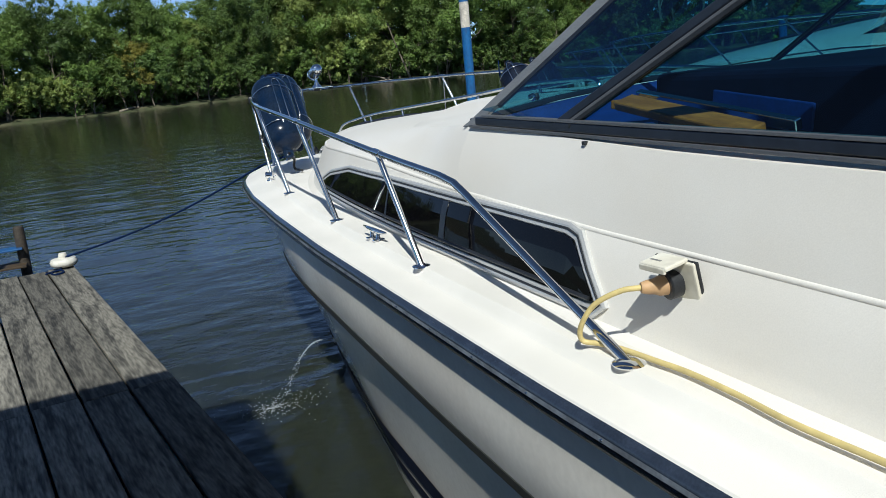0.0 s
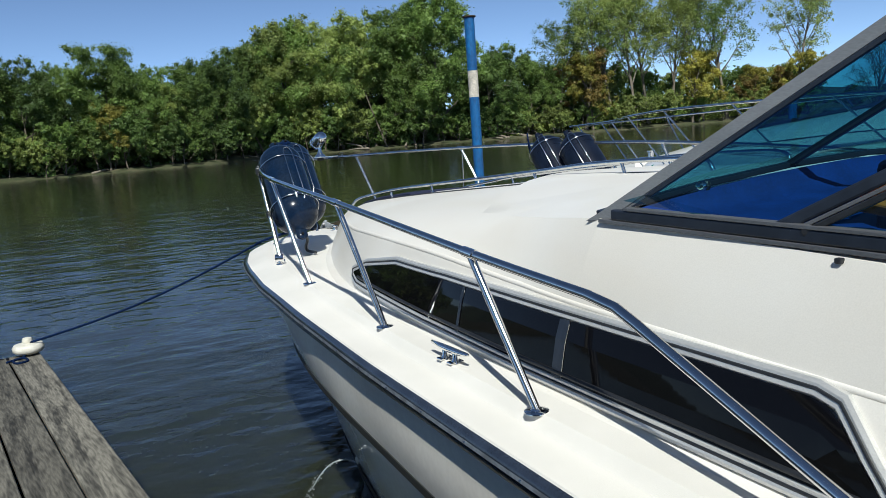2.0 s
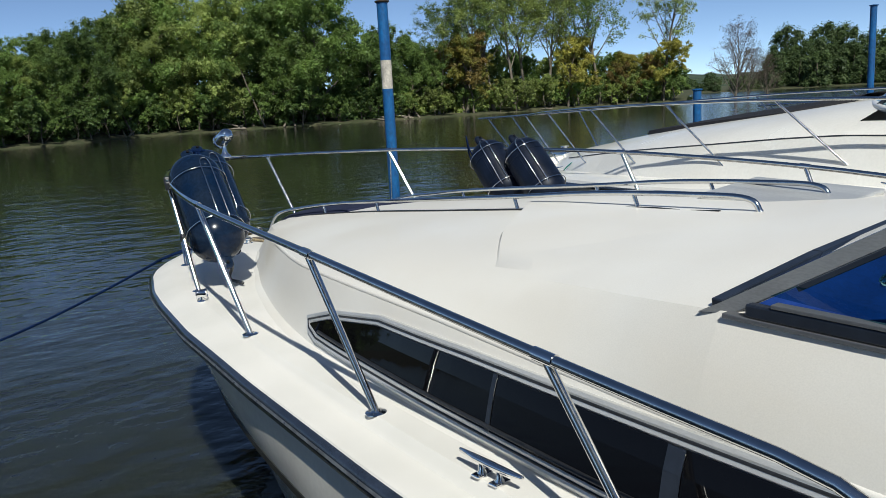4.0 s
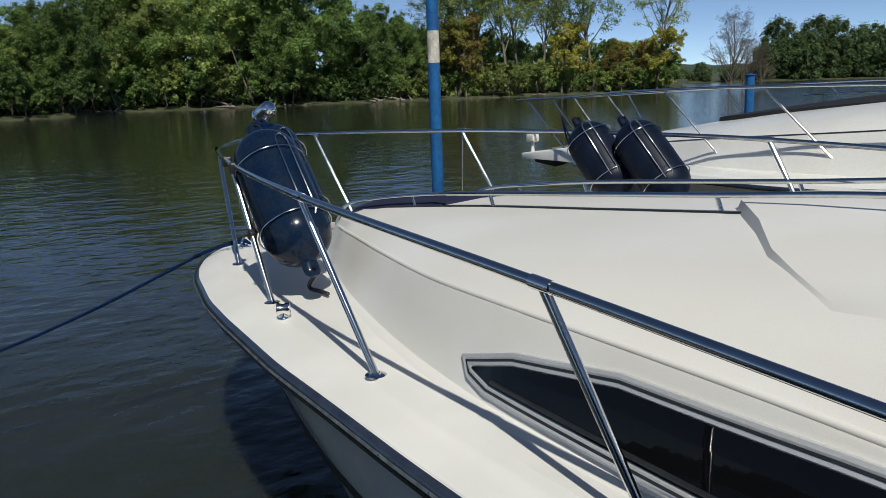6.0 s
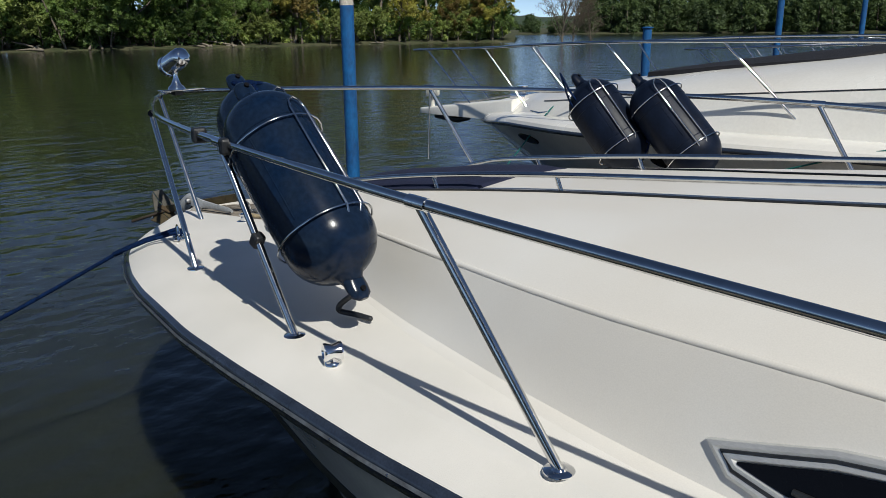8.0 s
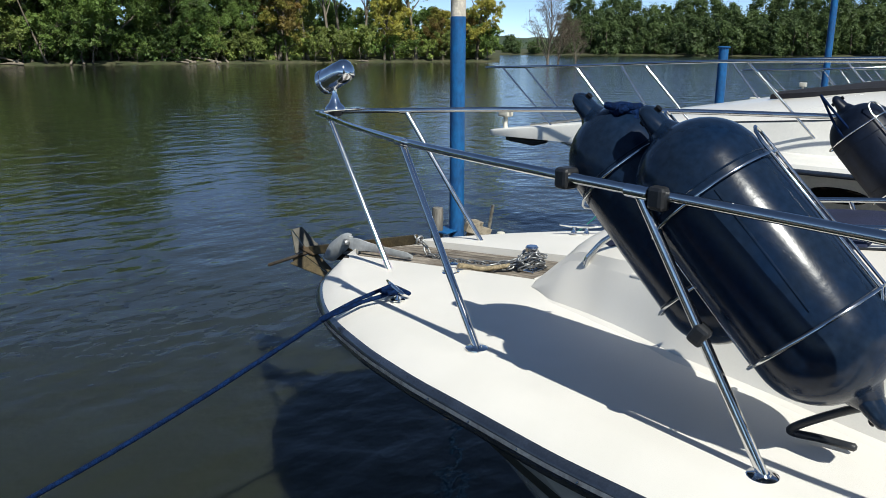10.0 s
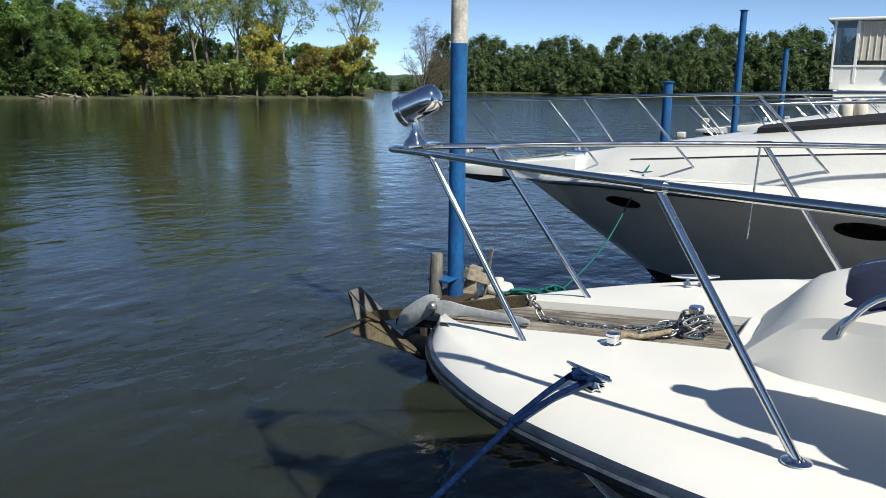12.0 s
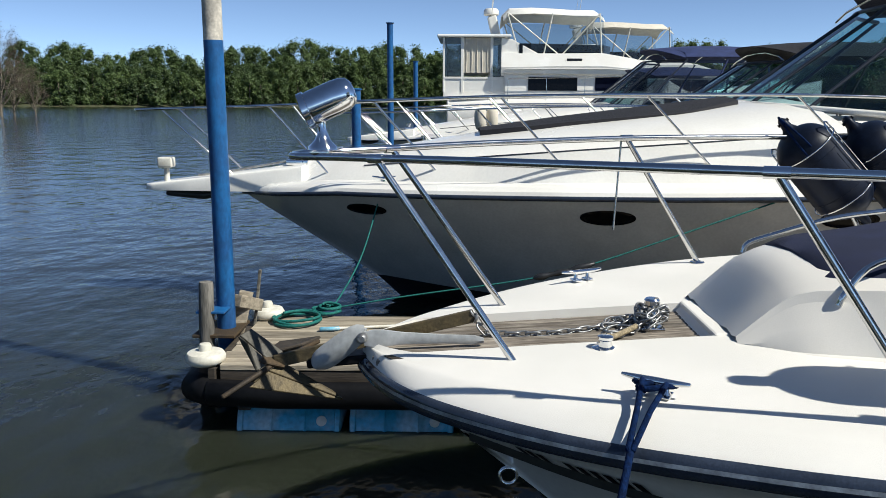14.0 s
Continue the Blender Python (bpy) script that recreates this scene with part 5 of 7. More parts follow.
def planks(parent, origin, turn, width, length, count, mtl, seed, z=0.45):
    """Long deck planks, laid lengthwise with butt joints; origin is the outer corner, the dock runs aft and to port."""
    r = random.Random(seed)
    w = width / count
    shapes = {}
    base = pose(origin[0], origin[1], z, 0, 0, turn)
    for k in range(count):
        y = -r.uniform(0, 0.05)
        first = True
        while y > -length:
            L = 4.0 if (k in (0, 1) and first and seed == 1) else r.choice((2.9, 3.4, 3.9))
            L = min(L, length + y)
            if L < 0.15:
                break
            first = False
            key = round(L, 2)
            if key not in shapes:
                bmx = block(w - 0.016, L - 0.006, 0.042, None, 0.006, 1)
                me = bpy.data.meshes.new("plank")
                bmx.to_mesh(me)
                bmx.free()
                me.materials.append(mtl)
                shapes[key] = me
            ob = new("plank", shapes[key])
            ob.parent = parent
            ob.matrix_basis = base @ pose(-(k + 0.5) * w, y - L / 2, -0.021 + r.uniform(-0.004, 0.004), r.uniform(-0.12, 0.12), r.uniform(-0.8, 0.8), r.uniform(-0.15, 0.15))
            y -= L


def dock(name, origin, turn, width, length, count, mtl, seed, label):
    d = tagged(new(name), label, "dock", kind="structure")
    base = pose(origin[0], origin[1], 0, 0, 0, turn)
    for x in (-0.05, -width / 2, -width + 0.05):
        part("stringer", block(0.07, length - 0.1, 0.20, base @ pose(x, -length / 2, 0.302), 0.006), DARKWOOD, d)
    for y in np.arange(-0.2, -length, -1.6):
        part("cross_beam", block(width - 0.02, 0.08, 0.14, base @ pose(-width / 2, y, 0.205), 0.006), DARKWOOD, d)
    part("end_board", block(width, 0.05, 0.22, base @ pose(-width / 2, 0.0, 0.315), 0.006), DARKWOOD, d, "dark end board")
    y = -0.14
    while y > -length + 0.9:
        for x in (-0.28, -width + 0.28):
            dr = part("float_barrel", lathe([(0.26, 0.0), (0.285, 0.012), (0.285, 0.05), (0.272, 0.06), (0.275, 0.28), (0.288, 0.30), (0.275, 0.32), (0.275, 0.56), (0.288, 0.58), (0.275, 0.60), (0.272, 0.82), (0.285, 0.83), (0.285, 0.868), (0.26, 0.88)], 28,
                                            base @ pose(x, y, -0.055, 90, 0, 0) @ Matrix.Diagonal((1, 1, 0.78, 1))), BARRELBLUE, d, "blue plastic barrel float", smooth=40)
            part("bung", lathe([(0.034, 0), (0.034, 0.012), (0.022, 0.016)], 14, base @ pose(x - 0.0, y, 0, 0, 0, 0) @ along((0.25 if x > -width / 2 else -0.25, -0.56, 0.06), (0.6 if x > -width / 2 else -0.6, -0.56, 0.18))), WHITEPLASTIC, dr, "white bung", smooth=40)
        y -= 0.74
    planks(d, origin, turn, width, length, count, mtl, seed)
    return d


dock("dock_walkway", (-2.848, 0.04), 7.4, 1.28, 14.0, 5, DOCKWOOD, 1, "weathered grey plank finger dock on barrel floats")
dock("dock_finger", (3.06, 1.36), 1.0, 1.20, 14.0, 8, DOCKB, 2, "bleached plank finger dock on blue barrel floats")
white_cap((-2.93, -0.02, 0.475))
white_cap((1.95, 1.40, 0.43))
white_cap((2.98, 1.25, 0.45))
tagged(part("rope_tail", tube(smooth_path([(-2.93, -0.08, 0.52), (-2.98, -0.14, 0.462), (-3.05, -0.2, 0.462), (-3.02, -0.32, 0.462), (-2.94, -0.28, 0.462), (-2.98, -0.17, 0.468), (-3.10, -0.22, 0.462)], 6), 0.010, 8, True), BLUEROPE, smooth=60), "loose navy rope turns on the planks", "rope")

mooring_post(2.545, 1.44, 3.54, (2.52, 2.86), "tall blue painted steel mooring post with a bare band")
mooring_post(8.45, 1.30, 2.28, None, "short blue painted mooring post")
mooring_post(14.4, 1.38, 3.76, None, "tall blue painted mooring post")
mooring_post(20.1, 1.2, 3.24, None, "blue painted mooring post")


def post_bracket(x, y, s):
    g = empty("pile_bracket", "grey timber guides and blue steel straps round the post", "bracket", (x, y, 0))
    part("guide_post", lathe([(0.052, -0.9), (0.050, 0.3), (0.054, 0.6), (0.050, 0.86), (0.046, 0.875), (0.02, 0.868)], 14, pose(-0.19 * s, 0.10, 0, 1.5, 1, 0)), DARKWOOD if s < 0 else PILEWOOD, g, "grey weathered pile", smooth=50)
    part("strap", block(0.30, 0.20, 0.016, pose(-0.06 * s, 0.05, 0.66), 0.004), BLUEPAINT, g, "blue steel strap")
    part("strap", block(0.40, 0.30, 0.022, pose(-0.02 * s, 0.03, 0.49), 0.004), RUSTY, g, "rusty steel strap")
    part("timber", block(0.09, 0.10, 0.42, pose(0.14 * s, -0.06, 0.52, 14, 8, 12), 0.006), DOCKB, g, "broken timber block")
    part("timber", block(0.26, 0.07, 0.09, pose(0.16 * s, -0.12, 0.64, 0, 20, -24), 0.006), DOCKB, g)
    part("splinter", block(0.03, 0.02, 0.44, pose(0.30 * s, -0.15, 0.64, 6, 6, 0), 0.004), DOCKWOOD, g, "upright splintered stick")
    part("tyre_pad", tube([(-0.66, -0.10, 0.26), (-0.58, 0.04, 0.26), (-0.2, 0.08, 0.26), (0.2, 0.08, 0.26), (0.5, 0.04, 0.26)], 0.095, 16, True, flat=1.1), BLACKSHEET, g, "black rubber bumper", smooth=50)
    return g


post_bracket(2.545, 1.44, 1)
post_bracket(-3.50, 0.34, -1)
tagged(part("rubber_bumper", tube([(1.84, 1.35, 0.27), (1.82, 0.9, 0.265), (1.82, 0.3, 0.27), (1.82, -0.6, 0.27), (1.83, -1.6, 0.27)], 0.060, 14, True, flat=1.5), BLACKSHEET, smooth=50), "long black rubber bumper along the dock side", "bumper")
tagged(part("sisal_scrap", fluke([(2.05, 1.05, 0.47), (2.30, 1.0, 0.475), (2.36, 0.72, 0.50), (2.12, 0.80, 0.52)], 0.02), DARKWOOD), "curled brown bark-like scrap on the dock", "scrap wood")
for cx, cy, n, r0 in ((2.86, 0.98, 3.2, 0.19), (3.13, 0.80, 4.2, 0.12)):
    spiral = [(cx + (r0 - 0.012 * t + 0.022 * math.sin(4.3 * t)) * math.cos(t * 2 * math.pi), cy + (r0 - 0.012 * t + 0.022 * math.cos(5.1 * t)) * math.sin(t * 2 * math.pi), 0.463 + 0.013 * t + 0.009 * math.sin(9 * t + cx)) for t in np.linspace(0, n, int(n * 22))]
    tagged(part("rope_coil", tube(spiral, 0.0115, 8, True), GREENROPE, smooth=60), "coiled teal green rope on the planks", "rope")
pole = empty("boat_hook", "white boat hook with blue grips lying on the dock", "boat hook")
part("shaft", tube([(2.63, 0.72, 0.468), (2.78, 0.02, 0.468)], 0.011, 10), WHITEPLASTIC, pole, smooth=60)
part("grip", tube([(2.62, 0.77, 0.468), (2.645, 0.64, 0.468)], 0.016, 10, True), BARRELBLUE, pole, "blue grip", smooth=60)
part("grip", tube([(2.76, 0.10, 0.468), (2.785, 0.0, 0.468)], 0.016, 10, True), GREENROPE, pole, "teal grip", smooth=60)



# ---- neighbouring boats ----
def express(x0, y0, k, hull_mat, screen_label, canvas, label, rail_h=0.62, pad=True, pulpit=True, ports=True, stripe=BLACKCAN, top_z=3.35, glass=LIGHTGLASS):
    """An express cruiser with a pulpit, raked screen and canvas top; its stem head is at (x0, y0), sizes scaled by k."""
    b = empty("express_cruiser", label, "boat", (x0, y0, 0), "neighbouring boats")
    sheer = curve_table([(0.0, 0.03), (-0.5, 0.62), (-1.2, 1.12), (-2.1, 1.60), (-3.2, 2.02), (-4.2, 2.20), (-5.7, 2.28), (-11.5, 2.22)], 200)
    sz = lambda y: float(np.interp(-y, [0, 1.2, 3.2, 5.7, 11.5], [1.17, 1.29, 1.365, 1.42, 1.40]))  # noqa: E731
    chine = curve_table([(-1.5, 0.0), (-2.2, 0.50), (-3.2, 1.10), (-4.5, 1.62), (-6.5, 1.92), (-11.5, 1.95)], 200)

    def col(s):
        s = s ** 1.4
        y1, y2, y3 = 0.0 - 11.5 * s, -1.45 - 10.05 * s, -2.3 - 9.2 * s
        a = Vector((lerp(sheer, y1), y1, sz(y1) - 0.03))
        c = Vector((lerp(chine, y2), y2, 0.23))
        w = Vector((max(0, lerp(chine, y2 - 0.2) - 0.10) * min(1, s * 8), y2 - 0.25 * (1 - s), 0.0))
        e = Vector((0, y3, -0.5))
        out = []
        for t in np.linspace(0, 1, 9):
            p = a.lerp(c, t)
            p.x = a.x + (c.x - a.x) * (1 - (1 - t) ** 1.5)
            out.append(p)
        return out, [c + Vector((0.002, 0, -0.001)), c.lerp(w, 0.5), w, w.lerp(e, 0.5), e]

    SS = [i / 60 for i in range(61)]
    up, dn = [col(s)[0] for s in SS], [col(s)[1] for s in SS]
    sym = lambda rows: [[Vector((-p.x, p.y, p.z)) * k for p in r] + [Vector(p) * k for p in reversed(r)] for r in rows]  # noqa: E731
    for m in (-1, 1):
        part("topside", grid([[Vector((m * p.x, p.y, p.z)) * k for p in r] for r in up]), hull_mat, b, "glossy hull side", smooth=40)
        part("bottom", grid([[Vector((m * p.x, p.y, p.z)) * k for p in r] for r in dn]), BLACKCAN, b, "black antifouled bottom", smooth=40)
        rr = [r[0] + Vector((0.0, 0, 0.0)) for r in up]
        part("rub_rail", tube([Vector((m * (p.x + 0.006), p.y, p.z)) * k for p in rr], 0.022 * k, 8), RUBRAIL, b, "dark rub rail", smooth=60)
        if ports:
            for s in (0.208, 0.423, 0.58):
                c, _ = col(s)
                p, q = c[1].lerp(c[2], 0.2), col(s + 0.02)[0][1]
                n = (c[0] - c[3]).cross(q - c[1]).normalized()
                n = n if n.x > 0 else -n
                tang = (q - c[1]).normalized()
                hole = part("porthole", lathe([(0.20, -0.012), (0.20, 0.006), (0.17, 0.010), (0.165, 0.004), (0.001, 0.004)], 26, None), BLACKGLASS, b, "black oval porthole", smooth=40)
                zax = Vector((m * n.x, n.y, n.z)).normalized()
                xax = Vector((m * tang.x, tang.y, tang.z)).normalized()
                yax = zax.cross(xax)
                M = Matrix((xax, yax, zax)).transposed().to_4x4() @ Matrix.Diagonal((1.15, 0.42, 1, 1))
                M.translation = Vector((m * p.x, p.y, p.z)) * k
                hole.matrix_basis = M
    # deck and cabin top in one fair sheet
    crest = lambda y: float(np.interp(-y, [0, 0.4, 1.2, 2.5, 3.4, 5.1, 5.6, 11.5], [1.34, 1.43, 1.58, 1.80, 1.93, 2.14, 2.18, 2.18]))  # noqa: E731
    rows = []
    for y in np.linspace(0.0, -11.4, 80):
        w, z0, zc = lerp(sheer, y), sz(y), crest(y)
        sd = max(0.0, min(0.42, w - 0.2))
        sh = zc - (zc - z0) * 0.42
        half = [(w, z0 - 0.03), (w - 0.03, z0 + 0.02), (w - min(0.10, w * 0.3), z0 + 0.05), (max(0, w - sd), z0 + 0.06), (max(0, w - sd - 0.14), sh), (max(0, w - sd - 0.24) * 0.92, sh + (zc - sh) * 0.35), (max(0, w - sd - 0.3) * 0.55, sh + (zc - sh) * 0.82), (0, zc)]
        rows.append([Vector((a, y, z)) for a, z in half])
    front = [r for r in rows if r[0].y > -5.7]
    part("foredeck", grid(sym(front)), WHITEGEL, b, "white moulded foredeck and cabin top", smooth=35)
    aft = []
    for r in rows:
        if r[0].y <= -5.5:
            aft.append(r[:6] + [Vector((r[5].x - 0.06, r[5].y, r[5].z)), Vector((r[5].x - 0.08, r[5].y, 0.9))])
    for m in (-1, 1):
        part("side_coaming", grid([[Vector((m * p.x, p.y, p.z)) * k for p in r] for r in aft]), WHITEGEL, b, "white cockpit side", smooth=35)
    part("cockpit_sole", block(3.2 * k, 5.6 * k, 0.05, pose(0, -8.5 * k, 0.9 * k), 0.01), TAN, b)
    for m in (-1, 1):
        # shadow line of the cabin moulding, laid on as a thin dark tube
        part("shadow_line", tube([Vector((m * (max(0, lerp(sheer, y) - min(0.42, max(0, lerp(sheer, y) - 0.2)) - 0.145)), y, crest(y) - (crest(y) - sz(y)) * 0.42 + 0.01)) * k for y in np.linspace(-1.4, -9, 30)], 0.006 * k, 5), SLATE, b, "fine dark tube drawn as the shadow line of the moulding")
    if pulpit:
        rows = []
        for y, w in ((1.03, 0.13), (1.02, 0.15), (0.93, 0.21), (0.5, 0.25), (0.1, 0.27), (-0.3, 0.30), (-0.7, 0.34)):
            z = 1.235 + (1.02 - y) * 0.125 - (0.02 if y > 1.025 else 0)
            rows.append([Vector((a * w, y, c)) * k for a, c in ((-0.98, 1.172), (-1, z - 0.030), (-0.97, z - 0.010), (-0.90, z), (0, z + 0.006), (0.90, z), (0.97, z - 0.010), (1, z - 0.030), (0.98, 1.172))])
        part("pulpit", grid(rows, True, True), WHITEGEL, b, "white moulded bow pulpit", smooth=35)
        part("anchor_roller", tube([(0, 0.85 * k, 1.12 * k), (0, 0.45 * k, 1.10 * k), (0, 0.25 * k, 1.13 * k)], [0.03 * k, 0.05 * k, 0.03 * k], 8, True), RUBBER, b, "dark anchor below the pulpit", smooth=50)
        hz = Vector((-0.12, 0.80, 1.255)) * k
        part("horn_light", join(lathe([(0.035, 0), (0.03, 0.02), (0.028, 0.17)], 12, pose(*hz)), block(0.13 * k, 0.16 * k, 0.11 * k, pose(hz.x, hz.y, hz.z + 0.21), 0.02, 3)), WHITEPLASTIC, b, "cream pulpit light", smooth=40)
        part("windlass", join(lathe([(0.09, 0), (0.09, 0.03), (0.05, 0.05), (0.05, 0.12), (0.07, 0.13), (0.07, 0.15)], 18, pose(0.1 * k, -0.55 * k, crest(-0.55) * k - 0.02)), block(0.16, 0.24, 0.06, pose(0, -0.6 * k, crest(-0.6) * k), 0.015)), CHROME, b, "chrome windlass", smooth=40)
        part("rode_chain", tube([(0, 0.5 * k, 1.318 * k), (0.02, 0.1, 1.372 * k), (0.05, -0.5 * k, crest(-0.5) * k + 0.03)], 0.014, 6), GALV, b, "anchor chain along the pulpit", smooth=50)
    for y in (-1.65, -6.2):
        for m in (-1, 1):
            part("deck_cleat", tube([Vector((m * (lerp(sheer, y) - 0.22), y + 0.11, sz(y) + 0.12)) * k, Vector((m * (lerp(sheer, y) - 0.22), y, sz(y) + 0.10)) * k, Vector((m * (lerp(sheer, y) - 0.22), y - 0.11, sz(y) + 0.12)) * k], [0.007, 0.014, 0.007], 8, True), CHROME, b, "chrome deck cleat", smooth=50)
    # rails
    tip = Vector((0.20, 1.06, 1.17 + rail_h + 0.23))
    def top(y):
        return Vector((max(0.24, lerp(sheer, y) - 0.38), y + 0.50, sz(y) + rail_h + 0.18 - 0.02 * max(0, -y - 4) + 0.04 * max(0, 1.1 + y)))
    def base(y):
        w, z0, zc = lerp(sheer, y), sz(y), crest(y)
        sd = max(0.0, min(0.42, w - 0.2))
        return Vector((max(0.10, w - sd - 0.06), y - 0.10, z0 + 0.05 + 0.43 * (zc - (zc - z0) * 0.42 - z0 - 0.06)))
    stations = [-0.93, -2.06, -3.2, -4.4, -5.6, -6.8]
    for m in (-1, 1):
        F = lambda p: Vector((m * p.x, p.y, p.z)) * k  # noqa: E731
        r = part("bow_rail", tube([F(p) for p in smooth_path([tip] + [top(y) for y in stations], 6)], 0.014, 8), STEEL, b, "stainless bow rail", smooth=60)
        for y in stations:
            part("post", tube([F(base(y)), F(top(y))], 0.011, 8), STEEL, r, smooth=60)
        part("post", tube([F(Vector((0.22, 0.05, 1.345))), F(Vector((0.25, 0.77, tip.z + 0.005)))], 0.011, 8), STEEL, r, smooth=60)
    part("front_bar", tube([Vector((-tip.x, tip.y, tip.z)) * k, Vector((0, tip.y + 0.05, tip.z)) * k, tip * k], 0.014, 8), STEEL, b, smooth=60)
    if pad:
        rows = []
        for y in np.linspace(-2.55, -5.1, 20):
            w = np.interp(-y, [2.5, 3.0, 4.5, 5.1], [0.42, 0.62, 0.85, 0.5])
            rows.append([Vector((x, y, crest(y) - (crest(y) - sz(y)) * 0.42 * 0.50 * (abs(x) / 1.1) ** 1.7 + (0.045 if abs(u) < 1 else 0.0))) * k for u, x in ((u, u * w) for u in (-1, -0.96, -0.5, 0, 0.5, 0.96, 1))])
        part("deck_cover", grid(rows), stripe, b, "black canvas deck cover", smooth=40)
    # windscreen and canvas
    sc = part("screen_base", tube([Vector((x, -5.25 - 0.9 * (abs(x) / 1.62) ** 2.4, crest(-5.4) - 0.05 - 0.10 * (abs(x) / 1.62) ** 2)) * k for x in np.linspace(-1.62, 1.62, 17)], 0.03 * k, 8), WHITEGEL, b, screen_label, smooth=60)
    def foot(x):
        return Vector((x, -5.25 - 0.9 * (abs(x) / 1.62) ** 2.4, crest(-5.4) - 0.04 - 0.10 * (abs(x) / 1.62) ** 2)) * k
    def head(x):
        return Vector((x * 0.84, -6.55 - 0.75 * (abs(x) / 1.62) ** 2.4, top_z - 0.28)) * k
    xs = [-1.62, -1.05, -0.36, 0.36, 1.05, 1.62]
    for a, c in zip(xs, xs[1:]):
        part("pane", grid([[foot(a + (c - a) * t), head(a + (c - a) * t)] for t in (0, 0.5, 1)]), glass, sc, "teal tinted pane").visible_shadow = False
    for a in xs:
        part("frame_post", tube([foot(a), head(a)], 0.02 * k, 8), SLATE, sc, smooth=60)
    part("header", tube([head(x) for x in np.linspace(-1.62, 1.62, 15)], 0.022 * k, 8), SLATE, sc, smooth=60)
    for m in (-1, 1):
        q = [foot(1.62), head(1.62), Vector((1.36, -9.2, top_z - 0.28)) * k, Vector((1.72, -9.2, 2.0)) * k]
        bm = bmesh.new()
        bm.faces.new([bm.verts.new(Vector((m * p.x, p.y, p.z))) for p in q])
        part("side_curtain", bm, CLEARVINYL, sc, "clear vinyl side curtain").visible_shadow = False
        for t in (0.0, 0.5, 1.0):
            a, c = q[0].lerp(q[3], t), q[1].lerp(q[2], t)
            part("curtain_seam", tube([Vector((m * a.x, a.y, a.z)), Vector((m * c.x, c.y, c.z))], 0.02 * k, 6), canvas, sc)
    rows = []
    for y in np.linspace(-6.5, -9.6, 9):
        rows.append([Vector((x, y - 0.7 * (abs(x) / 1.36) ** 2.4 * (1 if y > -7 else 0), top_z + 0.12 * math.cos(x * 1.0) * math.sin(math.pi * np.clip((-6.3 - y) / 3.6, 0.05, 0.95)) - 0.22 * (abs(x) / 1.36) ** 3)) * k for x in np.linspace(-1.38, 1.38, 13)])
    bm = grid(rows)
    bmesh.ops.solidify(bm, geom=bm.faces[:], thickness=0.012)
    part("canvas_top", bm, canvas, b, "stretched canvas top", smooth=40)
    for y in (-6.8, -8.2, -9.5):
        part("bow_hoop", tube([Vector((x, y, top_z - 0.06 - 0.2 * (abs(x) / 1.36) ** 3 - 0.03)) * k for x in (-1.34, -1.1, -0.5, 0, 0.5, 1.1, 1.34)], 0.013, 6), STEEL, b, "canvas hoop", smooth=60)
    part("helm_seat", block(0.6 * k, 0.5 * k, 0.9 * k, pose(0.6 * k, -7.6 * k, 1.9 * k), 0.08, 3), TAN, b, "tan helm seat")
    part("helm_seat", block(0.9 * k, 0.5 * k, 0.8 * k, pose(-0.6 * k, -7.5 * k, 1.8 * k), 0.08, 3), WHITEGEL, b, "white companion seat")
    return b


express(5.55, 2.13, 1.0, GREYHULL, "white screen base with teal panes", PAD, "large white express cruiser with a grey hull and black deck cover")
express(11.5, 1.0, 0.94, WHITEGEL, "white screen base with teal panes", BLACKCAN, "white express cruiser with a black canvas top", pad=False, top_z=3.26)
express(17.3, 1.75, 0.98, WHITEGEL, "white screen base with teal panes", NAVYCAN, "white express cruiser with a navy canvas top", pad=False, top_z=3.45, rail_h=0.55, glass=CLEARVINYL)
express(23.0, 0.6, 0.92, WHITEGEL, "white screen base with teal panes", NAVYCAN, "white express cruiser moored further along", pad=False, top_z=3.4)

# lines of the large neighbour
gl = [Vector((4.73, 0.48, 1.47)), Vector((4.55, 0.50, 1.36)), Vector((3.9, 0.62, 0.80)), Vector((3.35, 0.75, 0.52)), Vector((3.14, 0.80, 0.50))]
tagged(part("green_line", tube(smooth_path(gl, 8), 0.0075, 8), GREENROPE, smooth=60), "teal green mooring line to the dock coil", "rope")
gl2 = [Vector(p) for p in ((3.13, 0.72, 0.50), (3.2, 0.18, 0.58), (3.2, -0.55, 0.692), (3.2, -0.95, 0.767), (3.22, -1.37, 0.880), (3.28, -2.2, 1.165), (3.35, -2.86, 1.385), (3.40, -3.3, 1.50))]
sp = smooth_path(gl2, 10)
tagged(part("green_line", tube(sp, 0.0065, 8), GREENROPE, smooth=60), "teal green spring line along the hull", "rope")
tagged(part("line_snubber", tube(sp[27:40], [0.014, 0.028, 0.030, 0.020, 0.018, 0.024, 0.024, 0.018, 0.020, 0.030, 0.030, 0.024, 0.014], 10, True), RUBBER, smooth=50), "black rubber snubber on the spring line", "snubber")
bulb = tagged(new("rail_fender"), "bunched pale fenders tied on a rail", "fender", "fenders")
bulb.matrix_basis = pose(15.6, -0.6, 1.75)
for dx in (0.0, 0.28):
    part("body", lathe([(0.03, -0.3), (0.10, -0.25), (0.14, -0.1), (0.14, 0.1), (0.10, 0.25), (0.03, 0.3)], 16, pose(dx * 0.4, -dx, 0)), BEIGECAN, bulb, smooth=50)


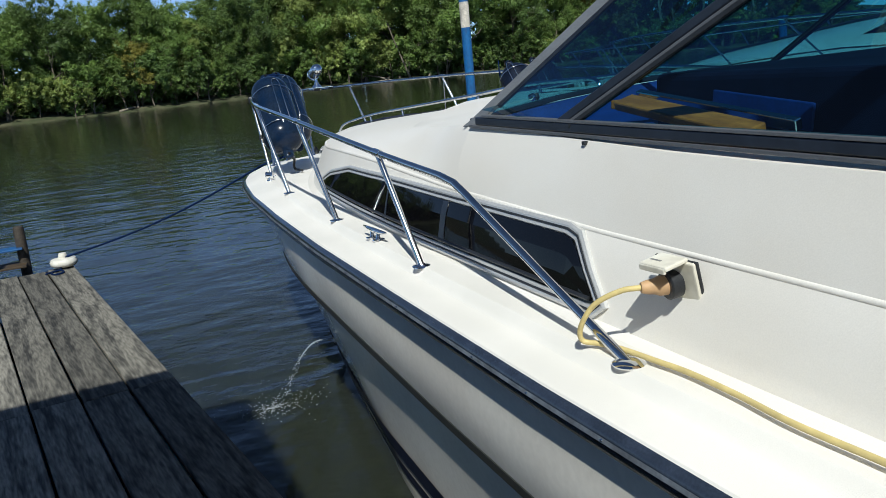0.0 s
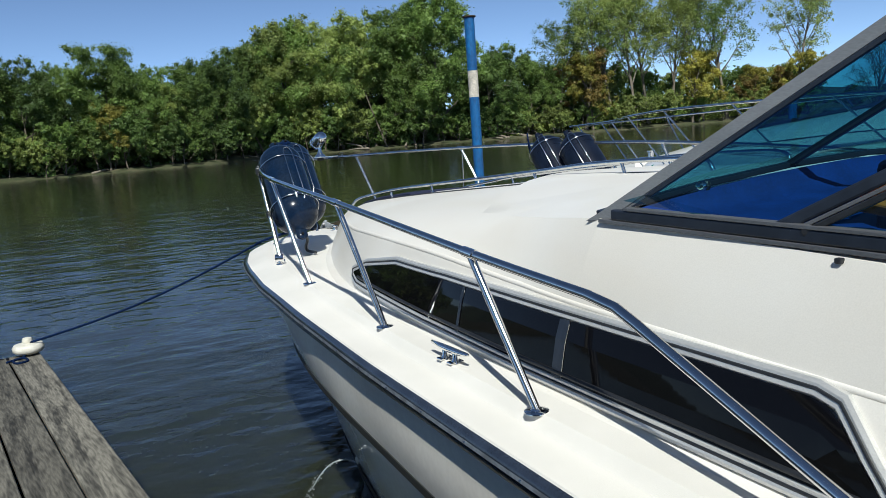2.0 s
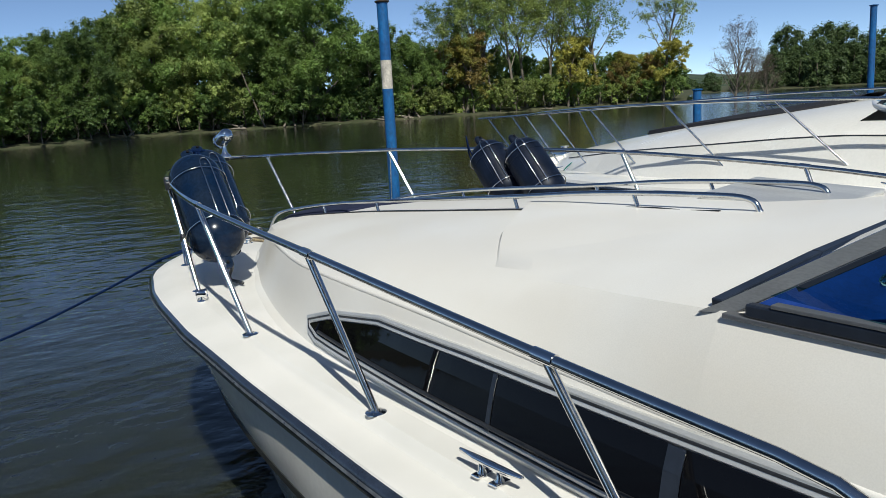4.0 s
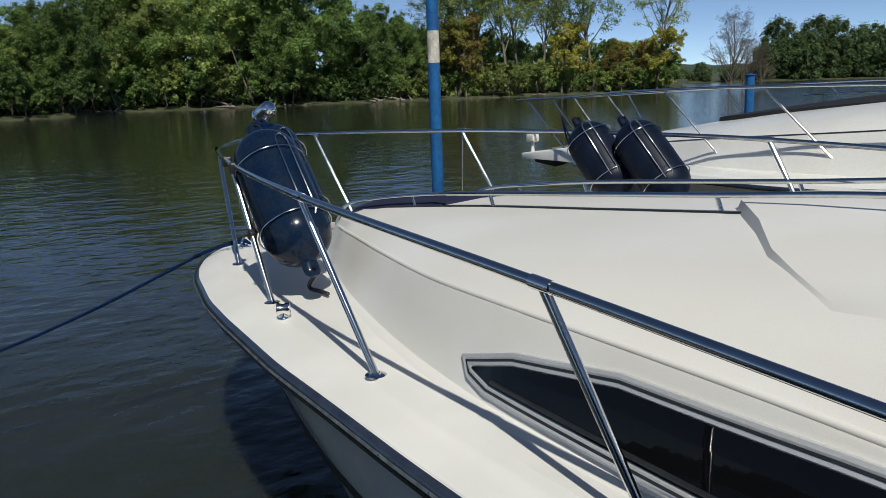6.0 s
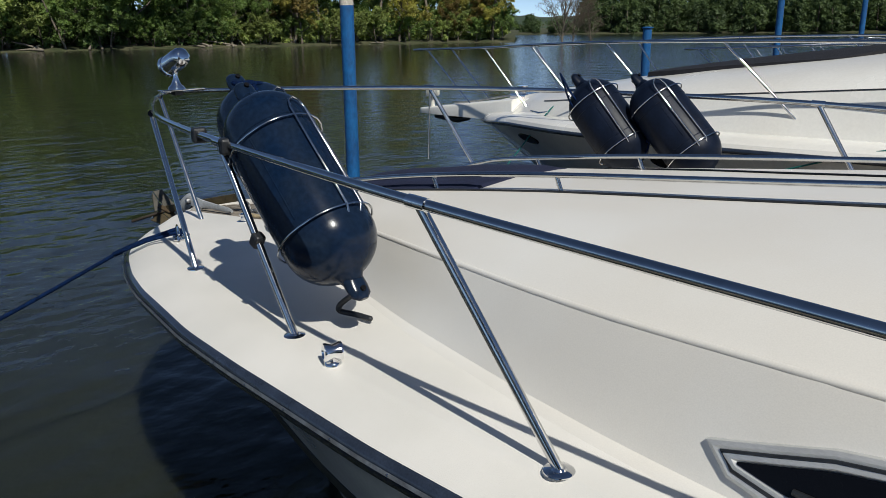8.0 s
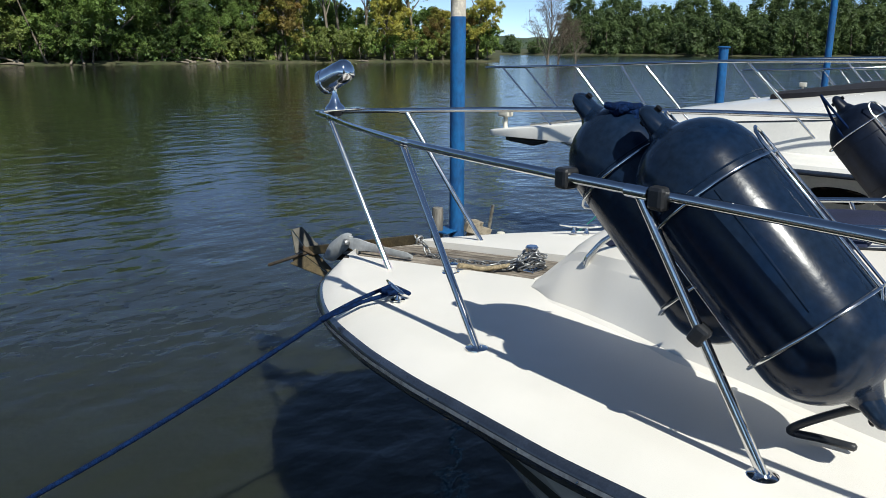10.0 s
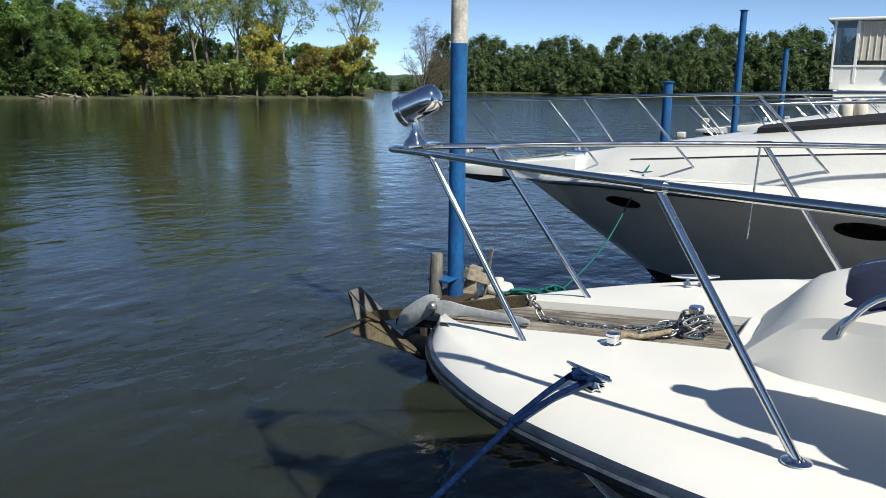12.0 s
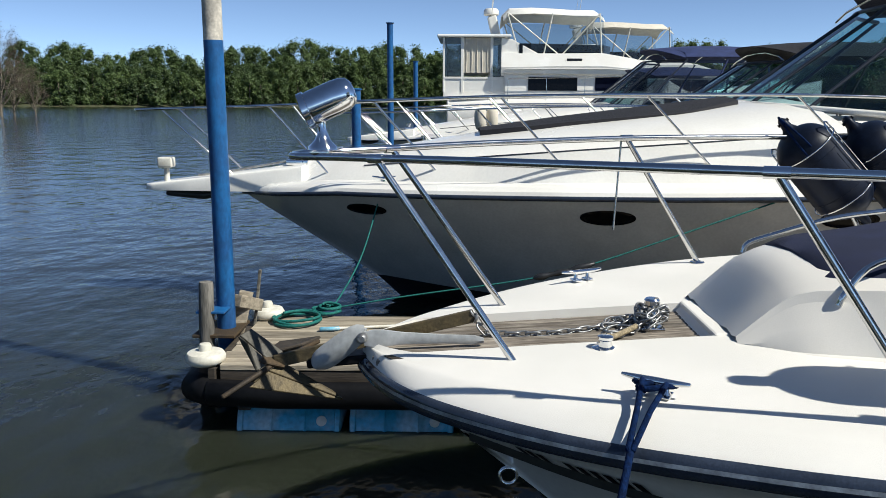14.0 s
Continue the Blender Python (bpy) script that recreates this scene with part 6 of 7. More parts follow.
# ---- flybridge yachts ----
def flybridge(x0, y0, label, canvas, k=1.0, hull_mat=WHITEGEL):
    """A flybridge yacht lying stern to the river, the stern at (x0, y0)."""
    b = empty("flybridge_yacht", label, "boat", (x0, y0, 0), "neighbouring boats")
    sec = lambda y: [(-2.05 * w, y, z) for w, z in ((0.86, -0.2), (0.95, 0.6), (1.0, 1.5), (0.97, 2.0), (0.90, 2.15))]  # noqa: E731
    rows = []
    for y, w, dz in ((0, 0.92, 0), (-2, 1, 0), (-7, 1, 0.1), (-10, 0.8, 0.35), (-12, 0.4, 0.6), (-13, 0.03, 0.8)):
        r = [Vector((x * w, yy, z + dz * z / 2)) * k for x, yy, z in sec(y)]
        rows.append(r + [Vector((-p.x, p.y, p.z)) for p in reversed(r)])
    part("hull", grid(rows, False, False), hull_mat, b, "glossy hull", smooth=40)
    part("transom", block(3.7 * k, 0.08, 2.2 * k, pose(0, 0, 1.05 * k), 0.03), hull_mat, b)
    part("main_deck", block(3.7 * k, 11 * k, 0.08, pose(0, -5.6 * k, 2.15 * k), 0.03), WHITEGEL, b)
    part("deckhouse", grid([[Vector((x, y, z)) * k for x, z in ((-1.72, 2.15), (-1.68, 3.15), (-1.4, 3.3), (1.4, 3.3), (1.68, 3.15), (1.72, 2.15))] for y in (-2.1, -4.5, -7.4)] + [[Vector((x * 0.8, -9.2, z)) * k for x, z in ((-1.72, 2.15), (-1.5, 2.3), (-1.2, 2.35), (1.2, 2.35), (1.5, 2.3), (1.72, 2.15))]]), WHITEGEL, b, "white deckhouse with a raked front", smooth=30)
    for m in (-1, 1):
        for ya, yb in ((-2.95, -4.75), (-5.4, -7.3)):
            part("window", block(0.03, abs(yb - ya) * k, 0.50 * k, pose(m * 1.715 * k, (ya + yb) / 2 * k, 2.72 * k, 0, m * -2.5, 0), 0.012), BLACKGLASS if ya > -5 else DARKIN, b, "dark saloon window")
    # flybridge: a tall side that sweeps down and forward, its groove's shadow a grey tube
    tub = []
    for y, zl, zm, zh in ((-1.95, 3.05, 3.3, 3.85), (-2.6, 3.03, 3.3, 3.80), (-4.0, 3.02, 3.35, 3.80), (-5.6, 3.0, 3.35, 3.82), (-6.8, 3.0, 3.25, 3.62), (-7.9, 2.98, 3.12, 3.28), (-8.4, 2.98, 3.05, 3.10)):
        tub.append([Vector((x, y, z)) * k for x, z in ((-1.66, zl), (-1.86, zl + 0.06), (-1.90, zm), (-1.74, zh), (-1.64, zh), (-1.52, min(zh, 3.35)), (1.52, min(zh, 3.35)), (1.64, zh), (1.74, zh), (1.90, zm), (1.86, zl + 0.06), (1.66, zl))])
    part("flybridge_tub", grid(tub), WHITEGEL, b, "white flybridge side sweeping forward", smooth=25)
    for m in (-1, 1):
        part("groove", tube([Vector((m * 1.905, y, z)) * k for y, z in ((-2.1, 3.22), (-4, 3.25), (-6, 3.24), (-7.0, 3.18))], 0.022 * k, 6), GREYHULL, b, "grey tube standing in for the shadow in a moulding groove", smooth=60)
        part("nameplate", block(0.012, 0.55 * k, 0.12 * k, pose(m * 1.845 * k, -4.6 * k, 3.56 * k, 0, m * 18, 0), 0.004), SLATE, b, "dark bar on the flybridge side")
        part("side_wing", fluke([Vector((m * 1.66, y, zz)) * k for y, zz in ((-1.95, 3.0), (-1.95, 4.36), (-2.35, 4.30), (-3.3, 3.8), (-3.3, 3.0))], 0.05), WHITEGEL, b, "white sweeping side wing")
    part("fly_screen", grid([[Vector((x, -2.6 - 3.6 * (1 - (abs(x) / 1.68) ** 3), z)) * k for z in (3.80, 4.16)] for x in (-1.68, -1.66, -1.6, -1.4, -0.8, 0, 0.8, 1.4, 1.6, 1.66, 1.68)]), BLACKGLASS, b, "dark wrap-round screen")
    for x in (-0.6, 0.6):
        part("fly_seat", block(0.7 * k, 0.5 * k, 0.75 * k, pose(x * k, -3.6 * k, 3.75 * k), 0.08, 3), WHITEGEL, b, "white flybridge seat")
    # enclosed aft deck: hard top, white framed panels with clear vinyl and a drawn curtain
    box = part("hardtop", block(3.55 * k, 2.70 * k, 0.10 * k, pose(0, -0.95 * k, 4.42 * k), 0.04, 3), WHITEGEL, b, "white hard top of the aft deck")
    for m in (-1, 1):
        for y, w in ((0.16, 0.07), (-0.52, 0.10), (-1.60, 0.10), (-2.10, 0.08)):
            part("corner_post", block(0.06 * k, w * k, 2.0 * k, pose(m * 1.58 * k, y * k, 3.40 * k), 0.012), WHITEGEL, box)
        part("lower_rail", block(0.05 * k, 2.3 * k, 0.08 * k, pose(m * 1.59 * k, -0.97 * k, 2.92 * k), 0.012), WHITEGEL, box)
        for ya, yb, z0, z1, mt, lab in ((0.12, -0.46, 2.97, 4.36, CLEARVINYL, "clear vinyl window"), (-0.58, -1.54, 3.10, 4.34, BEIGECAN, "pale drawn curtain"), (-1.66, -2.05, 2.97, 4.36, CLEARVINYL, "clear vinyl window")):
            pn = part("enclosure_panel", block(0.015, abs(yb - ya) * k, (z1 - z0) * k, pose(m * 1.56 * k, (ya + yb) / 2 * k, (z0 + z1) / 2 * k), 0.005), mt, box, lab)
            if mt is CLEARVINYL:
                pn.visible_shadow = False
        for j in range(5):
            part("curtain_fold", tube([Vector((m * 1.572, -0.66 - 0.2 * j, 3.12)) * k, Vector((m * 1.575, -0.68 - 0.19 * j, 3.7)) * k, Vector((m * 1.572, -0.66 - 0.2 * j, 4.32)) * k], 0.022 * k, 6), BEIGECAN, box)
        part("enclosure_skirt", block(0.03, 2.3 * k, 0.72 * k, pose(m * 1.57 * k, -0.97 * k, 2.52 * k), 0.01), WHITEGEL, box)
    part("enclosure_panel", block(3.0 * k, 0.02, 1.4 * k, pose(0, 0.16 * k, 3.65 * k), 0.006), CLEARVINYL, box, "clear vinyl window").visible_shadow = False
    part("enclosure_skirt", block(3.1 * k, 0.03, 0.75 * k, pose(0, 0.16 * k, 2.55 * k), 0.01), BEIGECAN, box, "white canvas skirt")
    # bimini
    rows = [[Vector((x, y, 5.42 + 0.10 * math.cos(x) + 0.05 * math.sin((y + 2.0) * -1.5) - 0.25 * (abs(x) / 1.6) ** 3 - (0.22 if y > -2.1 or y < -5.5 else 0))) * k for x in np.linspace(-1.6, 1.6, 9)] for y in (-2.0, -2.25, -3.1, -3.9, -4.7, -5.4, -5.7)]
    bm = grid(rows)
    bmesh.ops.solidify(bm, geom=bm.faces[:], thickness=0.015)
    bi = part("bimini", bm, canvas, b, "pale canvas bimini top", smooth=40)
    for m in (-1, 1):
        for ya, yb in ((-2.15, -2.6), (-2.2, -4.0), (-3.8, -3.5), (-5.5, -4.2), (-5.5, -5.6)):
            part("frame_tube", tube([Vector((m * 1.6, ya, 5.22)) * k, Vector((m * 1.65, yb, 3.8)) * k], 0.026 * k, 6), WHITEPLASTIC, bi, "white frame tube", smooth=60)
        bm = bmesh.new()
        bm.faces.new([bm.verts.new(Vector((m * 1.61, y, z)) * k) for y, z in ((-2.2, 3.85), (-2.1, 5.15), (-5.6, 5.15), (-5.8, 3.85))])
        part("vinyl_side", bm, CLEARVINYL, bi).visible_shadow = False
    part("radar_mast", join(block(0.5 * k, 0.35 * k, 1.1 * k, pose(0, -1.75 * k, 4.75 * k, -14, 0, 0), 0.06, 3)), WHITEGEL, b, "white raked radar mast")
    part("radar_dome", lathe([(0.25, 0), (0.30, 0.04), (0.30, 0.18), (0.24, 0.26), (0.05, 0.29)], 22, pose(0, -1.6 * k, 5.30 * k)), WHITEGEL, b, "white radar dome", smooth=40)
    for x, L in ((-0.5, 2.6), (0.55, 3.2)):
        part("antenna", tube([(x, -1.6 * k, 5.2 * k), (x * 1.1, -1.9 * k, 5.2 * k + L)], [0.014, 0.004], 6), WHITEPLASTIC, b, "thin white antenna", smooth=60)
    for m in (-1, 1):
        part("side_rail", tube([Vector((m * 1.9, y, 2.85 + 0.02 * abs(y))) * k for y in (-2.2, -5, -8, -11)], 0.016, 6), STEEL, b, smooth=60)
        for y in (-2.2, -3.6, -5, -6.5, -8, -9.5):
            part("rail_post", tube([Vector((m * 1.9, y, 2.1)) * k, Vector((m * 1.9, y, 2.85 + 0.02 * abs(y))) * k], 0.012, 6), STEEL, b, smooth=60)
    return b


flybridge(29.2, 0.45, "white flybridge yacht with an enclosed aft deck and pale bimini", WHITECAN, 1.03)
flybridge(37.5, -3.9, "further white flybridge yacht with a tan bimini", BEIGECAN, 1.08)

# out of view: added to shade the walkway, navy hull to limit bounce light
flybridge(-5.55, -7.7, "unseen navy flybridge yacht added to shade the walkway dock", BEIGECAN, 1.06, STRIPE)



# ---- trees ----
def leaf_cloud(centers, radii, count, size, seed, squash=0.85, core=0.16, loose=0.6):
    """Leaves as small triangles on the shells of many clumps, facing outwards, over a core of larger ones."""
    r = np.random.default_rng(seed)
    c, rd = np.asarray(centers, float), np.asarray(radii, float)
    w = rd ** 2.0
    idx = r.choice(len(c), count, p=w / w.sum())
    inner = (r.random((count, 1)) < core)
    d = r.normal(size=(count, 3))
    d /= np.linalg.norm(d, axis=1)[:, None]
    k = np.where(inner, 0.1 + 0.5 * r.random((count, 1)), np.minimum(1.2, np.abs(r.normal(0.72, 0.30, (count, 1)))))
    p = c[idx] + d * rd[idx][:, None] * k * np.array([1, 1, squash])
    n = d * 0.7 + r.normal(size=(count, 3)) * loose + np.array([0.0, 0.0, 0.6])
    n /= np.linalg.norm(n, axis=1)[:, None]
    a = np.cross(n, r.normal(size=(count, 3)))
    a /= np.linalg.norm(a, axis=1)[:, None]
    b = np.cross(n, a)
    s = size * (0.55 + 0.9 * r.random((count, 1))) * np.where(inner, 2.4, 1.0)
    v = np.stack([p - a * s - b * s * 0.5, p + a * s - b * s * 0.5, p + b * s * 1.1 + a * s * (r.random((count, 1)) - 0.5)], 1).reshape(-1, 3)
    return v, np.arange(count * 3).reshape(-1, 3)


def cloud_mesh(name, v, f, material):
    me = bpy.data.meshes.new(name)
    me.vertices.add(len(v)), me.vertices.foreach_set("co", v.astype(np.float32).ravel())
    me.loops.add(f.size), me.loops.foreach_set("vertex_index", f.astype(np.int32).ravel())
    me.polygons.add(len(f)), me.polygons.foreach_set("loop_start", np.arange(0, f.size, f.shape[1], dtype=np.int32))
    me.update()
    me.validate()
    me.materials.append(material)
    return me


def branches(h, seed, lean=0.05, spread=0.34, first=0.3, limbs=9, rise=0.0):
    """Polylines of a trunk and its limbs with radii, and the limb tips for the leaves."""
    r = random.Random(seed)
    lx, ly = r.uniform(-lean, lean), r.uniform(-lean, lean)
    trunk = [Vector((lx * h * t + 0.25 * math.sin(t * 5 + seed), ly * h * t + 0.25 * math.cos(t * 4 + seed) - 0.25, h * 0.93 * t - 0.5 * (t == 0))) for t in np.linspace(0, 1, 9)]
    base = 0.013 * h + 0.05
    lines = [(trunk, [base * (1.25 if i == 0 else 1) * (1 - 0.88 * i / 8) for i in range(9)])]
    tips = [(trunk[-1], 0.10 * h), (trunk[-2], 0.12 * h)]
    for k in range(limbs):
        t = first + (0.97 - first) * (k + r.random() * 0.7) / limbs
        i = min(7, int(t * 8))
        p = trunk[i].lerp(trunk[i + 1], t * 8 - i)
        a = k * 2.4 + r.uniform(-0.5, 0.5)
        L = h * spread * (1.05 - 0.62 * t) * r.uniform(0.75, 1.2)
        out = Vector((math.cos(a), math.sin(a), r.uniform(0.5, 1.0) + rise))
        q = [p, p + out * L * 0.35, p + out * L * 0.7 + Vector((0, 0, L * 0.12)), p + out * L * 0.95 + Vector((0, 0, L * 0.28))]
        rr = base * (1 - 0.8 * t) * 0.55
        lines.append((q, [rr, rr * 0.7, rr * 0.45, rr * 0.15]))
        tips += [(q[3], 0.062 * h * r.uniform(0.6, 1.2)), (q[2], 0.055 * h * r.uniform(0.6, 1.2))]
        for j in range(6):
            s = q[1 + j % 2].lerp(q[2 + j % 2], r.random())
            o = Vector((math.cos(a + r.uniform(-1.4, 1.4)), math.sin(a + r.uniform(-1.4, 1.4)), r.uniform(-0.1, 0.9))) * L * r.uniform(0.3, 0.5)
            lines.append(([s, s + o * 0.6, s + o], [rr * 0.4, rr * 0.25, rr * 0.08]))
            tips.append((s + o, 0.055 * h * r.uniform(0.5, 1.3)))
    return lines, tips


def wood_mesh(lines, seg=5):
    vs, fs = [], []
    for pts, rs in lines:
        o = len(vs)
        for i, (p, r) in enumerate(zip(pts, rs)):
            d = (pts[min(i + 1, len(pts) - 1)] - pts[max(i - 1, 0)]).normalized()
            u = d.orthogonal().normalized()
            w = d.cross(u)
            vs += [p + (u * math.cos(a) + w * math.sin(a)) * r for a in (2 * math.pi * k / seg for k in range(seg))]
        for i in range(len(pts) - 1):
            fs += [(o + i * seg + k, o + i * seg + (k + 1) % seg, o + (i + 1) * seg + (k + 1) % seg, o + (i + 1) * seg + k) for k in range(seg)]
    me = bpy.data.meshes.new("trunk")
    me.from_pydata([tuple(v) for v in vs], [], fs)
    me.materials.append(BARK)
    for p in me.polygons:
        p.use_smooth = True
    return me


def tree_kind(h, seed, material, leaves, size, label, category="tree", core=0.16, fat=1.0, bark=None, **kw):
    """A prototype: trunk with limbs and a crown of loose leaves, at the origin."""
    t = tagged(new("tree" if category == "tree" else "shrub"), label, category, "river bank trees")
    lines, tips = branches(h, seed, **kw)
    tr = new("trunk", wood_mesh(lines, 5 if category == "tree" else 3))
    if bark:
        tr.data.materials[0] = bark
    tr.parent = t
    tips = [(p, q) for p, q in tips if p.z > 0.3]
    c, rad = [], []
    rr = random.Random(seed)
    for p, q in tips:
        q = max(0.25, q * fat)
        c.append(tuple(p)), rad.append(q)
        for _ in range(3):
            o = Vector((rr.gauss(0, 1), rr.gauss(0, 1), rr.gauss(0, 0.9))) * q * 0.6
            if (p + o).z > 0.2:
                c.append(tuple(p + o)), rad.append(q * rr.uniform(0.35, 0.75))
    v, f = leaf_cloud(c, rad, leaves, size, seed, core=core)
    cr = new("crown", cloud_mesh("crown", v, f, material))
    cr.parent = t
    return t


ROUND = [tree_kind(15, 11, LEAF, 48000, 0.084, "broad green river bank tree in full leaf", fat=1.35, limbs=16, first=0.08, spread=0.40),
         tree_kind(15, 12, LEAFD, 48000, 0.084, "dark green spreading tree on the bank", fat=1.35, limbs=17, first=0.07, spread=0.42),
         tree_kind(15, 13, LEAFM, 48000, 0.084, "green maple with an uneven crown", fat=1.3, limbs=15, first=0.10, spread=0.36),
         tree_kind(15, 14, LEAF, 48000, 0.084, "dense green tree on the bank", fat=1.35, limbs=18, first=0.06, spread=0.38)]
BEHIND = [tree_kind(15, 15, LEAFD, 10000, 0.18, "dark green tree deeper in the wood", fat=1.5, limbs=12, first=0.08, spread=0.42),
          tree_kind(15, 16, LEAF, 10000, 0.18, "green tree deeper in the wood", fat=1.5, limbs=13, first=0.08, spread=0.40),
          tree_kind(15, 17, LEAFM, 10000, 0.17, "light green tree deeper in the wood", fat=1.4, limbs=13, first=0.08, spread=0.40)]
OPEN = [tree_kind(22, 21, LEAFM, 15000, 0.105, "tall open cottonwood with bare limbs showing", core=0.03, fat=0.85, bark=PALEBARK, limbs=17, first=0.30, spread=0.25, lean=0.10, rise=0.8),
        tree_kind(22, 22, LEAFM, 13000, 0.105, "tall thin cottonwood with yellowing leaves", core=0.03, fat=0.80, bark=PALEBARK, limbs=16, first=0.32, spread=0.25, lean=0.12, rise=0.8),
        tree_kind(22, 23, LEAF, 15000, 0.105, "tall cottonwood with sparse green leaves", core=0.03, fat=0.85, bark=PALEBARK, limbs=17, first=0.28, spread=0.24, lean=0.08, rise=0.7)]
YELLOW = [tree_kind(9, 31, LEAFY, 12000, 0.085, "small yellowing tree at the water's edge", core=0.1, limbs=11, first=0.12, spread=0.36, lean=0.1),
          tree_kind(9, 32, LEAFR, 11000, 0.085, "small rusty brown tree at the water's edge", core=0.1, limbs=10, first=0.15, spread=0.34, lean=0.1)]
BUSH = [tree_kind(5, 41, LEAFD, 7500, 0.085, "dense dark shrub on the bank", "shrub", fat=1.5, limbs=12, first=0.02, spread=0.55),
        tree_kind(5, 42, LEAF, 7500, 0.085, "green willow shrub on the bank", "shrub", fat=1.5, limbs=12, first=0.02, spread=0.6),
        tree_kind(5, 43, LEAFM, 7500, 0.085, "yellow green shrub on the bank", "shrub", fat=1.5, limbs=11, first=0.02, spread=0.55)]
BARE = tree_kind(11, 51, LEAFB, 9000, 0.05, "nearly leafless brown tree standing in the shallows", core=0.0, fat=0.9, limbs=40, first=0.06, spread=0.30, rise=0.7)

shore = smooth_path([(x, y, 0) for x, y in NEAR_SHORE], 30)
cum = [0.0]
for a, b in zip(shore, shore[1:]):
    cum.append(cum[-1] + (b - a).length)


def bearing_spot(deg, back):
    """The place on the near bank seen at a compass turn from the bow (to starboard), set back from the water."""
    o = Vector((-2.7, -5.0, 0))
    best = min(shore, key=lambda p: abs(math.degrees(math.atan2(p.x - o.x, p.y - o.y)) - deg))
    away = Vector((best.x - o.x, best.y - o.y, 0)).normalized()
    return best + away * back


used = set()


def put(proto, deg, back, h, base, rngp, dz=0.4):
    p = bearing_spot(deg, back)
    s = h / base
    m = pose(p.x, p.y, dz if back > 0.4 else 0.05, 0, 0, rngp.uniform(0, 360))
    if proto not in used:
        used.add(proto)
        proto.scale = (s, s, s)
        proto.matrix_basis = m @ Matrix.Diagonal((s, s, s, 1))
        return proto
    c = copy_thing(proto, m)
    c.scale = (s, s, s)
    return c


rp = random.Random(77)
# front rank of round trees: turn from the bow, height
for deg, h in ((-22, 10), (-16, 10), (-11, 10.5), (-7, 11), (-3.5, 10), (0, 10), (2.2, 11), (4.6, 11.5), (6.6, 10.5), (8.4, 8.5), (10.2, 10.5), (12.2, 10.5), (14.4, 14.5), (16.4, 17), (18.6, 15.5), (20.8, 16.5), (23.0, 15.5), (25.2, 17.5), (27.2, 18.5), (31.2, 11), (33.0, 11), (34.6, 10)):
    put(rp.choice(ROUND) if deg > 8 else rp.choice((ROUND[1], ROUND[3], ROUND[0])), deg + rp.uniform(-0.4, 0.4), rp.uniform(3, 7), h * rp.uniform(0.96, 1.06), 15, rp)
# second rank closes the gaps
for deg in np.arange(-24, 28.6, 2.0):
    put(rp.choice(BEHIND[:2]), float(deg) + rp.uniform(-0.8, 0.8), rp.uniform(13, 22), rp.uniform(8, 10.5) if deg < 13 else rp.uniform(10, 14), 15, rp)
for deg in np.arange(30.2, 53.5, 1.4):
    put(rp.choice(BEHIND[1:]), float(deg) + rp.uniform(-0.5, 0.5), rp.uniform(9, 24), rp.uniform(7, 9) if deg < 35 else rp.uniform(9.0, 11.5) if deg < 42 else rp.uniform(7.2, 9.0), 15, rp)
# tall open cottonwoods
for deg, h, k in ((36.6, 16, 2), (38.6, 19, 0), (40.2, 20, 2), (41.7, 21, 0), (42.9, 21, 1), (44.6, 20, 0), (46.2, 21, 1), (47.9, 21, 2), (52.1, 19.5, 1)):
    put(OPEN[k], deg, rp.uniform(1.5, 4), h, 22, rp)
for deg, h, k in ((4.5, 7, 0), (38.2, 11, 1), (39.0, 11, 0), (45.6, 11, 0), (46.4, 9, 0), (49.9, 8, 0), (52.3, 9.5, 0), (51.4, 7, 1), (49.2, 6, 1)):
    put(YELLOW[k], deg, rp.uniform(1, 3), h, 9, rp)
for deg in np.arange(-24, 52.8, 1.3):
    put(rp.choice(BUSH) if deg < 32 else rp.choice(BUSH[1:]), float(deg) + rp.uniform(-0.4, 0.4), rp.uniform(0.5, 2.4), rp.uniform(3.0, 5.8) * (1.0 if deg < 30 else 0.85), 5, rp)
BARE.matrix_basis = pose(95.5, 58.6, -0.1, 0, 0, 40) @ Matrix.Diagonal((0.90, 0.90, 0.90, 1))
BARE.scale = (0.90, 0.90, 0.90)
for bx, by, bs, turn in ((99.5, 59.0, 0.62, 120), (102.5, 58.0, 0.55, 250)):
    copy_thing(BARE, pose(bx, by, -0.1, 0, 0, turn)).scale = (bs, bs, bs)
# undergrowth that closes the wood below the crowns
ru = np.random.default_rng(4)
for first, last, number, leafage, words in ((-26, 33, 125000, LEAFD, "dark tangled undergrowth below the bank trees"), (33, 53, 50000, LEAFM, "sunlit green undergrowth below the cottonwoods")):
  uc, ur = [], []
  for deg in np.arange(first, last, 0.18):
      for back in (4, 9, 16, 26):
          p = bearing_spot(float(deg), back + ru.uniform(-2, 2))
          uc.append((p.x + ru.uniform(-0.8, 0.8), p.y + ru.uniform(-0.8, 0.8), 0.5 + ru.uniform(0, 1.0) * (2.2 + back * 0.17)))
          ur.append(ru.uniform(0.5, 1.3))
  v, f = leaf_cloud(uc, ur, number, 0.20, 6, 0.8)
  tagged(new("undergrowth", cloud_mesh("undergrowth", v, f, leafage)), words, "undergrowth", kind="stuff")
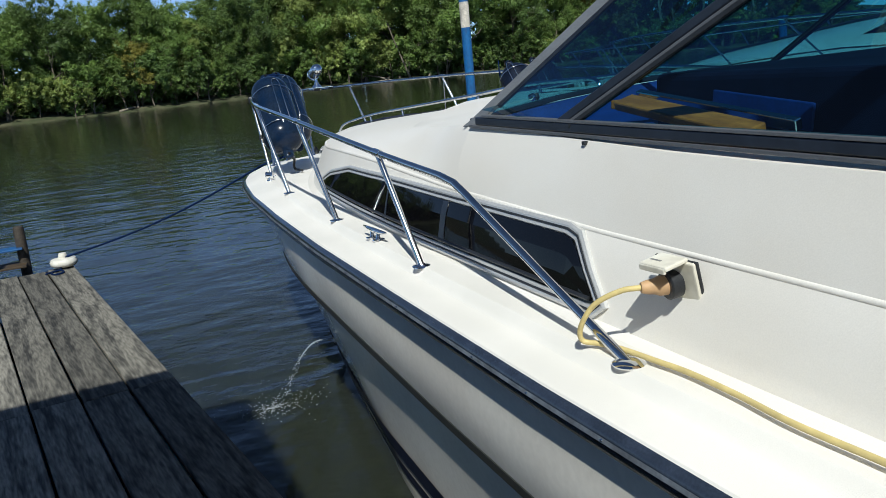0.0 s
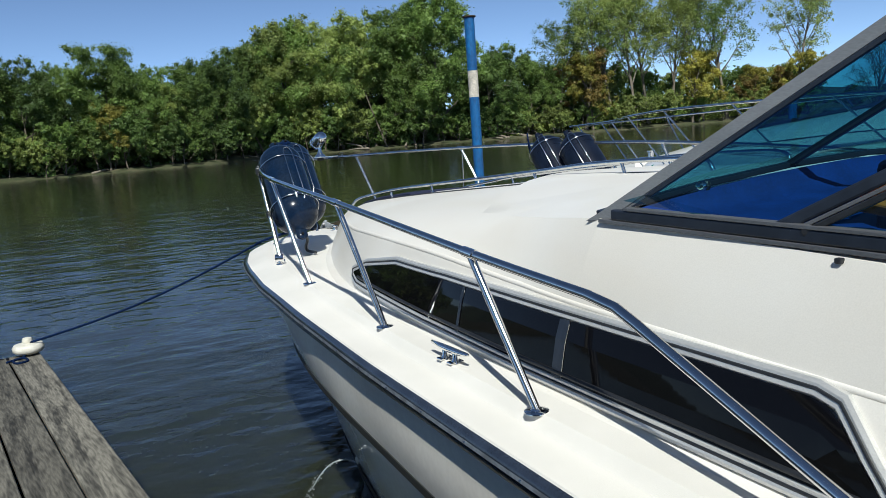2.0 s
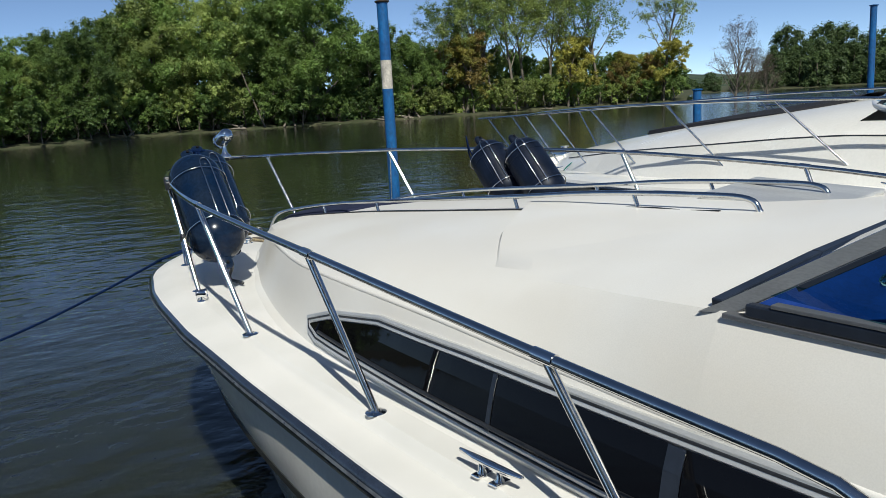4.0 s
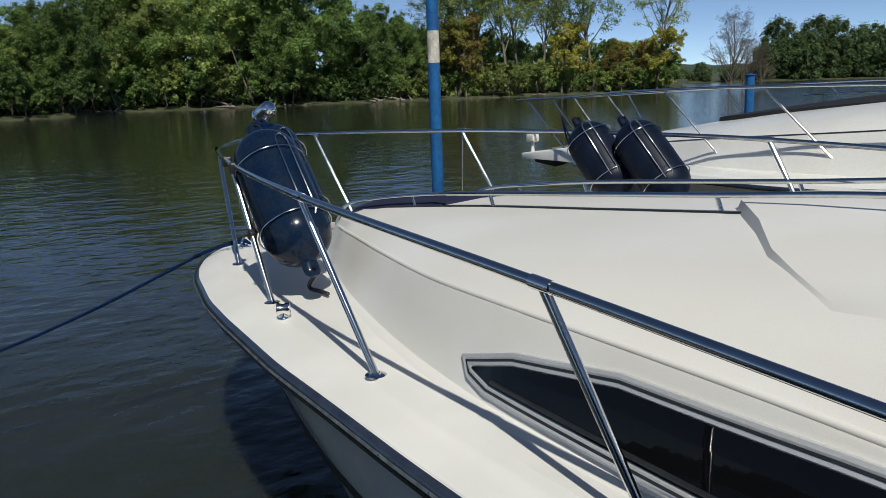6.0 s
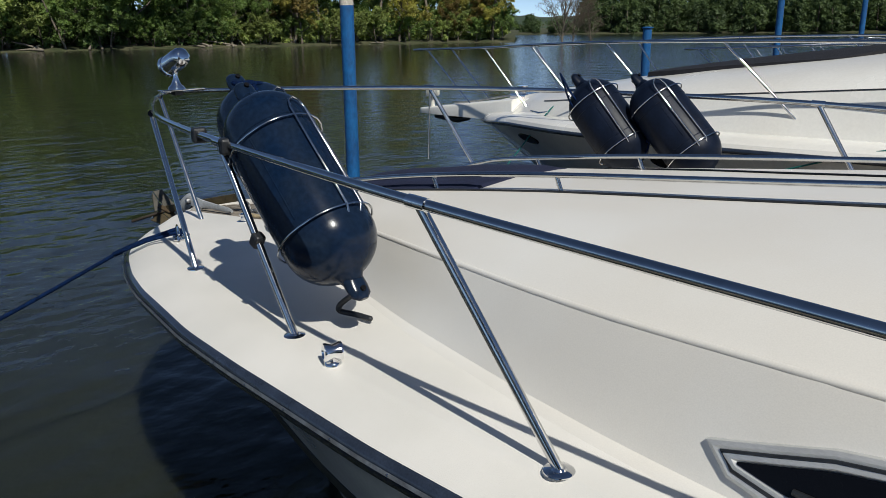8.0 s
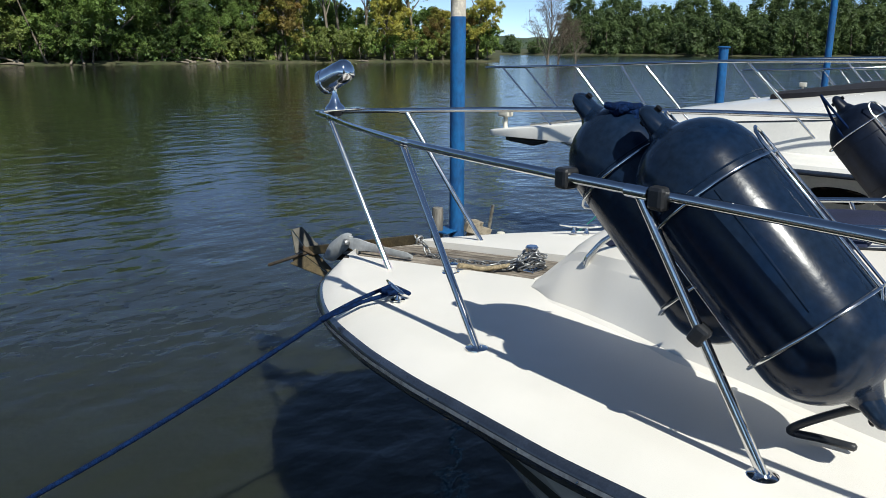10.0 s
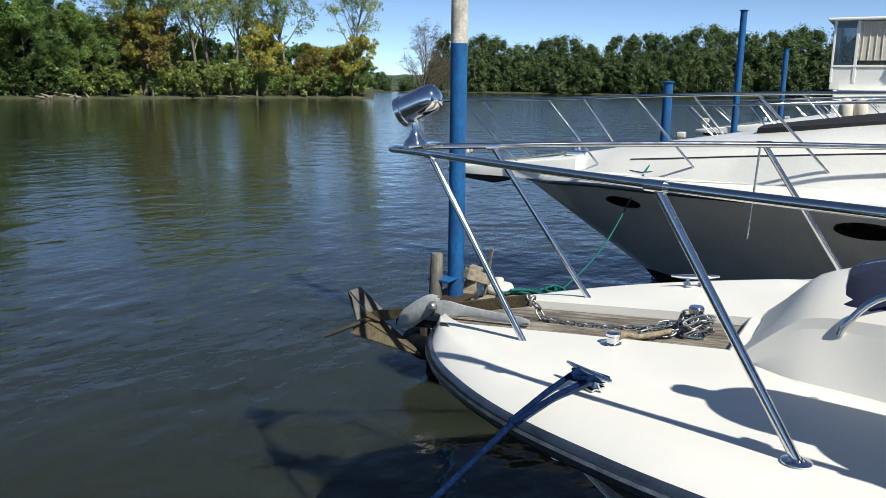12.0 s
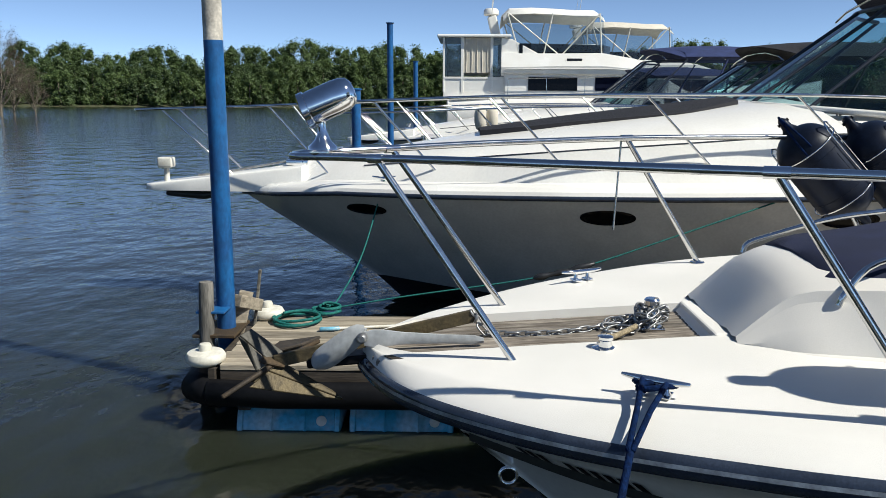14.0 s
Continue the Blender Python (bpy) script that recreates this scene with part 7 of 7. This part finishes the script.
# fallen trunks and roots at the water's edge
for k in range(18):
    deg = rp.choice((4, 13.6, 15.4, 22, 24.5, 26, 32.5, 33.6, 34.4, 44)) + rp.uniform(-1.0, 1.0)
    p = bearing_spot(deg, rp.uniform(-0.4, 0.8))
    L, a = rp.uniform(1.5, 5), rp.uniform(0, 3.14)
    d = Vector((math.cos(a), math.sin(a), rp.uniform(0.0, 0.35))) * L
    tagged(part("driftwood", tube([p + Vector((0, 0, 0.15)), p + d * 0.5 + Vector((0, 0, 0.25)), p + d + Vector((0, 0, 0.15))], [0.16, 0.12, 0.05], 7, True), LOGS, smooth=60), "bleached fallen trunk on the bank", "driftwood", "driftwood on the bank")
for deg in (14.9, 24.0):
    p = bearing_spot(deg, 1.0)
    tagged(part("leaning_trunk", tube([p, p + Vector((-0.9, 0.2, 2.6)), p + Vector((-2.1, 0.3, 6.2)), p + Vector((-2.9, 0.4, 9))], [0.15, 0.12, 0.09, 0.04], 7, True), PALEBARK, smooth=60), "pale dead trunk leaning over the bank", "tree", "river bank trees")

# distant woods across the river, in one object
far = smooth_path([(x, y, 0) for x, y in FAR_SHORE], 36)
rf = np.random.default_rng(8)
cs, rs, stems = [], [], []
for back, hh, gap in ((4, 12, 5.2), (13, 18, 6.2), (27, 23, 7.0)):
    run = 0.0
    for a, b in zip(far, far[1:]):
        run += (b - a).length
        if run < gap or b.y < -130:
            continue
        run = 0.0
        o = Vector((b.x, b.y, 0)).normalized()
        q = b + o * (back + rf.uniform(-3, 3)) + Vector((rf.uniform(-2, 2), rf.uniform(-2, 2), 0))
        h = hh * rf.uniform(0.74, 1.05) * (1 + 0.07 * math.sin(b.y * 0.05))
        if math.atan2(b.x + 2.8, b.y + 1.5) < radians(59.5):
            h *= 0.30
        stems.append(([q, q + Vector((rf.uniform(-1, 1), rf.uniform(-1, 1), h * 0.8))], [0.3, 0.1]))
        wide = h * rf.uniform(0.27, 0.36)
        for j in range(34):
            t = (j + rf.uniform(0, 1)) / 34
            az = j * 2.4 + rf.uniform(-0.5, 0.5)
            w = wide * math.sqrt(max(0.0, 1 - ((t - 0.40) / 0.64) ** 2)) * rf.uniform(0.65, 1.0)
            cs.append((q.x + w * math.cos(az), q.y + w * math.sin(az), h * (0.12 + 0.78 * t)))
            rs.append(h * rf.uniform(0.085, 0.125))
        for j in range(4):
            cs.append((q.x + rf.uniform(-3, 3), q.y + rf.uniform(-3, 3), rf.uniform(0.8, 4.0)))
            rs.append(rf.uniform(1.4, 2.4))
        cs.append((q.x + o.x * 2, q.y + o.y * 2, h * 0.55)), rs.append(h * 0.22)
        cs.append((q.x + o.x * 3, q.y + o.y * 3, h * 0.25)), rs.append(h * 0.24)
v, f = leaf_cloud(cs, rs, 900000, 0.25, 5, 0.9, core=0.20, loose=0.55)
woods = tagged(new("far_woods", cloud_mesh("far_woods", v, f, LEAFFAR)), "distant green woods along the far bank", "woods", kind="stuff")
tr = new("far_trunks", wood_mesh(stems, 5))
tr.parent = woods

# low wooded ridge on the horizon, closing the gaps between the trees
rows = [[], [], []]
for deg in np.arange(-75, 150, 0.7):
    a = radians(float(deg))
    o = Vector((math.sin(a), math.cos(a), 0))
    h = 19 + 5 * math.sin(deg * 0.21) + 3 * math.sin(deg * 0.83 + 1) + 1.2 * math.sin(deg * 3.1) + 0.7 * math.sin(deg * 7.7)
    for r, (d, z) in zip(rows, ((880, -1), (900, h * 0.6), (960, h))):
        r.append(o * d + Vector((0, 0, z)))
tagged(part("backdrop_hill", grid(rows), HILL, smooth=60), "low blue-green wooded ridge on the horizon", "hill", kind="structure")
